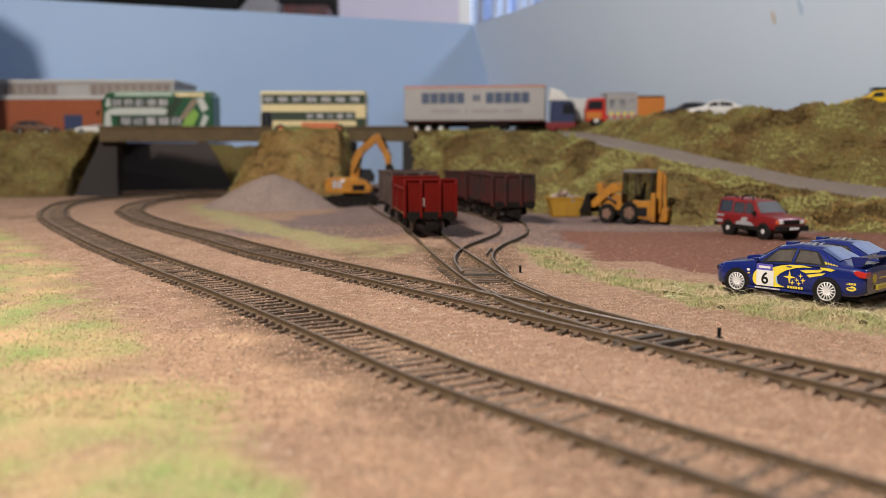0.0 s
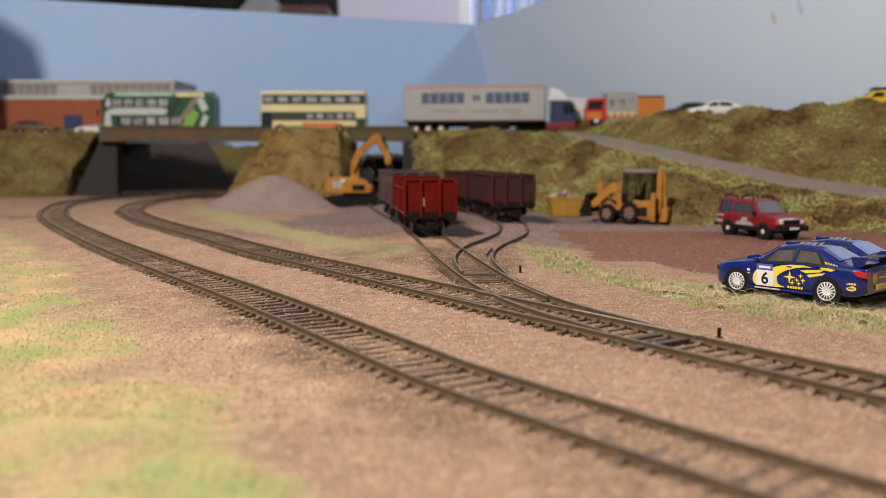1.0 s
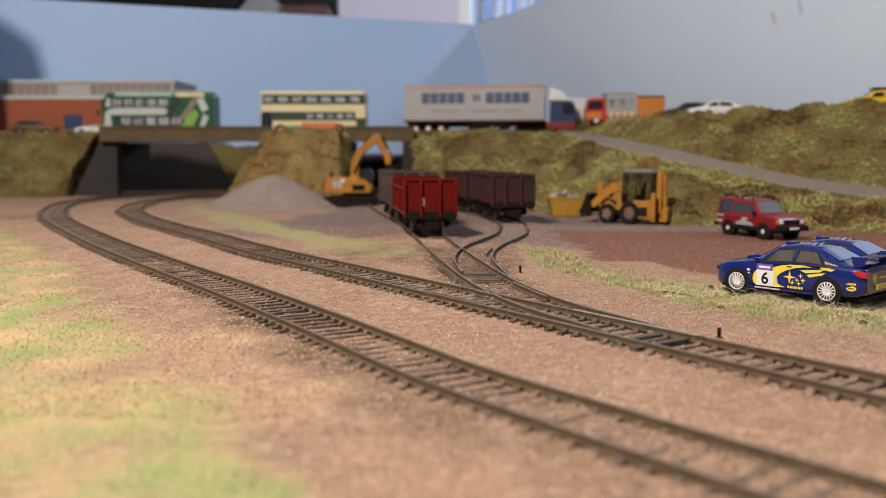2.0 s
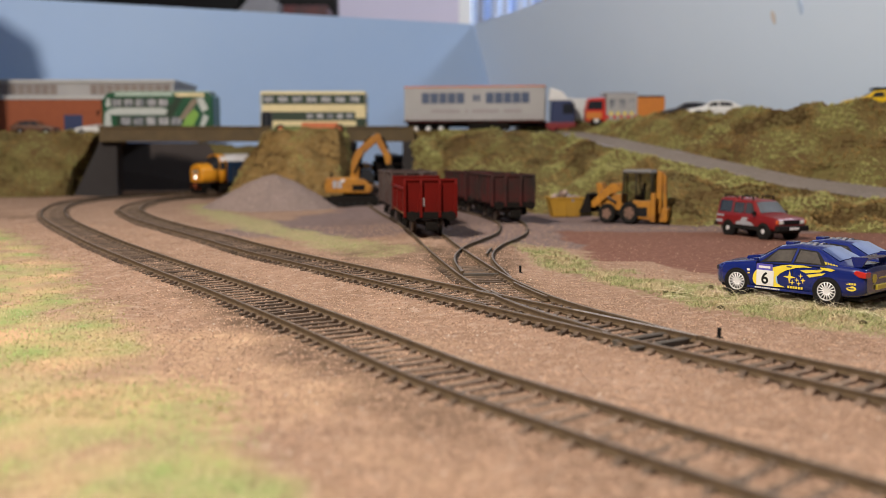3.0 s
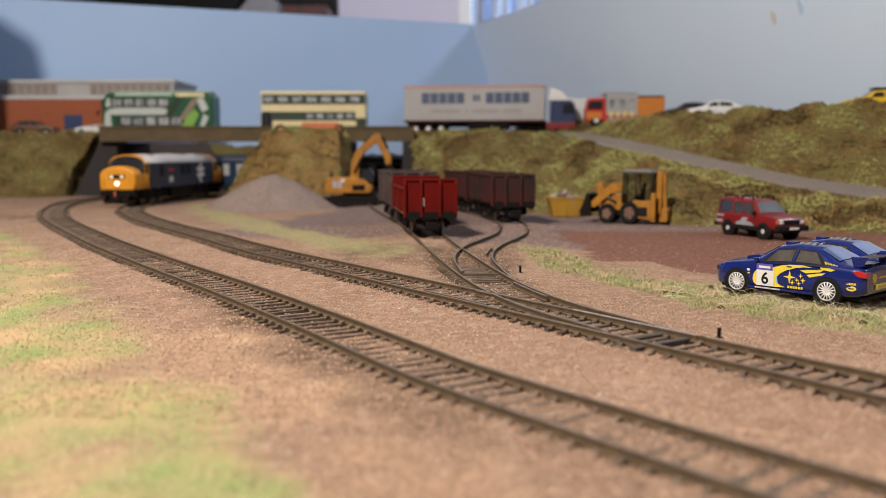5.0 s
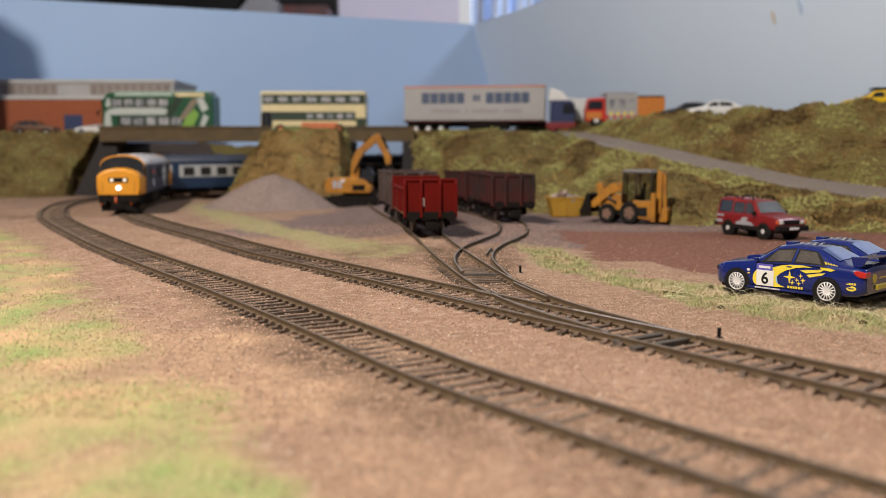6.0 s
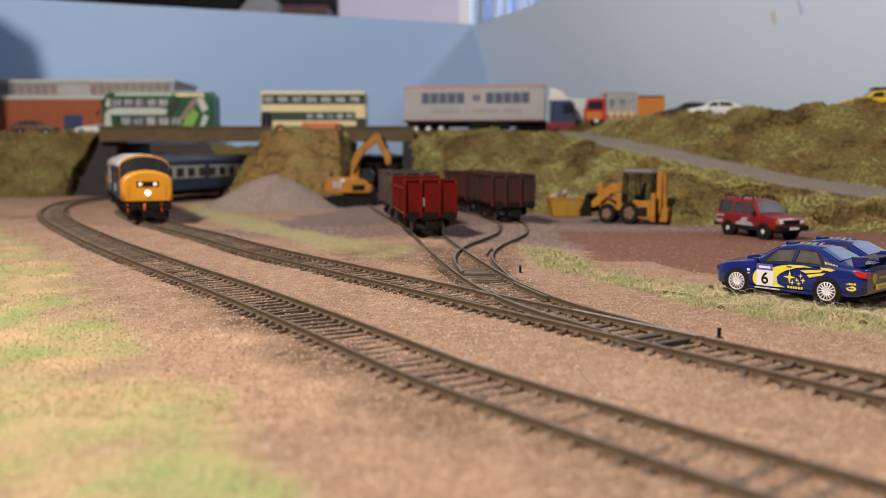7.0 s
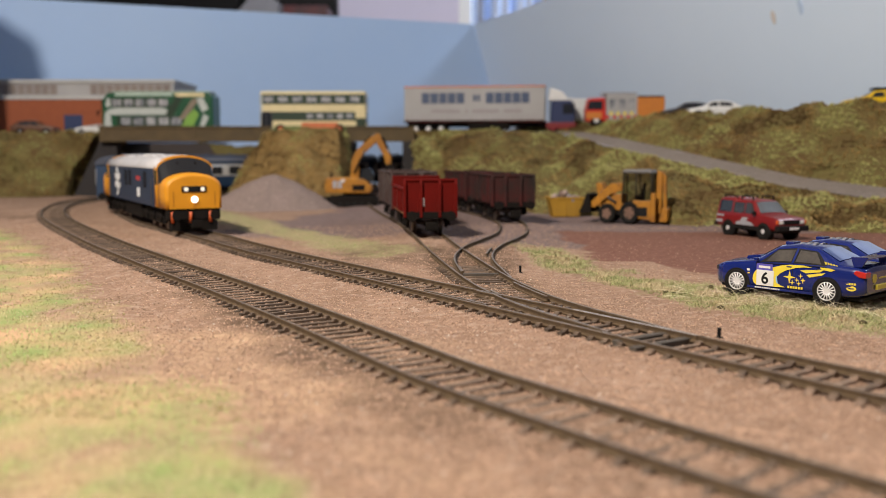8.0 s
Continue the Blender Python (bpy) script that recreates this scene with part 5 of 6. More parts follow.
    bm = bmesh.new()
    for yy in (-0.4, 0.4):
        box(bm, 0.0, 0.25 * k, (yy - 0.22) * k, (yy + 0.22) * k, 0.95 * k, 1.5 * k, 0.5)
    part("seats", bm, M["car_dark"], t)
    return t


def plain_car(name, x, y, z, rz, m, label, k=1000 / 76, high=1.4, rack=False):
    t = thing(name, x, y, z, rz, label, "car")
    h = high
    sh = Shell([(2.1, 0.7, 0.3, 0.55, 0.62, 0.6), (1.95, 0.82, 0.2, 0.68, 0.75, 0.68), (0.95, 0.84, 0.2, 0.86, 0.94, 0.70), (0.25, 0.84, 0.2, 0.9, h - 0.06, 0.58), (-0.4, 0.84, 0.2, 0.9, h, 0.58),
                (-1.3, 0.84, 0.2, 0.92, h - 0.08, 0.58), (-1.9, 0.83, 0.24, 0.9, 1.0, 0.68), (-2.1, 0.78, 0.32, 0.85, 0.92, 0.66)], k)
    body = sh.build(M[m], t)
    sh.side_window(0.6, -0.25, body, "pane", slant0=-0.36)
    sh.side_window(-0.35, -1.4, body, "pane", slant1=0.2)
    sh.across(0.88, 0.32, body, "windscreen")
    sh.across(-1.36, -1.82, body, "rear_window")
    sh.arches(body, (1.25, -1.2), 0.31, 0.84)
    for xx in (1.25, -1.2):
        for yy in (-0.86, 0.86):
            wheel(t, xx, yy, 0.3, 0.2, k, "chrome")
    if rack:
        bm = bmesh.new()
        box(bm, -1.2 * k, 0.3 * k, -0.5 * k, 0.5 * k, h * k + 0.3, (h + 0.16) * k, 0.5)
        part("roof_pod", bm, M["black"], t)
    return t


# both rally cars and the off-road car beside the yard
rally = rally_car(128, 320, 131, 1.5)
tagged(copy_thing(rally, pose(146.5 * U, 338.5 * U, 1.5 * U, 0, 0, 131)), "second blue rally saloon parked beside the first")
off_road_car(200, 562, -69)

# ---- plant and things in the yard ----


def excavator():
    t = thing("excavator", -88, 872, 0, 0, "yellow crawler excavator beside the gravel heap with its arm raised", "excavator")
    for y in (-11, 11):
        bm = bmesh.new()
        prism(bm, [(-27, 4), (-22, 0), (20, 0), (26, 4), (26, 8), (20, 11), (-22, 11), (-27, 8)], y - 3.6, y + 3.6, bevel=0.6)
        tr = part("crawler_track", bm, M["under"], t)
        for x in range(-18, 20, 7):
            bm = bmesh.new()
            cyl(bm, (x, y - 3.9, 4), (x, y + 3.9, 4), 2.2, seg=10)
            part("roller", bm, M["black"], tr)
    bm = bmesh.new()
    box(bm, -14, 14, -9, 9, 5, 12, 1)
    cyl(bm, (0, 0, 11), (0, 0, 14), 9, seg=20)
    part("undercarriage", bm, M["under"], t)
    bm = bmesh.new()
    prism(bm, [(-29, 2), (-24, 0), (-25, 9), (-30, 10)], -15, 15, bevel=0.4)
    part("dozer_blade", bm, M["under"], t)
    bm = bmesh.new()
    prism(bm, [(-25, 14), (18, 14), (20, 20), (12, 27), (2, 29), (-24, 29), (-26, 22)], -13, 13, bevel=1.2)
    house = part("house", bm, M["yellow"], t)
    bm = bmesh.new()
    for x0, z0, x1, z1 in ((-18, 19, -14, 26), (-13, 19, -9, 26)):
        box(bm, x0, x1, -13.3, -12.9, z0, z1)
    part("side_mark", bm, M["silver_grey"], house)
    bm = bmesh.new()
    cyl(bm, (-8, -13.6, 26), (-8, -12.8, 26), 1.8, seg=12)
    part("work_lamp", bm, M["chrome"], house)
    bm = bmesh.new()
    prism(bm, [(6, 26), (20, 24), (21, 31), (17, 37), (7, 37)], 2, 12, bevel=0.8)
    cab = part("cab", bm, M["pane"], t)
    bm = bmesh.new()
    prism(bm, [(-2, 25), (6, 25), (6.4, 42), (10, 51), (17, 57), (26, 64.5), (25.5, 69), (19, 68.5), (11, 61.5), (3, 54), (-1, 44)], -3, 3, bevel=0.6)
    boom = part("boom", bm, M["yellow"], t)
    bm = bmesh.new()
    prism(bm, [(20.5, 69), (24, 72), (27.5, 70), (29.5, 63), (38, 48), (37.5, 41), (32.5, 41), (31, 50), (24, 61)], -2.4, 2.4, bevel=0.5)
    stick = part("stick", bm, M["yellow"], boom)
    for p, q in (((2, -3.6, 33), (13, -3.6, 56)), ((2, 3.6, 33), (13, 3.6, 56)), ((11, 0, 62), (22.5, 0, 71.5)), ((29, 0, 68), (38, 0, 50))):
        bm = bmesh.new()
        a, b = Vector(p), Vector(q)
        cyl(bm, a, a.lerp(b, 0.6), 1.15, seg=10)
        cyl(bm, a.lerp(b, 0.6), b, 0.6, seg=8, mi=1)
        part("ram", bm, [M["under"], M["steel"]], boom, "black hydraulic ram")
    bm = bmesh.new()
    prism(bm, [(32.5, 41.5), (38, 42), (41, 36), (36, 30.5), (29, 32), (28, 35.5), (33, 36.5)], -6, 6, bevel=0.5)
    part("bucket", bm, M["under"], stick)
    bm = bmesh.new()
    cyl(bm, (-20, -4, 28.5), (-20, -4, 34), 1.1, seg=10)
    part("exhaust", bm, M["under"], house)
    # dark plate on the panel, a recess's shade without its depth
    bm = bmesh.new()
    box(bm, 1, 13, -13.3, -12.9, 16.5, 22, 0.1)
    part("house_recess_shade", bm, M["under"], house)


def backhoe():
    t = thing("backhoe_loader", 140, 671, 0, 152, "yellow backhoe loader with glazed cab in the yard", "digger")

    def prow(name, pts, y0, y1, m, parent=t, bevel=0.4, label=""):
        bm = bmesh.new()
        prism(bm, pts, y0, y1, bevel=bevel)
        return part(name, bm, M[m], parent, label)
    prow("chassis", [(-20, 6), (24, 6), (24, 10), (-20, 11)], -6, 6, "under")
    prow("bonnet", [(2, 10), (25, 10), (25, 19), (22, 22), (2, 23)], -6, 6, "yellow", bevel=0.8)
    prow("rear_body", [(-22, 3), (-6, 5), (-6, 18), (-22, 18)], -10, 10, "yellow", bevel=0.6)
    # flat black plates imitate the shade of a recess on each side
    bm = bmesh.new()
    box(bm, -19, -8, 10.0, 10.3, 6, 13)
    box(bm, -19, -8, -10.3, -10.0, 6, 13)
    part("side_recess_shade", bm, M["black"], t)
    # cab: posts, roof and glazing
    cab = prow("cab_roof", [(-23, 39), (5, 39), (3, 41.5), (-21, 41.5)], -9, 9, "roof_grey", bevel=0.6, label="grey cab roof")
    for x0, x1 in ((-22, -22), (-9, -8), (4, 3)):
        for y in (-8.5, 8.5):
            bm = bmesh.new()
            cyl(bm, (x0, y, 16), (x1, y, 39.5), 0.8, seg=6)
            part("cab_post", bm, M["black"], cab)
    prow("cab_glazing", [(-21.5, 16), (3.6, 16), (2.8, 39), (-21.5, 39)], -8.0, 8.0, "smoke", cab, 0.2)
    prow("seat", [(-14, 16), (-6, 16), (-6, 22), (-12, 23), (-13, 31), (-15, 31)], -3.5, 3.5, "black", cab, 0.4)
    for x, r in ((17.5, 7.6), (-3, 8.6)):
        for y in (-11, 11):
            s = 1 if y > 0 else -1
            w = wheel(t, x, y, r, 5.0, 1.0, "wheel_dusty", 0, 0.55)
    for y in (-8, 8):
        bm = bmesh.new()
        prism(bm, [(4, 25), (8, 31), (14, 31), (32, 17), (33, 12), (29, 12), (12, 25)], y - 1.3, y + 1.3, bevel=0.3)
        arm = part("loader_arm", bm, M["yellow"], t)
        bm = bmesh.new()
        cyl(bm, (10, y, 16), (24, y, 24), 1.0, seg=8)
        part("ram", bm, M["steel"], arm)
    prow("loader_plate", [(20, 22), (24, 31), (29, 31), (27, 22)], -7, 7, "yellow")
    prow("front_bucket", [(31, 8), (33, 22), (36, 23), (38, 16), (43, 8), (40, 7)], -13, 13, "under")
    boom = prow("backhoe_boom", [(-24, 8), (-29, 8), (-30, 40), (-25, 41)], -2, 2, "yellow", bevel=0.5)
    prow("backhoe_stick", [(-30, 40), (-33, 36), (-34, 12), (-31, 10)], -1.8, 1.8, "yellow", boom)
    prow("backhoe_bucket", [(-28, 2), (-35, 2), (-36, 12), (-31, 13)], -5, 5, "yellow", boom)
    for y in (-9, 9):
        prow("stabiliser", [(-22, 2), (-26, 2), (-26, 24), (-22, 24)], y - 1.2, y + 1.2, "yellow")
    return t


M["roof_grey"] = paint("cab_roof_grey", (0.17, 0.16, 0.155), 0.5, 0)
M["smoke"] = glass("smoked_cab_glass", (0.42, 0.42, 0.42), 0.05)
M["wheel_dusty"] = mat("dusty_wheel", (0.20, 0.11, 0.075), 0.85, second=(0.13, 0.075, 0.05), scale=150)
excavator()
backhoe().scale = (0.84, 0.84, 0.97)


def rubbish_skip():
    t = thing("rubbish_skip", 101, 742, 0, 4, "yellow rubbish skip heaped with rubble in front of the bank", "skip")
    bm = bmesh.new()
    for y in (-8, 7.2):
        prism(bm, [(-11, 0), (11, 0), (14.5, 16), (-14.5, 16)], y, y + 0.8)
    prism(bm, [(-11, 0), (11, 0), (11, 0.8), (-11, 0.8)], -8, 8)
    for s in (-1, 1):
        prism(bm, [(s * 10.3, 0), (s * 11, 0), (s * 14.5, 16), (s * 13.8, 16)], -8, 8)
    body = part("body", bm, M["yellow_skip"], t)
    bm = bmesh.new()
    for y in (-8.6, 8.2):
        box(bm, -15, 15, y, y + 0.5, 14.6, 16.4, 0.1)
    for x in (-8, 0, 8):
        box(bm, x - 0.5, x + 0.5, -8.5, -8, 1, 15)
    part("rim", bm, M["yellow_skip"], body)
    rng = random.Random(4)
    stone = [mat("rubble_" + n, c, 0.9, second=tuple(v * 0.6 for v in c), scale=120) for n, c in (("grey", (0.3, 0.25, 0.24)), ("brown", (0.2, 0.13, 0.1)), ("pale", (0.45, 0.33, 0.28)))]
    for i in range(34):
        bm = bmesh.new()
        bmesh.ops.create_icosphere(bm, subdivisions=1, radius=rng.uniform(1.8, 3.4))
        for v in bm.verts:
            v.co *= rng.uniform(0.7, 1.25)
        x, y = rng.uniform(-11, 11), rng.uniform(-6, 6)
        bmesh.ops.translate(bm, verts=bm.verts, vec=(x, y, 14 + 6.5 * max(0, 1 - abs(x) / 12) * rng.random()))
        part("rubble", bm, rng.choice(stone), t)


rubbish_skip()


def gravel_heap():
    verts, faces = [], []
    n, rings = 72, 26
    for j in range(rings + 1):
        for i in range(n):
            a = 2 * math.pi * i / n
            q = j / rings
            r = 66 * q * (1 + 0.10 * noise.noise(Vector((math.cos(a), math.sin(a), 2)))) * (1.1 if math.cos(a) < 0 else 1.0)
            z = 36 * (1.06 - math.sqrt(q * q + 0.012)) * (1 + 0.05 * math.sin(math.pi * q)) / 0.98 - 3.4
            z += ridge(r * math.cos(a), r * math.sin(a), z, 9, 0.9) + ridge(r * math.cos(a), r * math.sin(a), z, 3, 0.5)
            verts.append((-163 + r * math.cos(a), 858 + r * math.sin(a) * 0.8, z))
    for j in range(rings):
        for i in range(n):
            k = (i + 1) % n
            faces.append((j * n + i, j * n + k, (j + 1) * n + k, (j + 1) * n + i))
    ob = raw("gravel_mound", verts, faces, M["gravel"], smooth=True)
    tagged(ob, "grey-pink heap of loose gravel beside the tracks", "gravel heap")


gravel_heap()

# ---- traffic on the upper road ----
M["bus_cream"] = paint("bus_cream", (0.72, 0.60, 0.33), 0.4)
M["bus_green"] = paint("bus_dark_green", (0.014, 0.034, 0.014), 0.4)
M["bus_olive"] = paint("bus_olive_green", (0.12, 0.15, 0.03), 0.4)
M["bus_emerald"] = paint("bus_emerald", (0.01, 0.08, 0.033), 0.35)
M["bus_pale"] = paint("bus_pale_grey", (0.48, 0.51, 0.48), 0.4)
M["bus_ad"] = paint("bus_orange_panel", (0.62, 0.16, 0.05), 0.5)
# pale mottle paints bright reflections onto the dark panes
M["bus_window"] = mat("bus_window", (0.12, 0.13, 0.15), 0.12, second=(0.46, 0.45, 0.45), scale=85, amount=0.8, spec=0.6)
M["bus_mint"] = paint("bus_mint", (0.42, 0.52, 0.44), 0.4)
M["bus_tan"] = paint("bus_tan", (0.22, 0.17, 0.12), 0.5)
M["lime"] = paint("bus_lime", (0.20, 0.38, 0.06), 0.4)


def bus_wheels(t, xs, W, r=6.0):
    for x in xs:
        for y in (-W, W):
            wheel(t, x, y, r, 3.2, 1.0, "bus_ad" if t.name.startswith("heritage") else "chrome", 0, 0.5)


def heritage_bus(x, y, z, rz):
    t = thing("heritage_bus", x, y, z, rz, "cream and dark green double-decker bus crossing the bridge", "bus")
    L, W, H = 64.5, 15.5, 51
    bm = bmesh.new()
    box(bm, -L, L, -W, W, 3, H, 2.2)
    body = part("body", bm, M["bus_cream"], t)

    def strip(name, x0, x1, z0, z1, m, out=0.25, bevel=0.1):
        for s in (-1, 1):
            bm = bmesh.new()
            box(bm, x0, x1, min(s * (W - 1), s * (W + out)), max(s * (W - 1), s * (W + out)), z0, z1, bevel)
            part(name, bm, M[m], body)
    strip("waistband", -L + 1, L - 1, 3, 6.2, "bus_green")
    strip("lower_panel", -L + 14, L - 17, 3.2, 14.5, "bus_olive", 0.3)
    strip("rear_panel", -L + 0.6, -L + 13, 3.2, 19, "bus_green", 0.3)
    strip("waist_band", -L + 12, L - 17, 9.5, 15, "bus_cream", 0.38)
    strip("advert_panel", -30, 14, 7, 13.6, "bus_ad", 0.5)
    strip("window_band", -L + 13, L - 1.2, 16, 26.6, "bus_green", 0.3)
    strip("window_band", -L + 1, L - 2, 35.6, 47.6, "bus_green", 0.3)
    for k in range(5):
        strip("window", -L + 16 + k * 12, -L + 24 + k * 12, 18.6, 24.4, "bus_window", 0.45)
    for k in range(7):
        strip("window", -L + 8 + k * 17.4, -L + 19.5 + k * 17.4, 38.4, 44.6, "bus_window", 0.45)
    strip("front_pillar", L - 3.2, L - 0.8, 15, 48, "bus_pale", 0.42)
    strip("doorway", L - 15, L - 1.4, 4, 27, "car_dark", 0.35)
    for s in (-1, 1):
        for k in range(2):
            bm = bmesh.new()
            box(bm, L - 13.4 + k * 6.4, L - 8.2 + k * 6.4, min(s * (W - 1), s * (W + 0.5)), max(s * (W - 1), s * (W + 0.5)), 6, 25.5, 0.1)
            part("door_leaf", bm, M["pane"], body)
    for xx in (L, -L):
        s = 1 if xx > 0 else -1
        for z0, z1 in ((14, 26), (36, 46)):
            bm = bmesh.new()
            box(bm, min(xx - s, xx + s * 0.3), max(xx - s, xx + s * 0.3), -W + 2, W - 2, z0, z1, 0.2)
            part("end_window", bm, M["pane"], body)
    bm = bmesh.new()
    box(bm, -L + 1.5, L - 1.5, -W + 1.5, W - 1.5, H - 0.6, H + 1.0, 0.6)
    part("roof", bm, M["bus_pale"], t)
    bus_wheels(t, (40, -32), W + 0.5)
    return t


def modern_bus(x, y, z, rz):
    t = thing("city_bus", x, y, z, rz, "green and pale grey patterned double-decker bus on the bridge", "bus")
    L, W, H = 69, 15.5, 50
    bm = bmesh.new()
    prism(bm, [(-L, 4), (L - 2, 4), (L, 14), (L - 1.5, 40), (L - 7, H - 1), (L - 12, H), (-L + 6, H), (-L, H - 5)], -W, W, bevel=1.6)
    body = part("body", bm, M["bus_emerald"], t)

    def plates(name, pts, m, out):
        for s in (-1, 1):
            bm = bmesh.new()
            prism(bm, pts, min(s * (W - 1), s * (W + out)), max(s * (W - 1), s * (W + out)))
            part(name, bm, M[m], body)
    plates("pale_panel", [(-24, 23), (56, 23), (60, 30), (48, 31.5), (-8, 31.5)], "bus_pale", 0.3)
    plates("dark_band", [(-20, 32), (56, 32), (58, 43), (-8, 43)], "bus_green", 0.35)
    plates("dark_band", [(-34, 9.5), (50, 9.5), (50, 21.5), (-34, 21.5)], "bus_green", 0.35)
    plates("dark_swoosh", [(-10, 22), (-20, 22), (-34, 44), (-24, 45)], "bus_green", 0.45)
    plates("emerald_flash", [(-20, 22), (-30, 26), (-44, 45), (-34, 44.6)], "bus_emerald", 0.5)
    plates("tan_flash", [(-27, 18), (-34, 17), (-52, 40), (-45, 43)], "bus_tan", 0.42)
    plates("lime_flash", [(-30, 8), (-44, 8), (-52, 24), (-46, 30), (-36, 20)], "lime", 0.48)
    plates("pale_front", [(56, 8), (66, 9), (64, 26), (58, 30)], "bus_pale", 0.35)
    plates("pale_front", [(57, 33), (63.5, 33), (61, 43), (57.5, 43)], "bus_pale", 0.35)
    plates("pale_panel", [(-60, 4.6), (62, 4.6), (60, 8.2), (-40, 8.2)], "bus_mint", 0.3)
    plates("pale_flash", [(-56, 26), (-49, 42), (-57, 44), (-64, 30)], "bus_pale", 0.4)
    plates("pale_flash", [(-52, 8), (-58, 8), (-64, 20), (-58, 24)], "bus_pale", 0.4)
    plates("roof_strip", [(-60, 44.6), (-25, 44.6), (-22, 49), (-58, 49)], "bus_cream", 0.3)
    plates("roof_strip", [(-20, 45.6), (52, 45.6), (50, 49.2), (-20, 49.2)], "bus_mint", 0.3)
    for k in range(5):
        plates("window", [(-14 + k * 14.4, 33.5), (-3 + k * 14.4, 33.5), (-3 + k * 14.4, 41.6), (-14 + k * 14.4, 41.6)], "bus_window", 0.4)
        plates("window", [(-30 + k * 15.6, 11), (-18 + k * 15.6, 11), (-18 + k * 15.6, 20), (-30 + k * 15.6, 20)], "bus_window", 0.4)
    bm = bmesh.new()
    box(bm, -L + 4, L - 14, -W + 1.5, W - 1.5, H - 0.4, H + 1.2, 0.5)
    part("roof_panel", bm, M["bus_mint"], t)
    for s in (-1, 1):
        bm = bmesh.new()
        cyl(bm, (L - 3, s * W, 30), (L + 3, s * (W + 2.5), 27), 0.5, seg=6)
        box(bm, L + 2, L + 4, s * (W + 2.5) - 1, s * (W + 2.5) + 1, 22, 28, 0.3)
        part("door_mirror", bm, M["under"], t)
    for z0, z1 in ((12, 24), (31, 42)):
        bm = bmesh.new()
        box(bm, L - 3, L + 0.2, -W + 2, W - 2, z0, z1, 0.4)
        part("front_window", bm, M["pane"], body)
    bus_wheels(t, (42, -36), W + 0.4)
    return t


def lorry(x, y, z, rz):
    t = thing("articulated_lorry", x, y, z, rz, "grey curtain-sided articulated lorry with a blue and red cab", "lorry")
    W = 16
    bm = bmesh.new()
    box(bm, -110, 64, -W, W, 15, 58, 0.5)
    trailer = part("trailer", bm, M["silver_side"], t)
    bm = bmesh.new()
    box(bm, -110.6, 64.6, -W - 0.5, W + 0.5, 57.0, 58.8, 0.4)
    part("top_rail", bm, M["bus_ad"], trailer, "orange-red top rail")
    bm = bmesh.new()
    box(bm, -110.4, 64.4, -W - 0.4, W + 0.4, 14.4, 17, 0.3)
    part("bottom_rail", bm, M["wagon_rust"], trailer)
    for s in (-1, 1):
        for i in range(28):
            bm = bmesh.new()
            xx = -106 + i * 6.2
            box(bm, xx, xx + 0.8, min(s * W, s * (W + 0.35)), max(s * W, s * (W + 0.35)), 17, 24)
            part("curtain_strap", bm, M["strap_grey"], trailer)
        # the firm's name as plain letter-size bars
        for x0, n, z0, z1 in ((-88, 5, 37.5, 50.5), (-24, 2, 40, 48), (-8, 5, 37.5, 50.5)):
            for i in range(n):
                bm = bmesh.new()
                xx = x0 + i * (10.9 if n == 5 else 5)
                w = 9.5 if n == 5 else 3.6
                if s > 0:
                    xx = -40 - xx - w
                box(bm, xx, xx + w, min(s * W, s * (W + 0.3)), max(s * W, s * (W + 0.3)), z0, z1)
                part("name_bar", bm, M["letter_blue"], trailer)
        for x0, x1 in ((-76, -40), (-34, -30), (-25, 8), (14, 36)):
            bm = bmesh.new()
            box(bm, x0, x1, min(s * W, s * (W + 0.3)), max(s * W, s * (W + 0.3)), 26, 30)
            part("lettering_bar", bm, M["strap_grey"], trailer)
    bm = bmesh.new()
    box(bm, -108, 100, -5, 5, 9, 14.5)
    box(bm, -30, 20, -14, 14, 6, 14.4, 0.5)
    part("chassis", bm, M["under"], t)
    cab_pts = [(70, 9), (100, 9), (101, 24), (97, 40), (72, 40)]
    bm = bmesh.new()
    prism(bm, cab_pts, -15.5, 15.5, bevel=1.4)
    cab = part("cab", bm, M["name_blue"], t)
    bm = bmesh.new()
    prism(bm, [(68, 40), (95, 40), (84, 52), (70, 56)], -13, 13, bevel=1.6)
    part("wind_deflector", bm, M["car_white"], cab, "white wind deflector")
    bm = bmesh.new()
    prism(bm, [(97.6, 38), (101.4, 24), (101.6, 24), (99.5, 38)], -13.5, 13.5)
    part("windscreen", bm, M["pane"], cab)
    for s in (-1, 1):
        bm = bmesh.new()
        prism(bm, [(86, 24), (99.5, 24), (97, 36), (86, 36)], min(s * 15, s * 15.8), max(s * 15, s * 15.8))
        part("cab_window", bm, M["pane"], cab)
    bm = bmesh.new()
    box(bm, 66, 102, -15.8, 15.8, 5.5, 14, 1)
    part("bumper", bm, M["car_red"], cab, "red bumper and skirt")
    for xx in (-96, -80, -64, 74, 93):
        for yy in (-15.5, 15.5):
            wheel(t, xx, yy, 6.4, 4, 1.0, "car_red" if xx > 0 else "chrome", 0, 0.5)
    return t


M["strap_grey"] = paint("strap_grey", (0.32, 0.28, 0.28), 0.6, 0)
M["silver_side"] = mat("curtain_grey", (0.37, 0.355, 0.345), 0.6, second=(0.32, 0.305, 0.295), scale=30, bump=0.1)
M["name_blue"] = paint("cab_blue", (0.008, 0.02, 0.085), 0.45)
M["letter_blue"] = paint("lettering_blue", (0.05, 0.075, 0.14), 0.5)
M["fire_orange"] = paint("fire_orange", (0.60, 0.20, 0.03), 0.45)
M["fire_red"] = paint("fire_red", (0.58, 0.03, 0.015), 0.4)


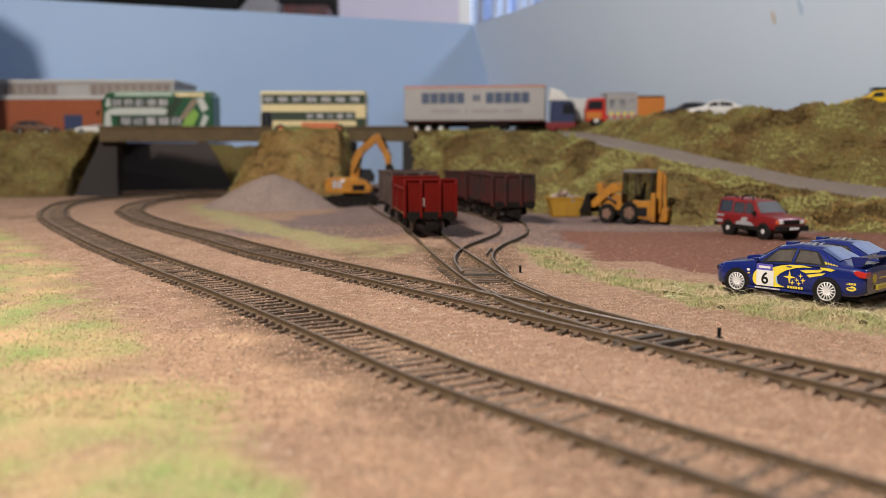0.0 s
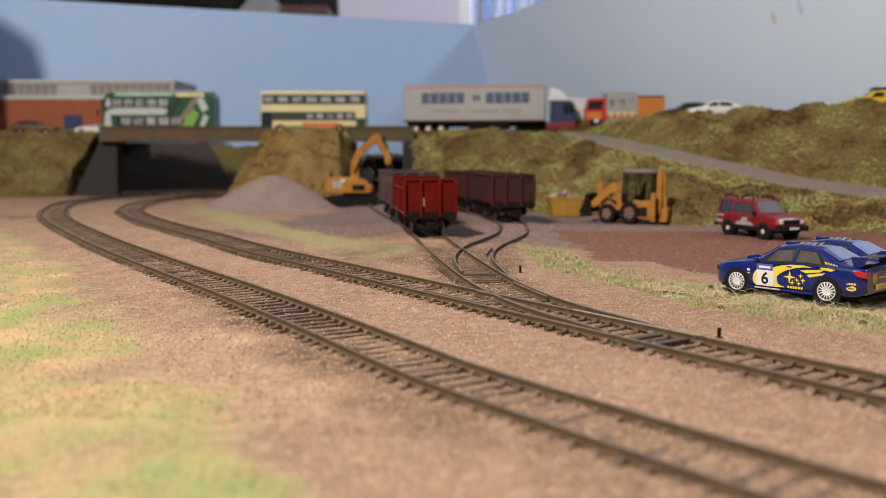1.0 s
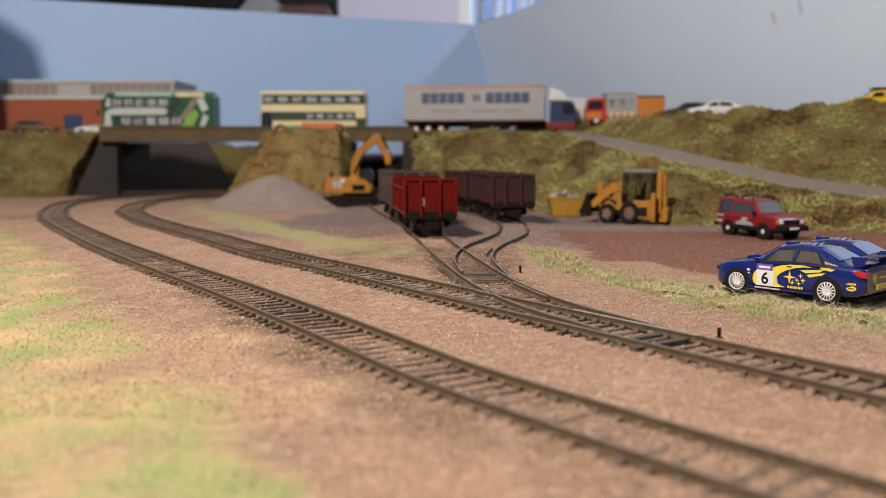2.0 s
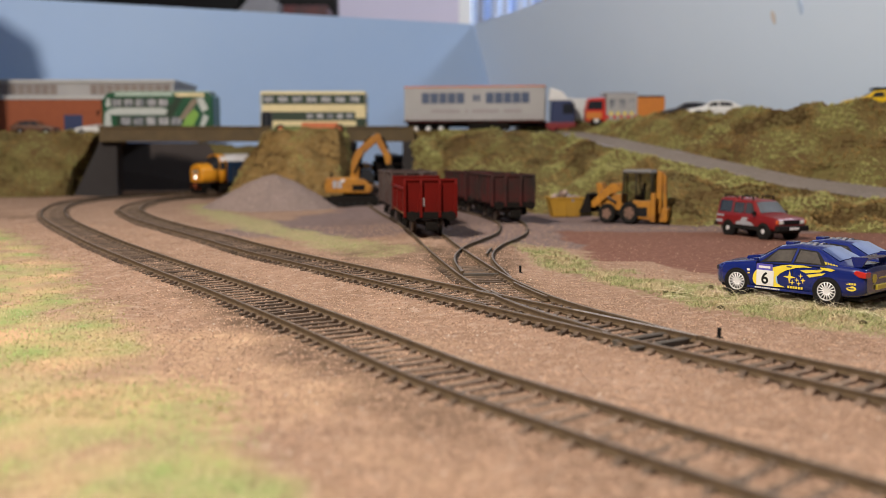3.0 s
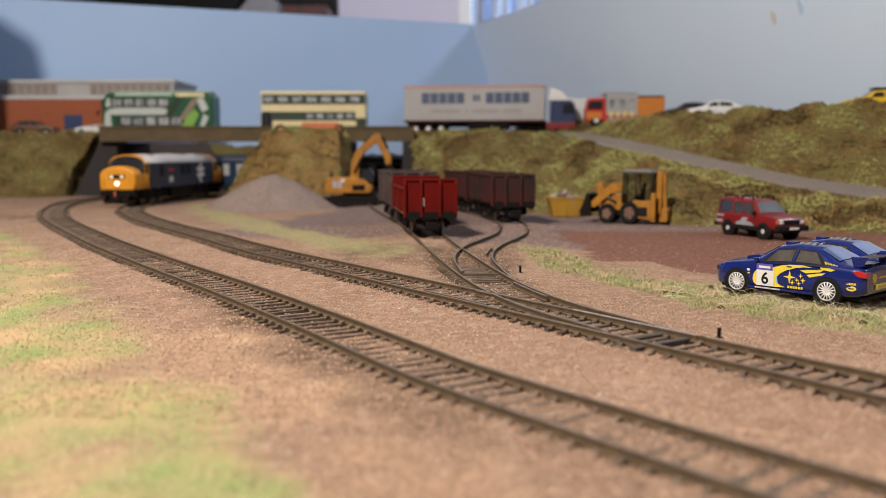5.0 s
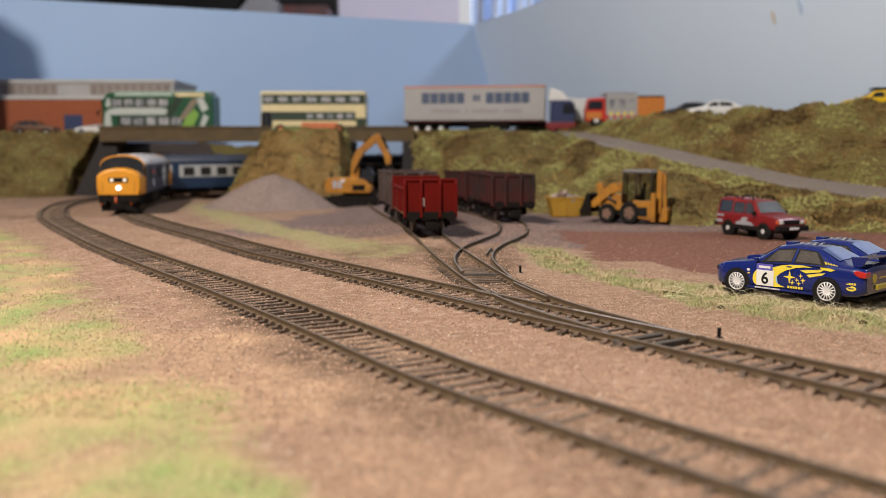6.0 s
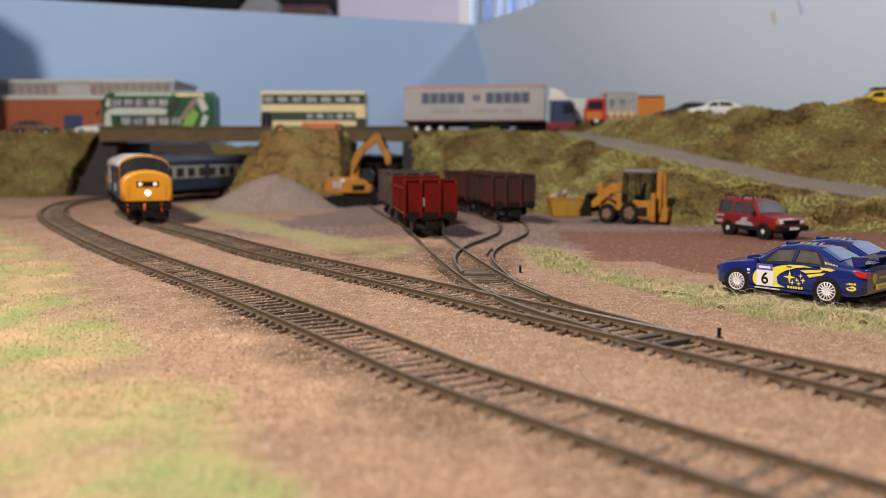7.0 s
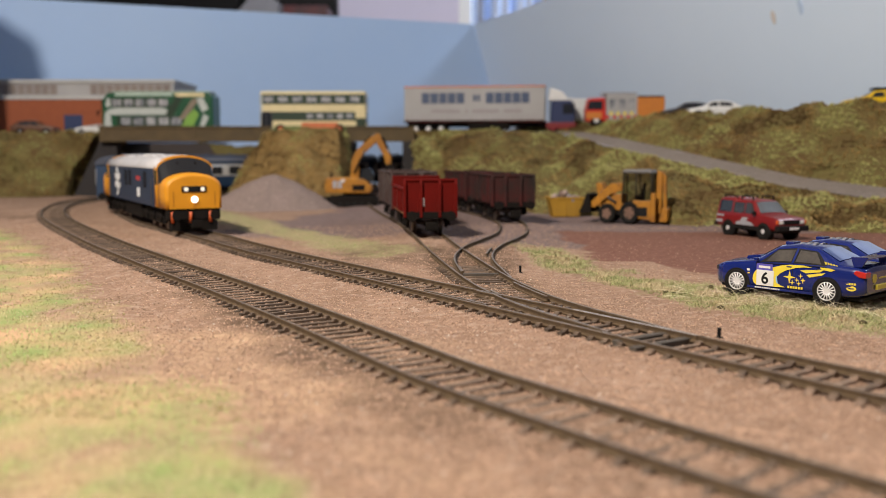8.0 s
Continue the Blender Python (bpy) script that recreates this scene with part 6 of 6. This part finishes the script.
def fire_engine(x, y, z, rz):
    t = thing("fire_engine", x, y, z, rz, "red and orange fire engine with a ladder on its roof", "fire engine")
    W = 14
    bm = bmesh.new()
    prism(bm, [(22, 5), (46, 5), (47, 18), (44, 32), (24, 33)], -W, W, bevel=1.4)
    cab = part("cab", bm, M["fire_red"], t)
    bm = bmesh.new()
    box(bm, -14, 22.4, -W, W, 6, 36, 1)
    mid = part("crew_body", bm, M["silver_side"], t)
    bm = bmesh.new()
    box(bm, -46, -13.6, -W, W, 6, 33, 1)
    part("locker_body", bm, M["fire_orange"], t)
    bm = bmesh.new()
    box(bm, -45, -12, -W + 1, W - 1, 32.5, 35, 0.5)
    part("hose_bed", bm, M["under"], t)
    for s in (-1, 1):
        for k in range(3):
            bm = bmesh.new()
            box(bm, -11 + k * 11, -3 + k * 11, min(s * (W - 1), s * (W + 0.3)), max(s * (W - 1), s * (W + 0.3)), 20, 31, 0.2)
            part("window", bm, M["bus_window"], mid)
        for k in range(9):
            bm = bmesh.new()
            box(bm, -13 + k * 4, -9.4 + k * 4, min(s * (W - 1), s * (W + 0.3)), max(s * (W - 1), s * (W + 0.3)), 12 if k % 2 else 8, 16 if k % 2 else 12)
            part("check", bm, M["rally_yellow"] if k % 2 else M["fire_red"], mid)
        bm = bmesh.new()
        prism(bm, [(27, 19), (45.5, 19), (43, 29), (27, 29)], min(s * (W - 1), s * (W + 0.3)), max(s * (W - 1), s * (W + 0.3)))
        part("cab_window", bm, M["pane"], cab)
        bm = bmesh.new()
        box(bm, 28, 46, min(s * (W - 1), s * (W + 0.35)), max(s * (W - 1), s * (W + 0.35)), 8, 16, 0.2)
        part("yellow_panel", bm, M["fire_orange"], cab)
    bm = bmesh.new()
    for y in (-4, 4):
        box(bm, -14, 28, y - 0.8, y + 0.8, 37, 39.6)
    for k in range(9):
        box(bm, -12 + k * 4.6, -10.6 + k * 4.6, -4, 4, 37.4, 39.2)
    for x0 in (-12, 2, 16):
        box(bm, x0, x0 + 9, -11, -5.5, 35.5, 38.4, 0.5)
    for xx in (-10, 18):
        box(bm, xx - 1, xx + 1, -5, 5, 32, 37.2)
    part("ladder", bm, M["silver_grey"], t)
    for xx in (34, -28):
        for yy in (-14.2, 14.2):
            wheel(t, xx, yy, 6.2, 4, 1.0, "chrome", 0, 0.5)


heritage_bus(-158, 1112, 75.6, 180)
modern_bus(-347, 1112, 75.6, 177)
lorry(63, 1126, 75.8, -8)
fire_engine(217, 1082, 84.8, 176)
plain_car("white_hatchback", 281, 938, 88, 172, "car_white", "white hatchback car parked behind the grassy crest")
plain_car("dark_saloon", 262, 968, 88, 175, "car_dark", "dark saloon car parked behind the grassy crest")
plain_car("yellow_car", 368, 768, 87, 172, "car_yellow", "yellow car with a black roof box behind the crest", rack=True)
plain_car("bronze_car", -520, 1150, 75.4, 4, "car_brown", "bronze car in front of the brick building, paint darkened for shade")
plain_car("white_sports_car", -442, 1145, 75.4, 180, "car_white", "low white sports car at the bridge end", k=1000 / 88, high=1.12)


def van(x, y, z, rz):
    t = thing("white_van", x, y, z, rz, "plain white panel van behind the lorry cab", "van")
    bm = bmesh.new()
    prism(bm, [(-34, 4), (36, 4), (37, 16), (30, 22), (22, 38), (-34, 40)], -13, 13, bevel=1.6)
    b = part("body", bm, M["car_white"], t)
    for s in (-1, 1):
        bm = bmesh.new()
        prism(bm, [(12, 24), (28, 23), (21, 35), (12, 35)], min(s * 12.5, s * 13.2), max(s * 12.5, s * 13.2))
        part("side_window", bm, M["pane"], b)
    for xx in (24, -22):
        for yy in (-13, 13):
            wheel(t, xx, yy, 4.6, 3, 1.0, "chrome")


van(172, 1150, 82, 10)


def brick_building():
    t = thing("brick_building", -500, 1190, 75.4, 0, "long orange brick works with a grey glazed upper storey", "building")
    bm = bmesh.new()
    box(bm, -150, 84, 0, 130, 0, 47)
    wall = part("wall", bm, M["brick"], t)
    bm = bmesh.new()
    box(bm, -151, 85, -1.2, 131, 47, 52, 0.4)
    part("parapet", bm, M["coach_grey"], t, "white parapet, greyed for shade")
    bm = bmesh.new()
    box(bm, -150, 140, 20, 126, 52, 70)
    up = part("upper_storey", bm, M["silver_side"], t)
    bm = bmesh.new()
    box(bm, -152, 142, 18, 128, 70, 74.5, 0.5)
    part("roof", bm, M["coach_grey"], t)
    for k in range(26):
        if k in (12, 13, 14, 15):
            continue
        bm = bmesh.new()
        x = -144 + k * 10.8
        box(bm, x, x + 9, 19.2, 20.4, 55, 68, 0.1)
        part("window", bm, M["brown_pane"], up)
    bm = bmesh.new()
    box(bm, 0, 24, -0.8, 0.4, 0, 27, 0.2)
    door = part("roller_door", bm, M["door_blue"], wall, "dark blue roller door")
    for k in range(8):
        bm = bmesh.new()
        box(bm, 0.5, 23.5, -1.3, -0.7, 1 + k * 3.2, 3.2 + k * 3.2, 0.1)
        part("slat", bm, M["door_blue"], door)


# brick colour lowered a little because the building lies in shadow
M["brick"] = mat("orange_brick", (0.31, 0.082, 0.03), 0.85, second=(0.24, 0.062, 0.025), scale=90, fine=(0.36, 0.12, 0.05), bump=0.3)
M["brown_pane"] = mat("brown_windows", (0.20, 0.16, 0.14), 0.3, second=(0.28, 0.23, 0.2), scale=40)
M["door_blue"] = paint("roller_door_blue", (0.03, 0.045, 0.12), 0.5, 0)
brick_building()

# ---- pointwork: blades, tie bar and small fittings ----


def pointwork():
    far = spline(MAIN_FAR, 6)
    t = tagged(new("point_blade_set"), "bare steel blades of the turnout", "turnout", kind="structure")
    side_a, side_b = spline(SIDING_A, 6), spline(SIDING_B, 6)
    for name, line, off, y0, y1, lift, top in (("blade", far, -G2 + 0.35, 233, 279, 0.12, "blade"), ("blade", side_a, G2 - 0.35, 247, 300, 0.1, "rail_top"),
                                               ("check_rail", side_a, -G2 + 2.0, 298, 340, 0, "rail_top"), ("check_rail", far, G2 - 2.0, 283, 318, 0, "rail_top"),
                                               ("blade", side_b, G2 - 0.4, 362, 384, 0.1, "rail_top"), ("check_rail", side_b, -G2 + 3.0, 430, 462, 0, "rail_top"),
                                               ("wing_rail", side_a, G2 - 1.5, 300, 318, 0.05, "rail_top"), ("wing_rail", far, -G2 + 1.5, 300, 318, 0.05, "rail_top")):
        pts = [p for p in side_of(line, off) if y0 < p[1] < y1]
        bm = bmesh.new()
        rail_mesh(bm, pts, 0, 1, lift)
        part(name, bm, [M["rail_side"], M[top]], t)
    for x, y, rz, w in ((58.5, 232, 125, 24), (54, 239, 125, 20), (15.9, 366, 95, 16)):
        bm = bmesh.new()
        box(bm, -1.3, 1.3, -w / 2, w / 2, 1.2, 3.0, 0.2)
        b = part("tie_bar", bm, M["sleeper_dark"], t)
        b.matrix_basis = pose(x * U, y * U, 0, 0, 0, rz)
    for x, y, h in ((78.1, 248.5, 3.4), (33.6, 385, 3.8), (44.2, 231, 2.2)):
        p = thing("ground_post", x, y, 0, 20, "small black post standing in the ballast beside the turnout", "post", "posts beside the turnout")
        bm = bmesh.new()
        box(bm, -0.9, 0.9, -0.8, 0.8, 0, 0.8, 0.15)
        part("base", bm, M["black"], p)
        bm = bmesh.new()
        box(bm, -0.42, 0.42, -0.42, 0.42, 0.6, h, 0.1)
        part("stem", bm, M["black"], p)


M["blade"] = mat("blade_steel", (0.50, 0.46, 0.44), 0.4, metal=0.5, second=(0.30, 0.26, 0.23), scale=150)
M["sleeper_dark"] = mat("tie_bar_dark", (0.05, 0.04, 0.032), 0.8, second=(0.09, 0.07, 0.05), scale=200)
pointwork()

# ---- loose ballast, turf and straw ----
rng = random.Random(11)


def heap_up(name, m, spots, label, category, shape="stone"):
    """Many small pieces in one object: spots are (x, y, z, size)."""
    verts, faces = [], []
    for x, y, z, s in spots:
        n = len(verts)
        if shape == "stone":
            j = [s * rng.uniform(0.6, 1.2) for _ in range(6)]
            a = rng.uniform(0, 6.3)
            c, sn = math.cos(a), math.sin(a)
            verts += [(x + j[0] * c, y + j[0] * sn, z), (x - j[1] * sn, y + j[1] * c, z), (x - j[2] * c, y - j[2] * sn, z), (x + j[3] * sn, y - j[3] * c, z),
                      (x, y, z + j[4] * 0.8), (x, y, z - j[5] * 0.6)]
            faces += [(n, n + 1, n + 4), (n + 1, n + 2, n + 4), (n + 2, n + 3, n + 4), (n + 3, n, n + 4), (n + 1, n, n + 5), (n + 2, n + 1, n + 5), (n + 3, n + 2, n + 5), (n, n + 3, n + 5)]
        else:
            a, lean = rng.uniform(0, 6.3), rng.uniform(0.75, 1.0) * s
            w = 0.09 + 0.02 * s
            dx, dy = math.cos(a), math.sin(a)
            tip = (x + dx * lean, y + dy * lean, z + math.sqrt(max(s * s - lean * lean, 0.05 * s * s)))
            verts += [(x - dy * w, y + dx * w, z - 0.3), (x + dy * w, y - dx * w, z - 0.3), tip]
            faces.append((n, n + 1, n + 2))
    return tagged(raw(name, verts, faces, m), label, category, kind="stuff")


def ground_z(x, y):
    t, yd, g, md, vg, nl = layers(x, y)
    z = ridge(x, y, 0, 60, 0.8) + ridge(x, y, 1, 7, 0.45) * (1 - 0.8 * yd) + max(t, vg) * (0.9 + ridge(x, y, 7, 14, 1.2))
    return z + bed(x, y), max(t, vg), yd


def scatter():
    stones, tufts, pale, green = [], [], [], []
    while len(stones) < 85000:
        y = 85 + 560 * rng.random() ** 1.7
        x = rng.uniform(-0.52, 0.52) * (y + 30)
        z, t, yd = ground_z(x, y)
        if yd > 0.3 and rng.random() < 0.9:
            continue
        if t > 0.22 and rng.random() < 0.93:
            continue
        stones.append((x, y, z + 0.16, rng.uniform(0.16, 0.38) * (1.7 if rng.random() < 0.04 else 1)))
    heap_up("ballast_grains", M["grain"], stones, "loose tan ballast grains scattered over the ground", "ballast")
    # pale specks and glints among the ballast, both made as pale grains
    glints = [(x + rng.uniform(-2, 2), y + rng.uniform(-2, 2), z + 0.15, rng.uniform(0.15, 0.4)) for x, y, z, q in stones[::110] if layers(x, y)[1] < 0.1]
    heap_up("pale_grit", M["grit"], glints, "pale bright grit among the ballast", "grit")
    n = 0
    verge_olive, verge_straw = [], []
    while n < 150000:
        y = 90 + 800 * rng.random() ** 1.5
        x = rng.uniform(-0.54, 0.52) * (y + 30)
        n += 1
        z, t, yd = ground_z(x, y)
        if t < 0.15 + 0.3 * rng.random():
            continue
        patch = noise.noise(Vector((x / 34, y / 34, 20))) + 0.4 * noise.noise(Vector((x / 7, y / 7, 2)))
        if left_of(x, y) < -30:
            (verge_olive if patch > -0.12 else verge_straw).append((x, y, z, rng.uniform(0.8, 2.4)))
            continue
        (green if patch > 0.1 else pale if patch < -0.15 or rng.random() < 0.4 else tufts).append((x, y, z, rng.uniform(0.7, 1.9)))
    for _ in range(34000):
        k = rng.random()
        i = min(int(k * 5), 4)
        a, b = RIGHT_TURF[i], RIGHT_TURF[i + 1]
        x, y = a[0] + (b[0] - a[0]) * (k * 5 - i) + rng.gauss(0, 12), a[1] + (b[1] - a[1]) * (k * 5 - i) + rng.gauss(-4, 15)
        z, t, yd = ground_z(x, y)
        if t > 0.3 + 0.25 * rng.random():
            (verge_olive if noise.noise(Vector((x / 13, y / 13, 31))) > -0.05 else verge_straw).append((x, y, z, rng.uniform(0.8, 3.0)))
    heap_up("verge_grass_olive", M["verge_fibre"], verge_olive, "short olive green static grass fibres on the verges", "grass", "blade")
    heap_up("verge_grass_straw", M["bank_straw"], verge_straw, "short dry straw fibres on the verges", "grass", "blade")
    flock = []
    while len(flock) < 6000:
        y = 170 + 480 * rng.random() ** 1.2
        x = rng.uniform(-0.54, 0.1) * (y + 30)
        z, t, yd = ground_z(x, y)
        if t > 0.25 and left_of(x, y) > -20 and noise.noise(Vector((x / 22, y / 22, 44))) > -0.15:
            flock.append((x, y, z + 0.2, rng.uniform(0.12, 0.3)))
    heap_up("turf_flock", M["flock"], flock, "dark olive and brown turf flock between the grass fibres", "turf")
    heap_up("grass_olive", M["fibre"], tufts, "short olive static grass fibres", "grass", "blade")
    heap_up("grass_straw", M["straw"], pale, "short straw coloured static grass fibres", "grass", "blade")
    heap_up("grass_green", M["fibre_green"], green, "short fresh green static grass fibres", "grass", "blade")


M["flock"] = mat("turf_flock", (0.30, 0.27, 0.11), 0.95, islands=0.6, spec=0.1)
M["strand"] = mat("pale_straw", (0.72, 0.61, 0.42), 0.7, islands=0.25, spec=0.3)
M["grit"] = mat("pale_grit", (0.62, 0.52, 0.42), 0.45, islands=0.2)
M["verge_fibre"] = mat("verge_fibre", (0.34, 0.345, 0.15), 0.85, islands=0.45, spec=0.2)
M["bank_straw"] = mat("bank_straw", (0.50, 0.395, 0.23), 0.85, islands=0.4, spec=0.2)
M["fibre_green"] = mat("grass_fibre_green", (0.35, 0.46, 0.15), 0.8, islands=0.35, spec=0.25)
scatter()


def straw_strands():
    """Long dry strands lying about the parked rally cars."""
    verts, faces = [], []
    for _ in range(420):
        s = rng.random()
        x, y = 92 + 54 * s + rng.uniform(-14, 12), 332 - 48 * s + rng.uniform(-18, 8)
        z = ground_z(x, y)[0]
        a, L = rng.uniform(0, 6.3), rng.uniform(3, 11)
        up, bend = rng.uniform(0.05, 0.8), rng.uniform(-1.2, 1.2)
        w = rng.uniform(0.03, 0.055)
        pts = []
        for k in range(6):
            q = k / 5
            b = a + bend * q
            pts.append((x + L * q * math.cos(b), y + L * q * math.sin(b), z + 0.3 + L * 0.5 * up * math.sin(q * 2.4)))
        n = len(verts)
        for px, py, pz in pts:
            verts += [(px - w * math.sin(a), py + w * math.cos(a), pz - 0.4 * w), (px + w * math.sin(a), py - w * math.cos(a), pz + 0.4 * w)]
        faces += [(n + 2 * k, n + 2 * k + 2, n + 2 * k + 3, n + 2 * k + 1) for k in range(5)]
    tagged(raw("straw", verts, faces, M["strand"]), "long dry straw strands on the grass verge", "straw", kind="stuff")


straw_strands()


def verge_litter():
    for i in range(16):
        x, y = (128 + 60 * rng.random(), 292 - 55 * rng.random()) if i < 11 else (rng.uniform(60, 110), rng.uniform(290, 350))
        bm = bmesh.new()
        bmesh.ops.create_icosphere(bm, subdivisions=1, radius=rng.uniform(0.7, 1.5))
        for v in bm.verts:
            v.co = Vector((v.co.x * rng.uniform(0.6, 1.7), v.co.y * rng.uniform(0.6, 1.6), v.co.z * rng.uniform(0.3, 0.9)))
        ob = part("turf_crumb", bm, M["crumb"])
        ob.matrix_basis = pose(x * U, y * U, (ground_z(x, y)[0] + 0.4) * U, 0, 0, rng.uniform(0, 360))
        tagged(ob, "dark brown crumb of turf lying on the verge", "turf crumb", "crumbs on the verge")


M["crumb"] = mat("dark_crumb", (0.06, 0.045, 0.022), 0.95, second=(0.10, 0.08, 0.03), scale=600)
verge_litter()


def bank_clumps():
    """Foam turf clumps all over the banks, in three shades."""
    shades = {"green": [], "brown": [], "pale": [], "ochre": []}
    for name, count in (("bank_lower", 22000), ("bank_upper", 20000), ("bank_left", 8000), ("bank_mound", 8000)):
        me = bpy.data.objects[name].data
        co = np.empty(len(me.vertices) * 3)
        me.vertices.foreach_get("co", co)
        co = co.reshape(-1, 3) / U
        for _ in range(count):
            b2 = rng.random()
            q = rng.randrange(len(co) - 160)
            p = co[q] * (1 - b2) + co[q + (1 if (q + 1) % 151 else 0)] * b2 if rng.random() < 0.5 else co[q] * (1 - b2) + co[q + 151] * b2
            x, y, z = p[0] + rng.uniform(-1, 1), p[1] + rng.uniform(-1, 1), p[2] + rng.uniform(-0.3, 0.8)
            f = 1.3 * noise.noise(Vector((x / 36, y / 36, z / 24))) + 0.3 * noise.noise(Vector((x / 12, y / 12, z / 12))) + rng.uniform(-0.1, 0.1)
            if name == "bank_mound":
                f -= 0.2
            k = "green" if f > 0.12 else "pale" if f > -0.06 else "ochre" if f > -0.34 else "brown"
            shades[k].append((x, y, z, rng.uniform(0.6, 1.5)))
    hairs = {"fibre": [], "straw": []}
    for k in ("green", "pale", "ochre"):
        for x, y, z, s in shades[k]:
            if rng.random() < 0.55:
                hairs["fibre" if rng.random() < 0.6 else "straw"].append((x + rng.uniform(-1, 1), y + rng.uniform(-1, 1), z + 0.4, rng.uniform(1.5, 4.0)))
    heap_up("bank_grass_olive", M["bank_fibre"], hairs["fibre"], "olive grass fibres on the banks", "grass", "blade")
    heap_up("bank_grass_straw", M["bank_straw"], hairs["straw"], "dry straw coloured grass fibres on the banks", "grass", "blade")
    for k, label in (("green", "lime green foam turf clumps on the banks"), ("brown", "dark brown foam turf clumps on the banks"), ("pale", "olive foam turf clumps on the banks"),
                     ("ochre", "ochre yellow foam turf clumps on the banks")):
        heap_up("bank_turf_" + k, M["clump_" + k], shades[k], label, "turf")


M["bank_fibre"] = mat("bank_fibre", (0.34, 0.33, 0.11), 0.85, islands=0.4, spec=0.2)
M["clump_green"] = mat("clump_green", (0.44, 0.43, 0.165), 0.95, second=(0.30, 0.285, 0.10), scale=80, islands=0.2, spec=0.1)
M["clump_brown"] = mat("clump_brown", (0.115, 0.07, 0.028), 0.95, second=(0.07, 0.046, 0.018), scale=80, islands=0.4, spec=0.1)
M["clump_pale"] = mat("clump_pale", (0.38, 0.295, 0.12), 0.95, second=(0.25, 0.19, 0.072), scale=80, islands=0.2, spec=0.1)
M["clump_ochre"] = mat("clump_ochre", (0.33, 0.21, 0.078), 0.95, second=(0.21, 0.135, 0.047), scale=80, islands=0.2, spec=0.1)
bank_clumps()

# ---- what moves ----


def along(line):
    run = [0.0]
    for a, b in zip(line, line[1:]):
        run.append(run[-1] + (b - a).length)

    def at(s):
        k = 0
        lo, hi = 0, len(run) - 2
        while lo < hi:
            k = (lo + hi + 1) // 2
            if run[k] <= s:
                lo = k
            else:
                hi = k - 1
        f = (s - run[lo]) / (run[lo + 1] - run[lo])
        return line[lo].lerp(line[lo + 1], f)
    return at, run[-1]


def rail_pose(at, s, half):
    """A vehicle on its two bogies, s being its middle; its front looks towards smaller s."""
    a, b = at(s - half), at(s + half)
    d = a - b
    m = (a + b) / 2
    return pose(m.x * U, m.y * U, RAIL * U, 0, 0, math.degrees(math.atan2(d.y, d.x)))


def motions():
    at, total = along(LINE_FAR)
    times = [i * 0.2 for i in range(41)]

    def nose(t):
        """Place of the locomotive's front along the track, in millimetres."""
        return NOSE0 - SPEED * t

    for ob, back, half in TRAIN:
        walk(ob, [(t, rail_pose(at, nose(t) + back, half)) for t in times])


motions()
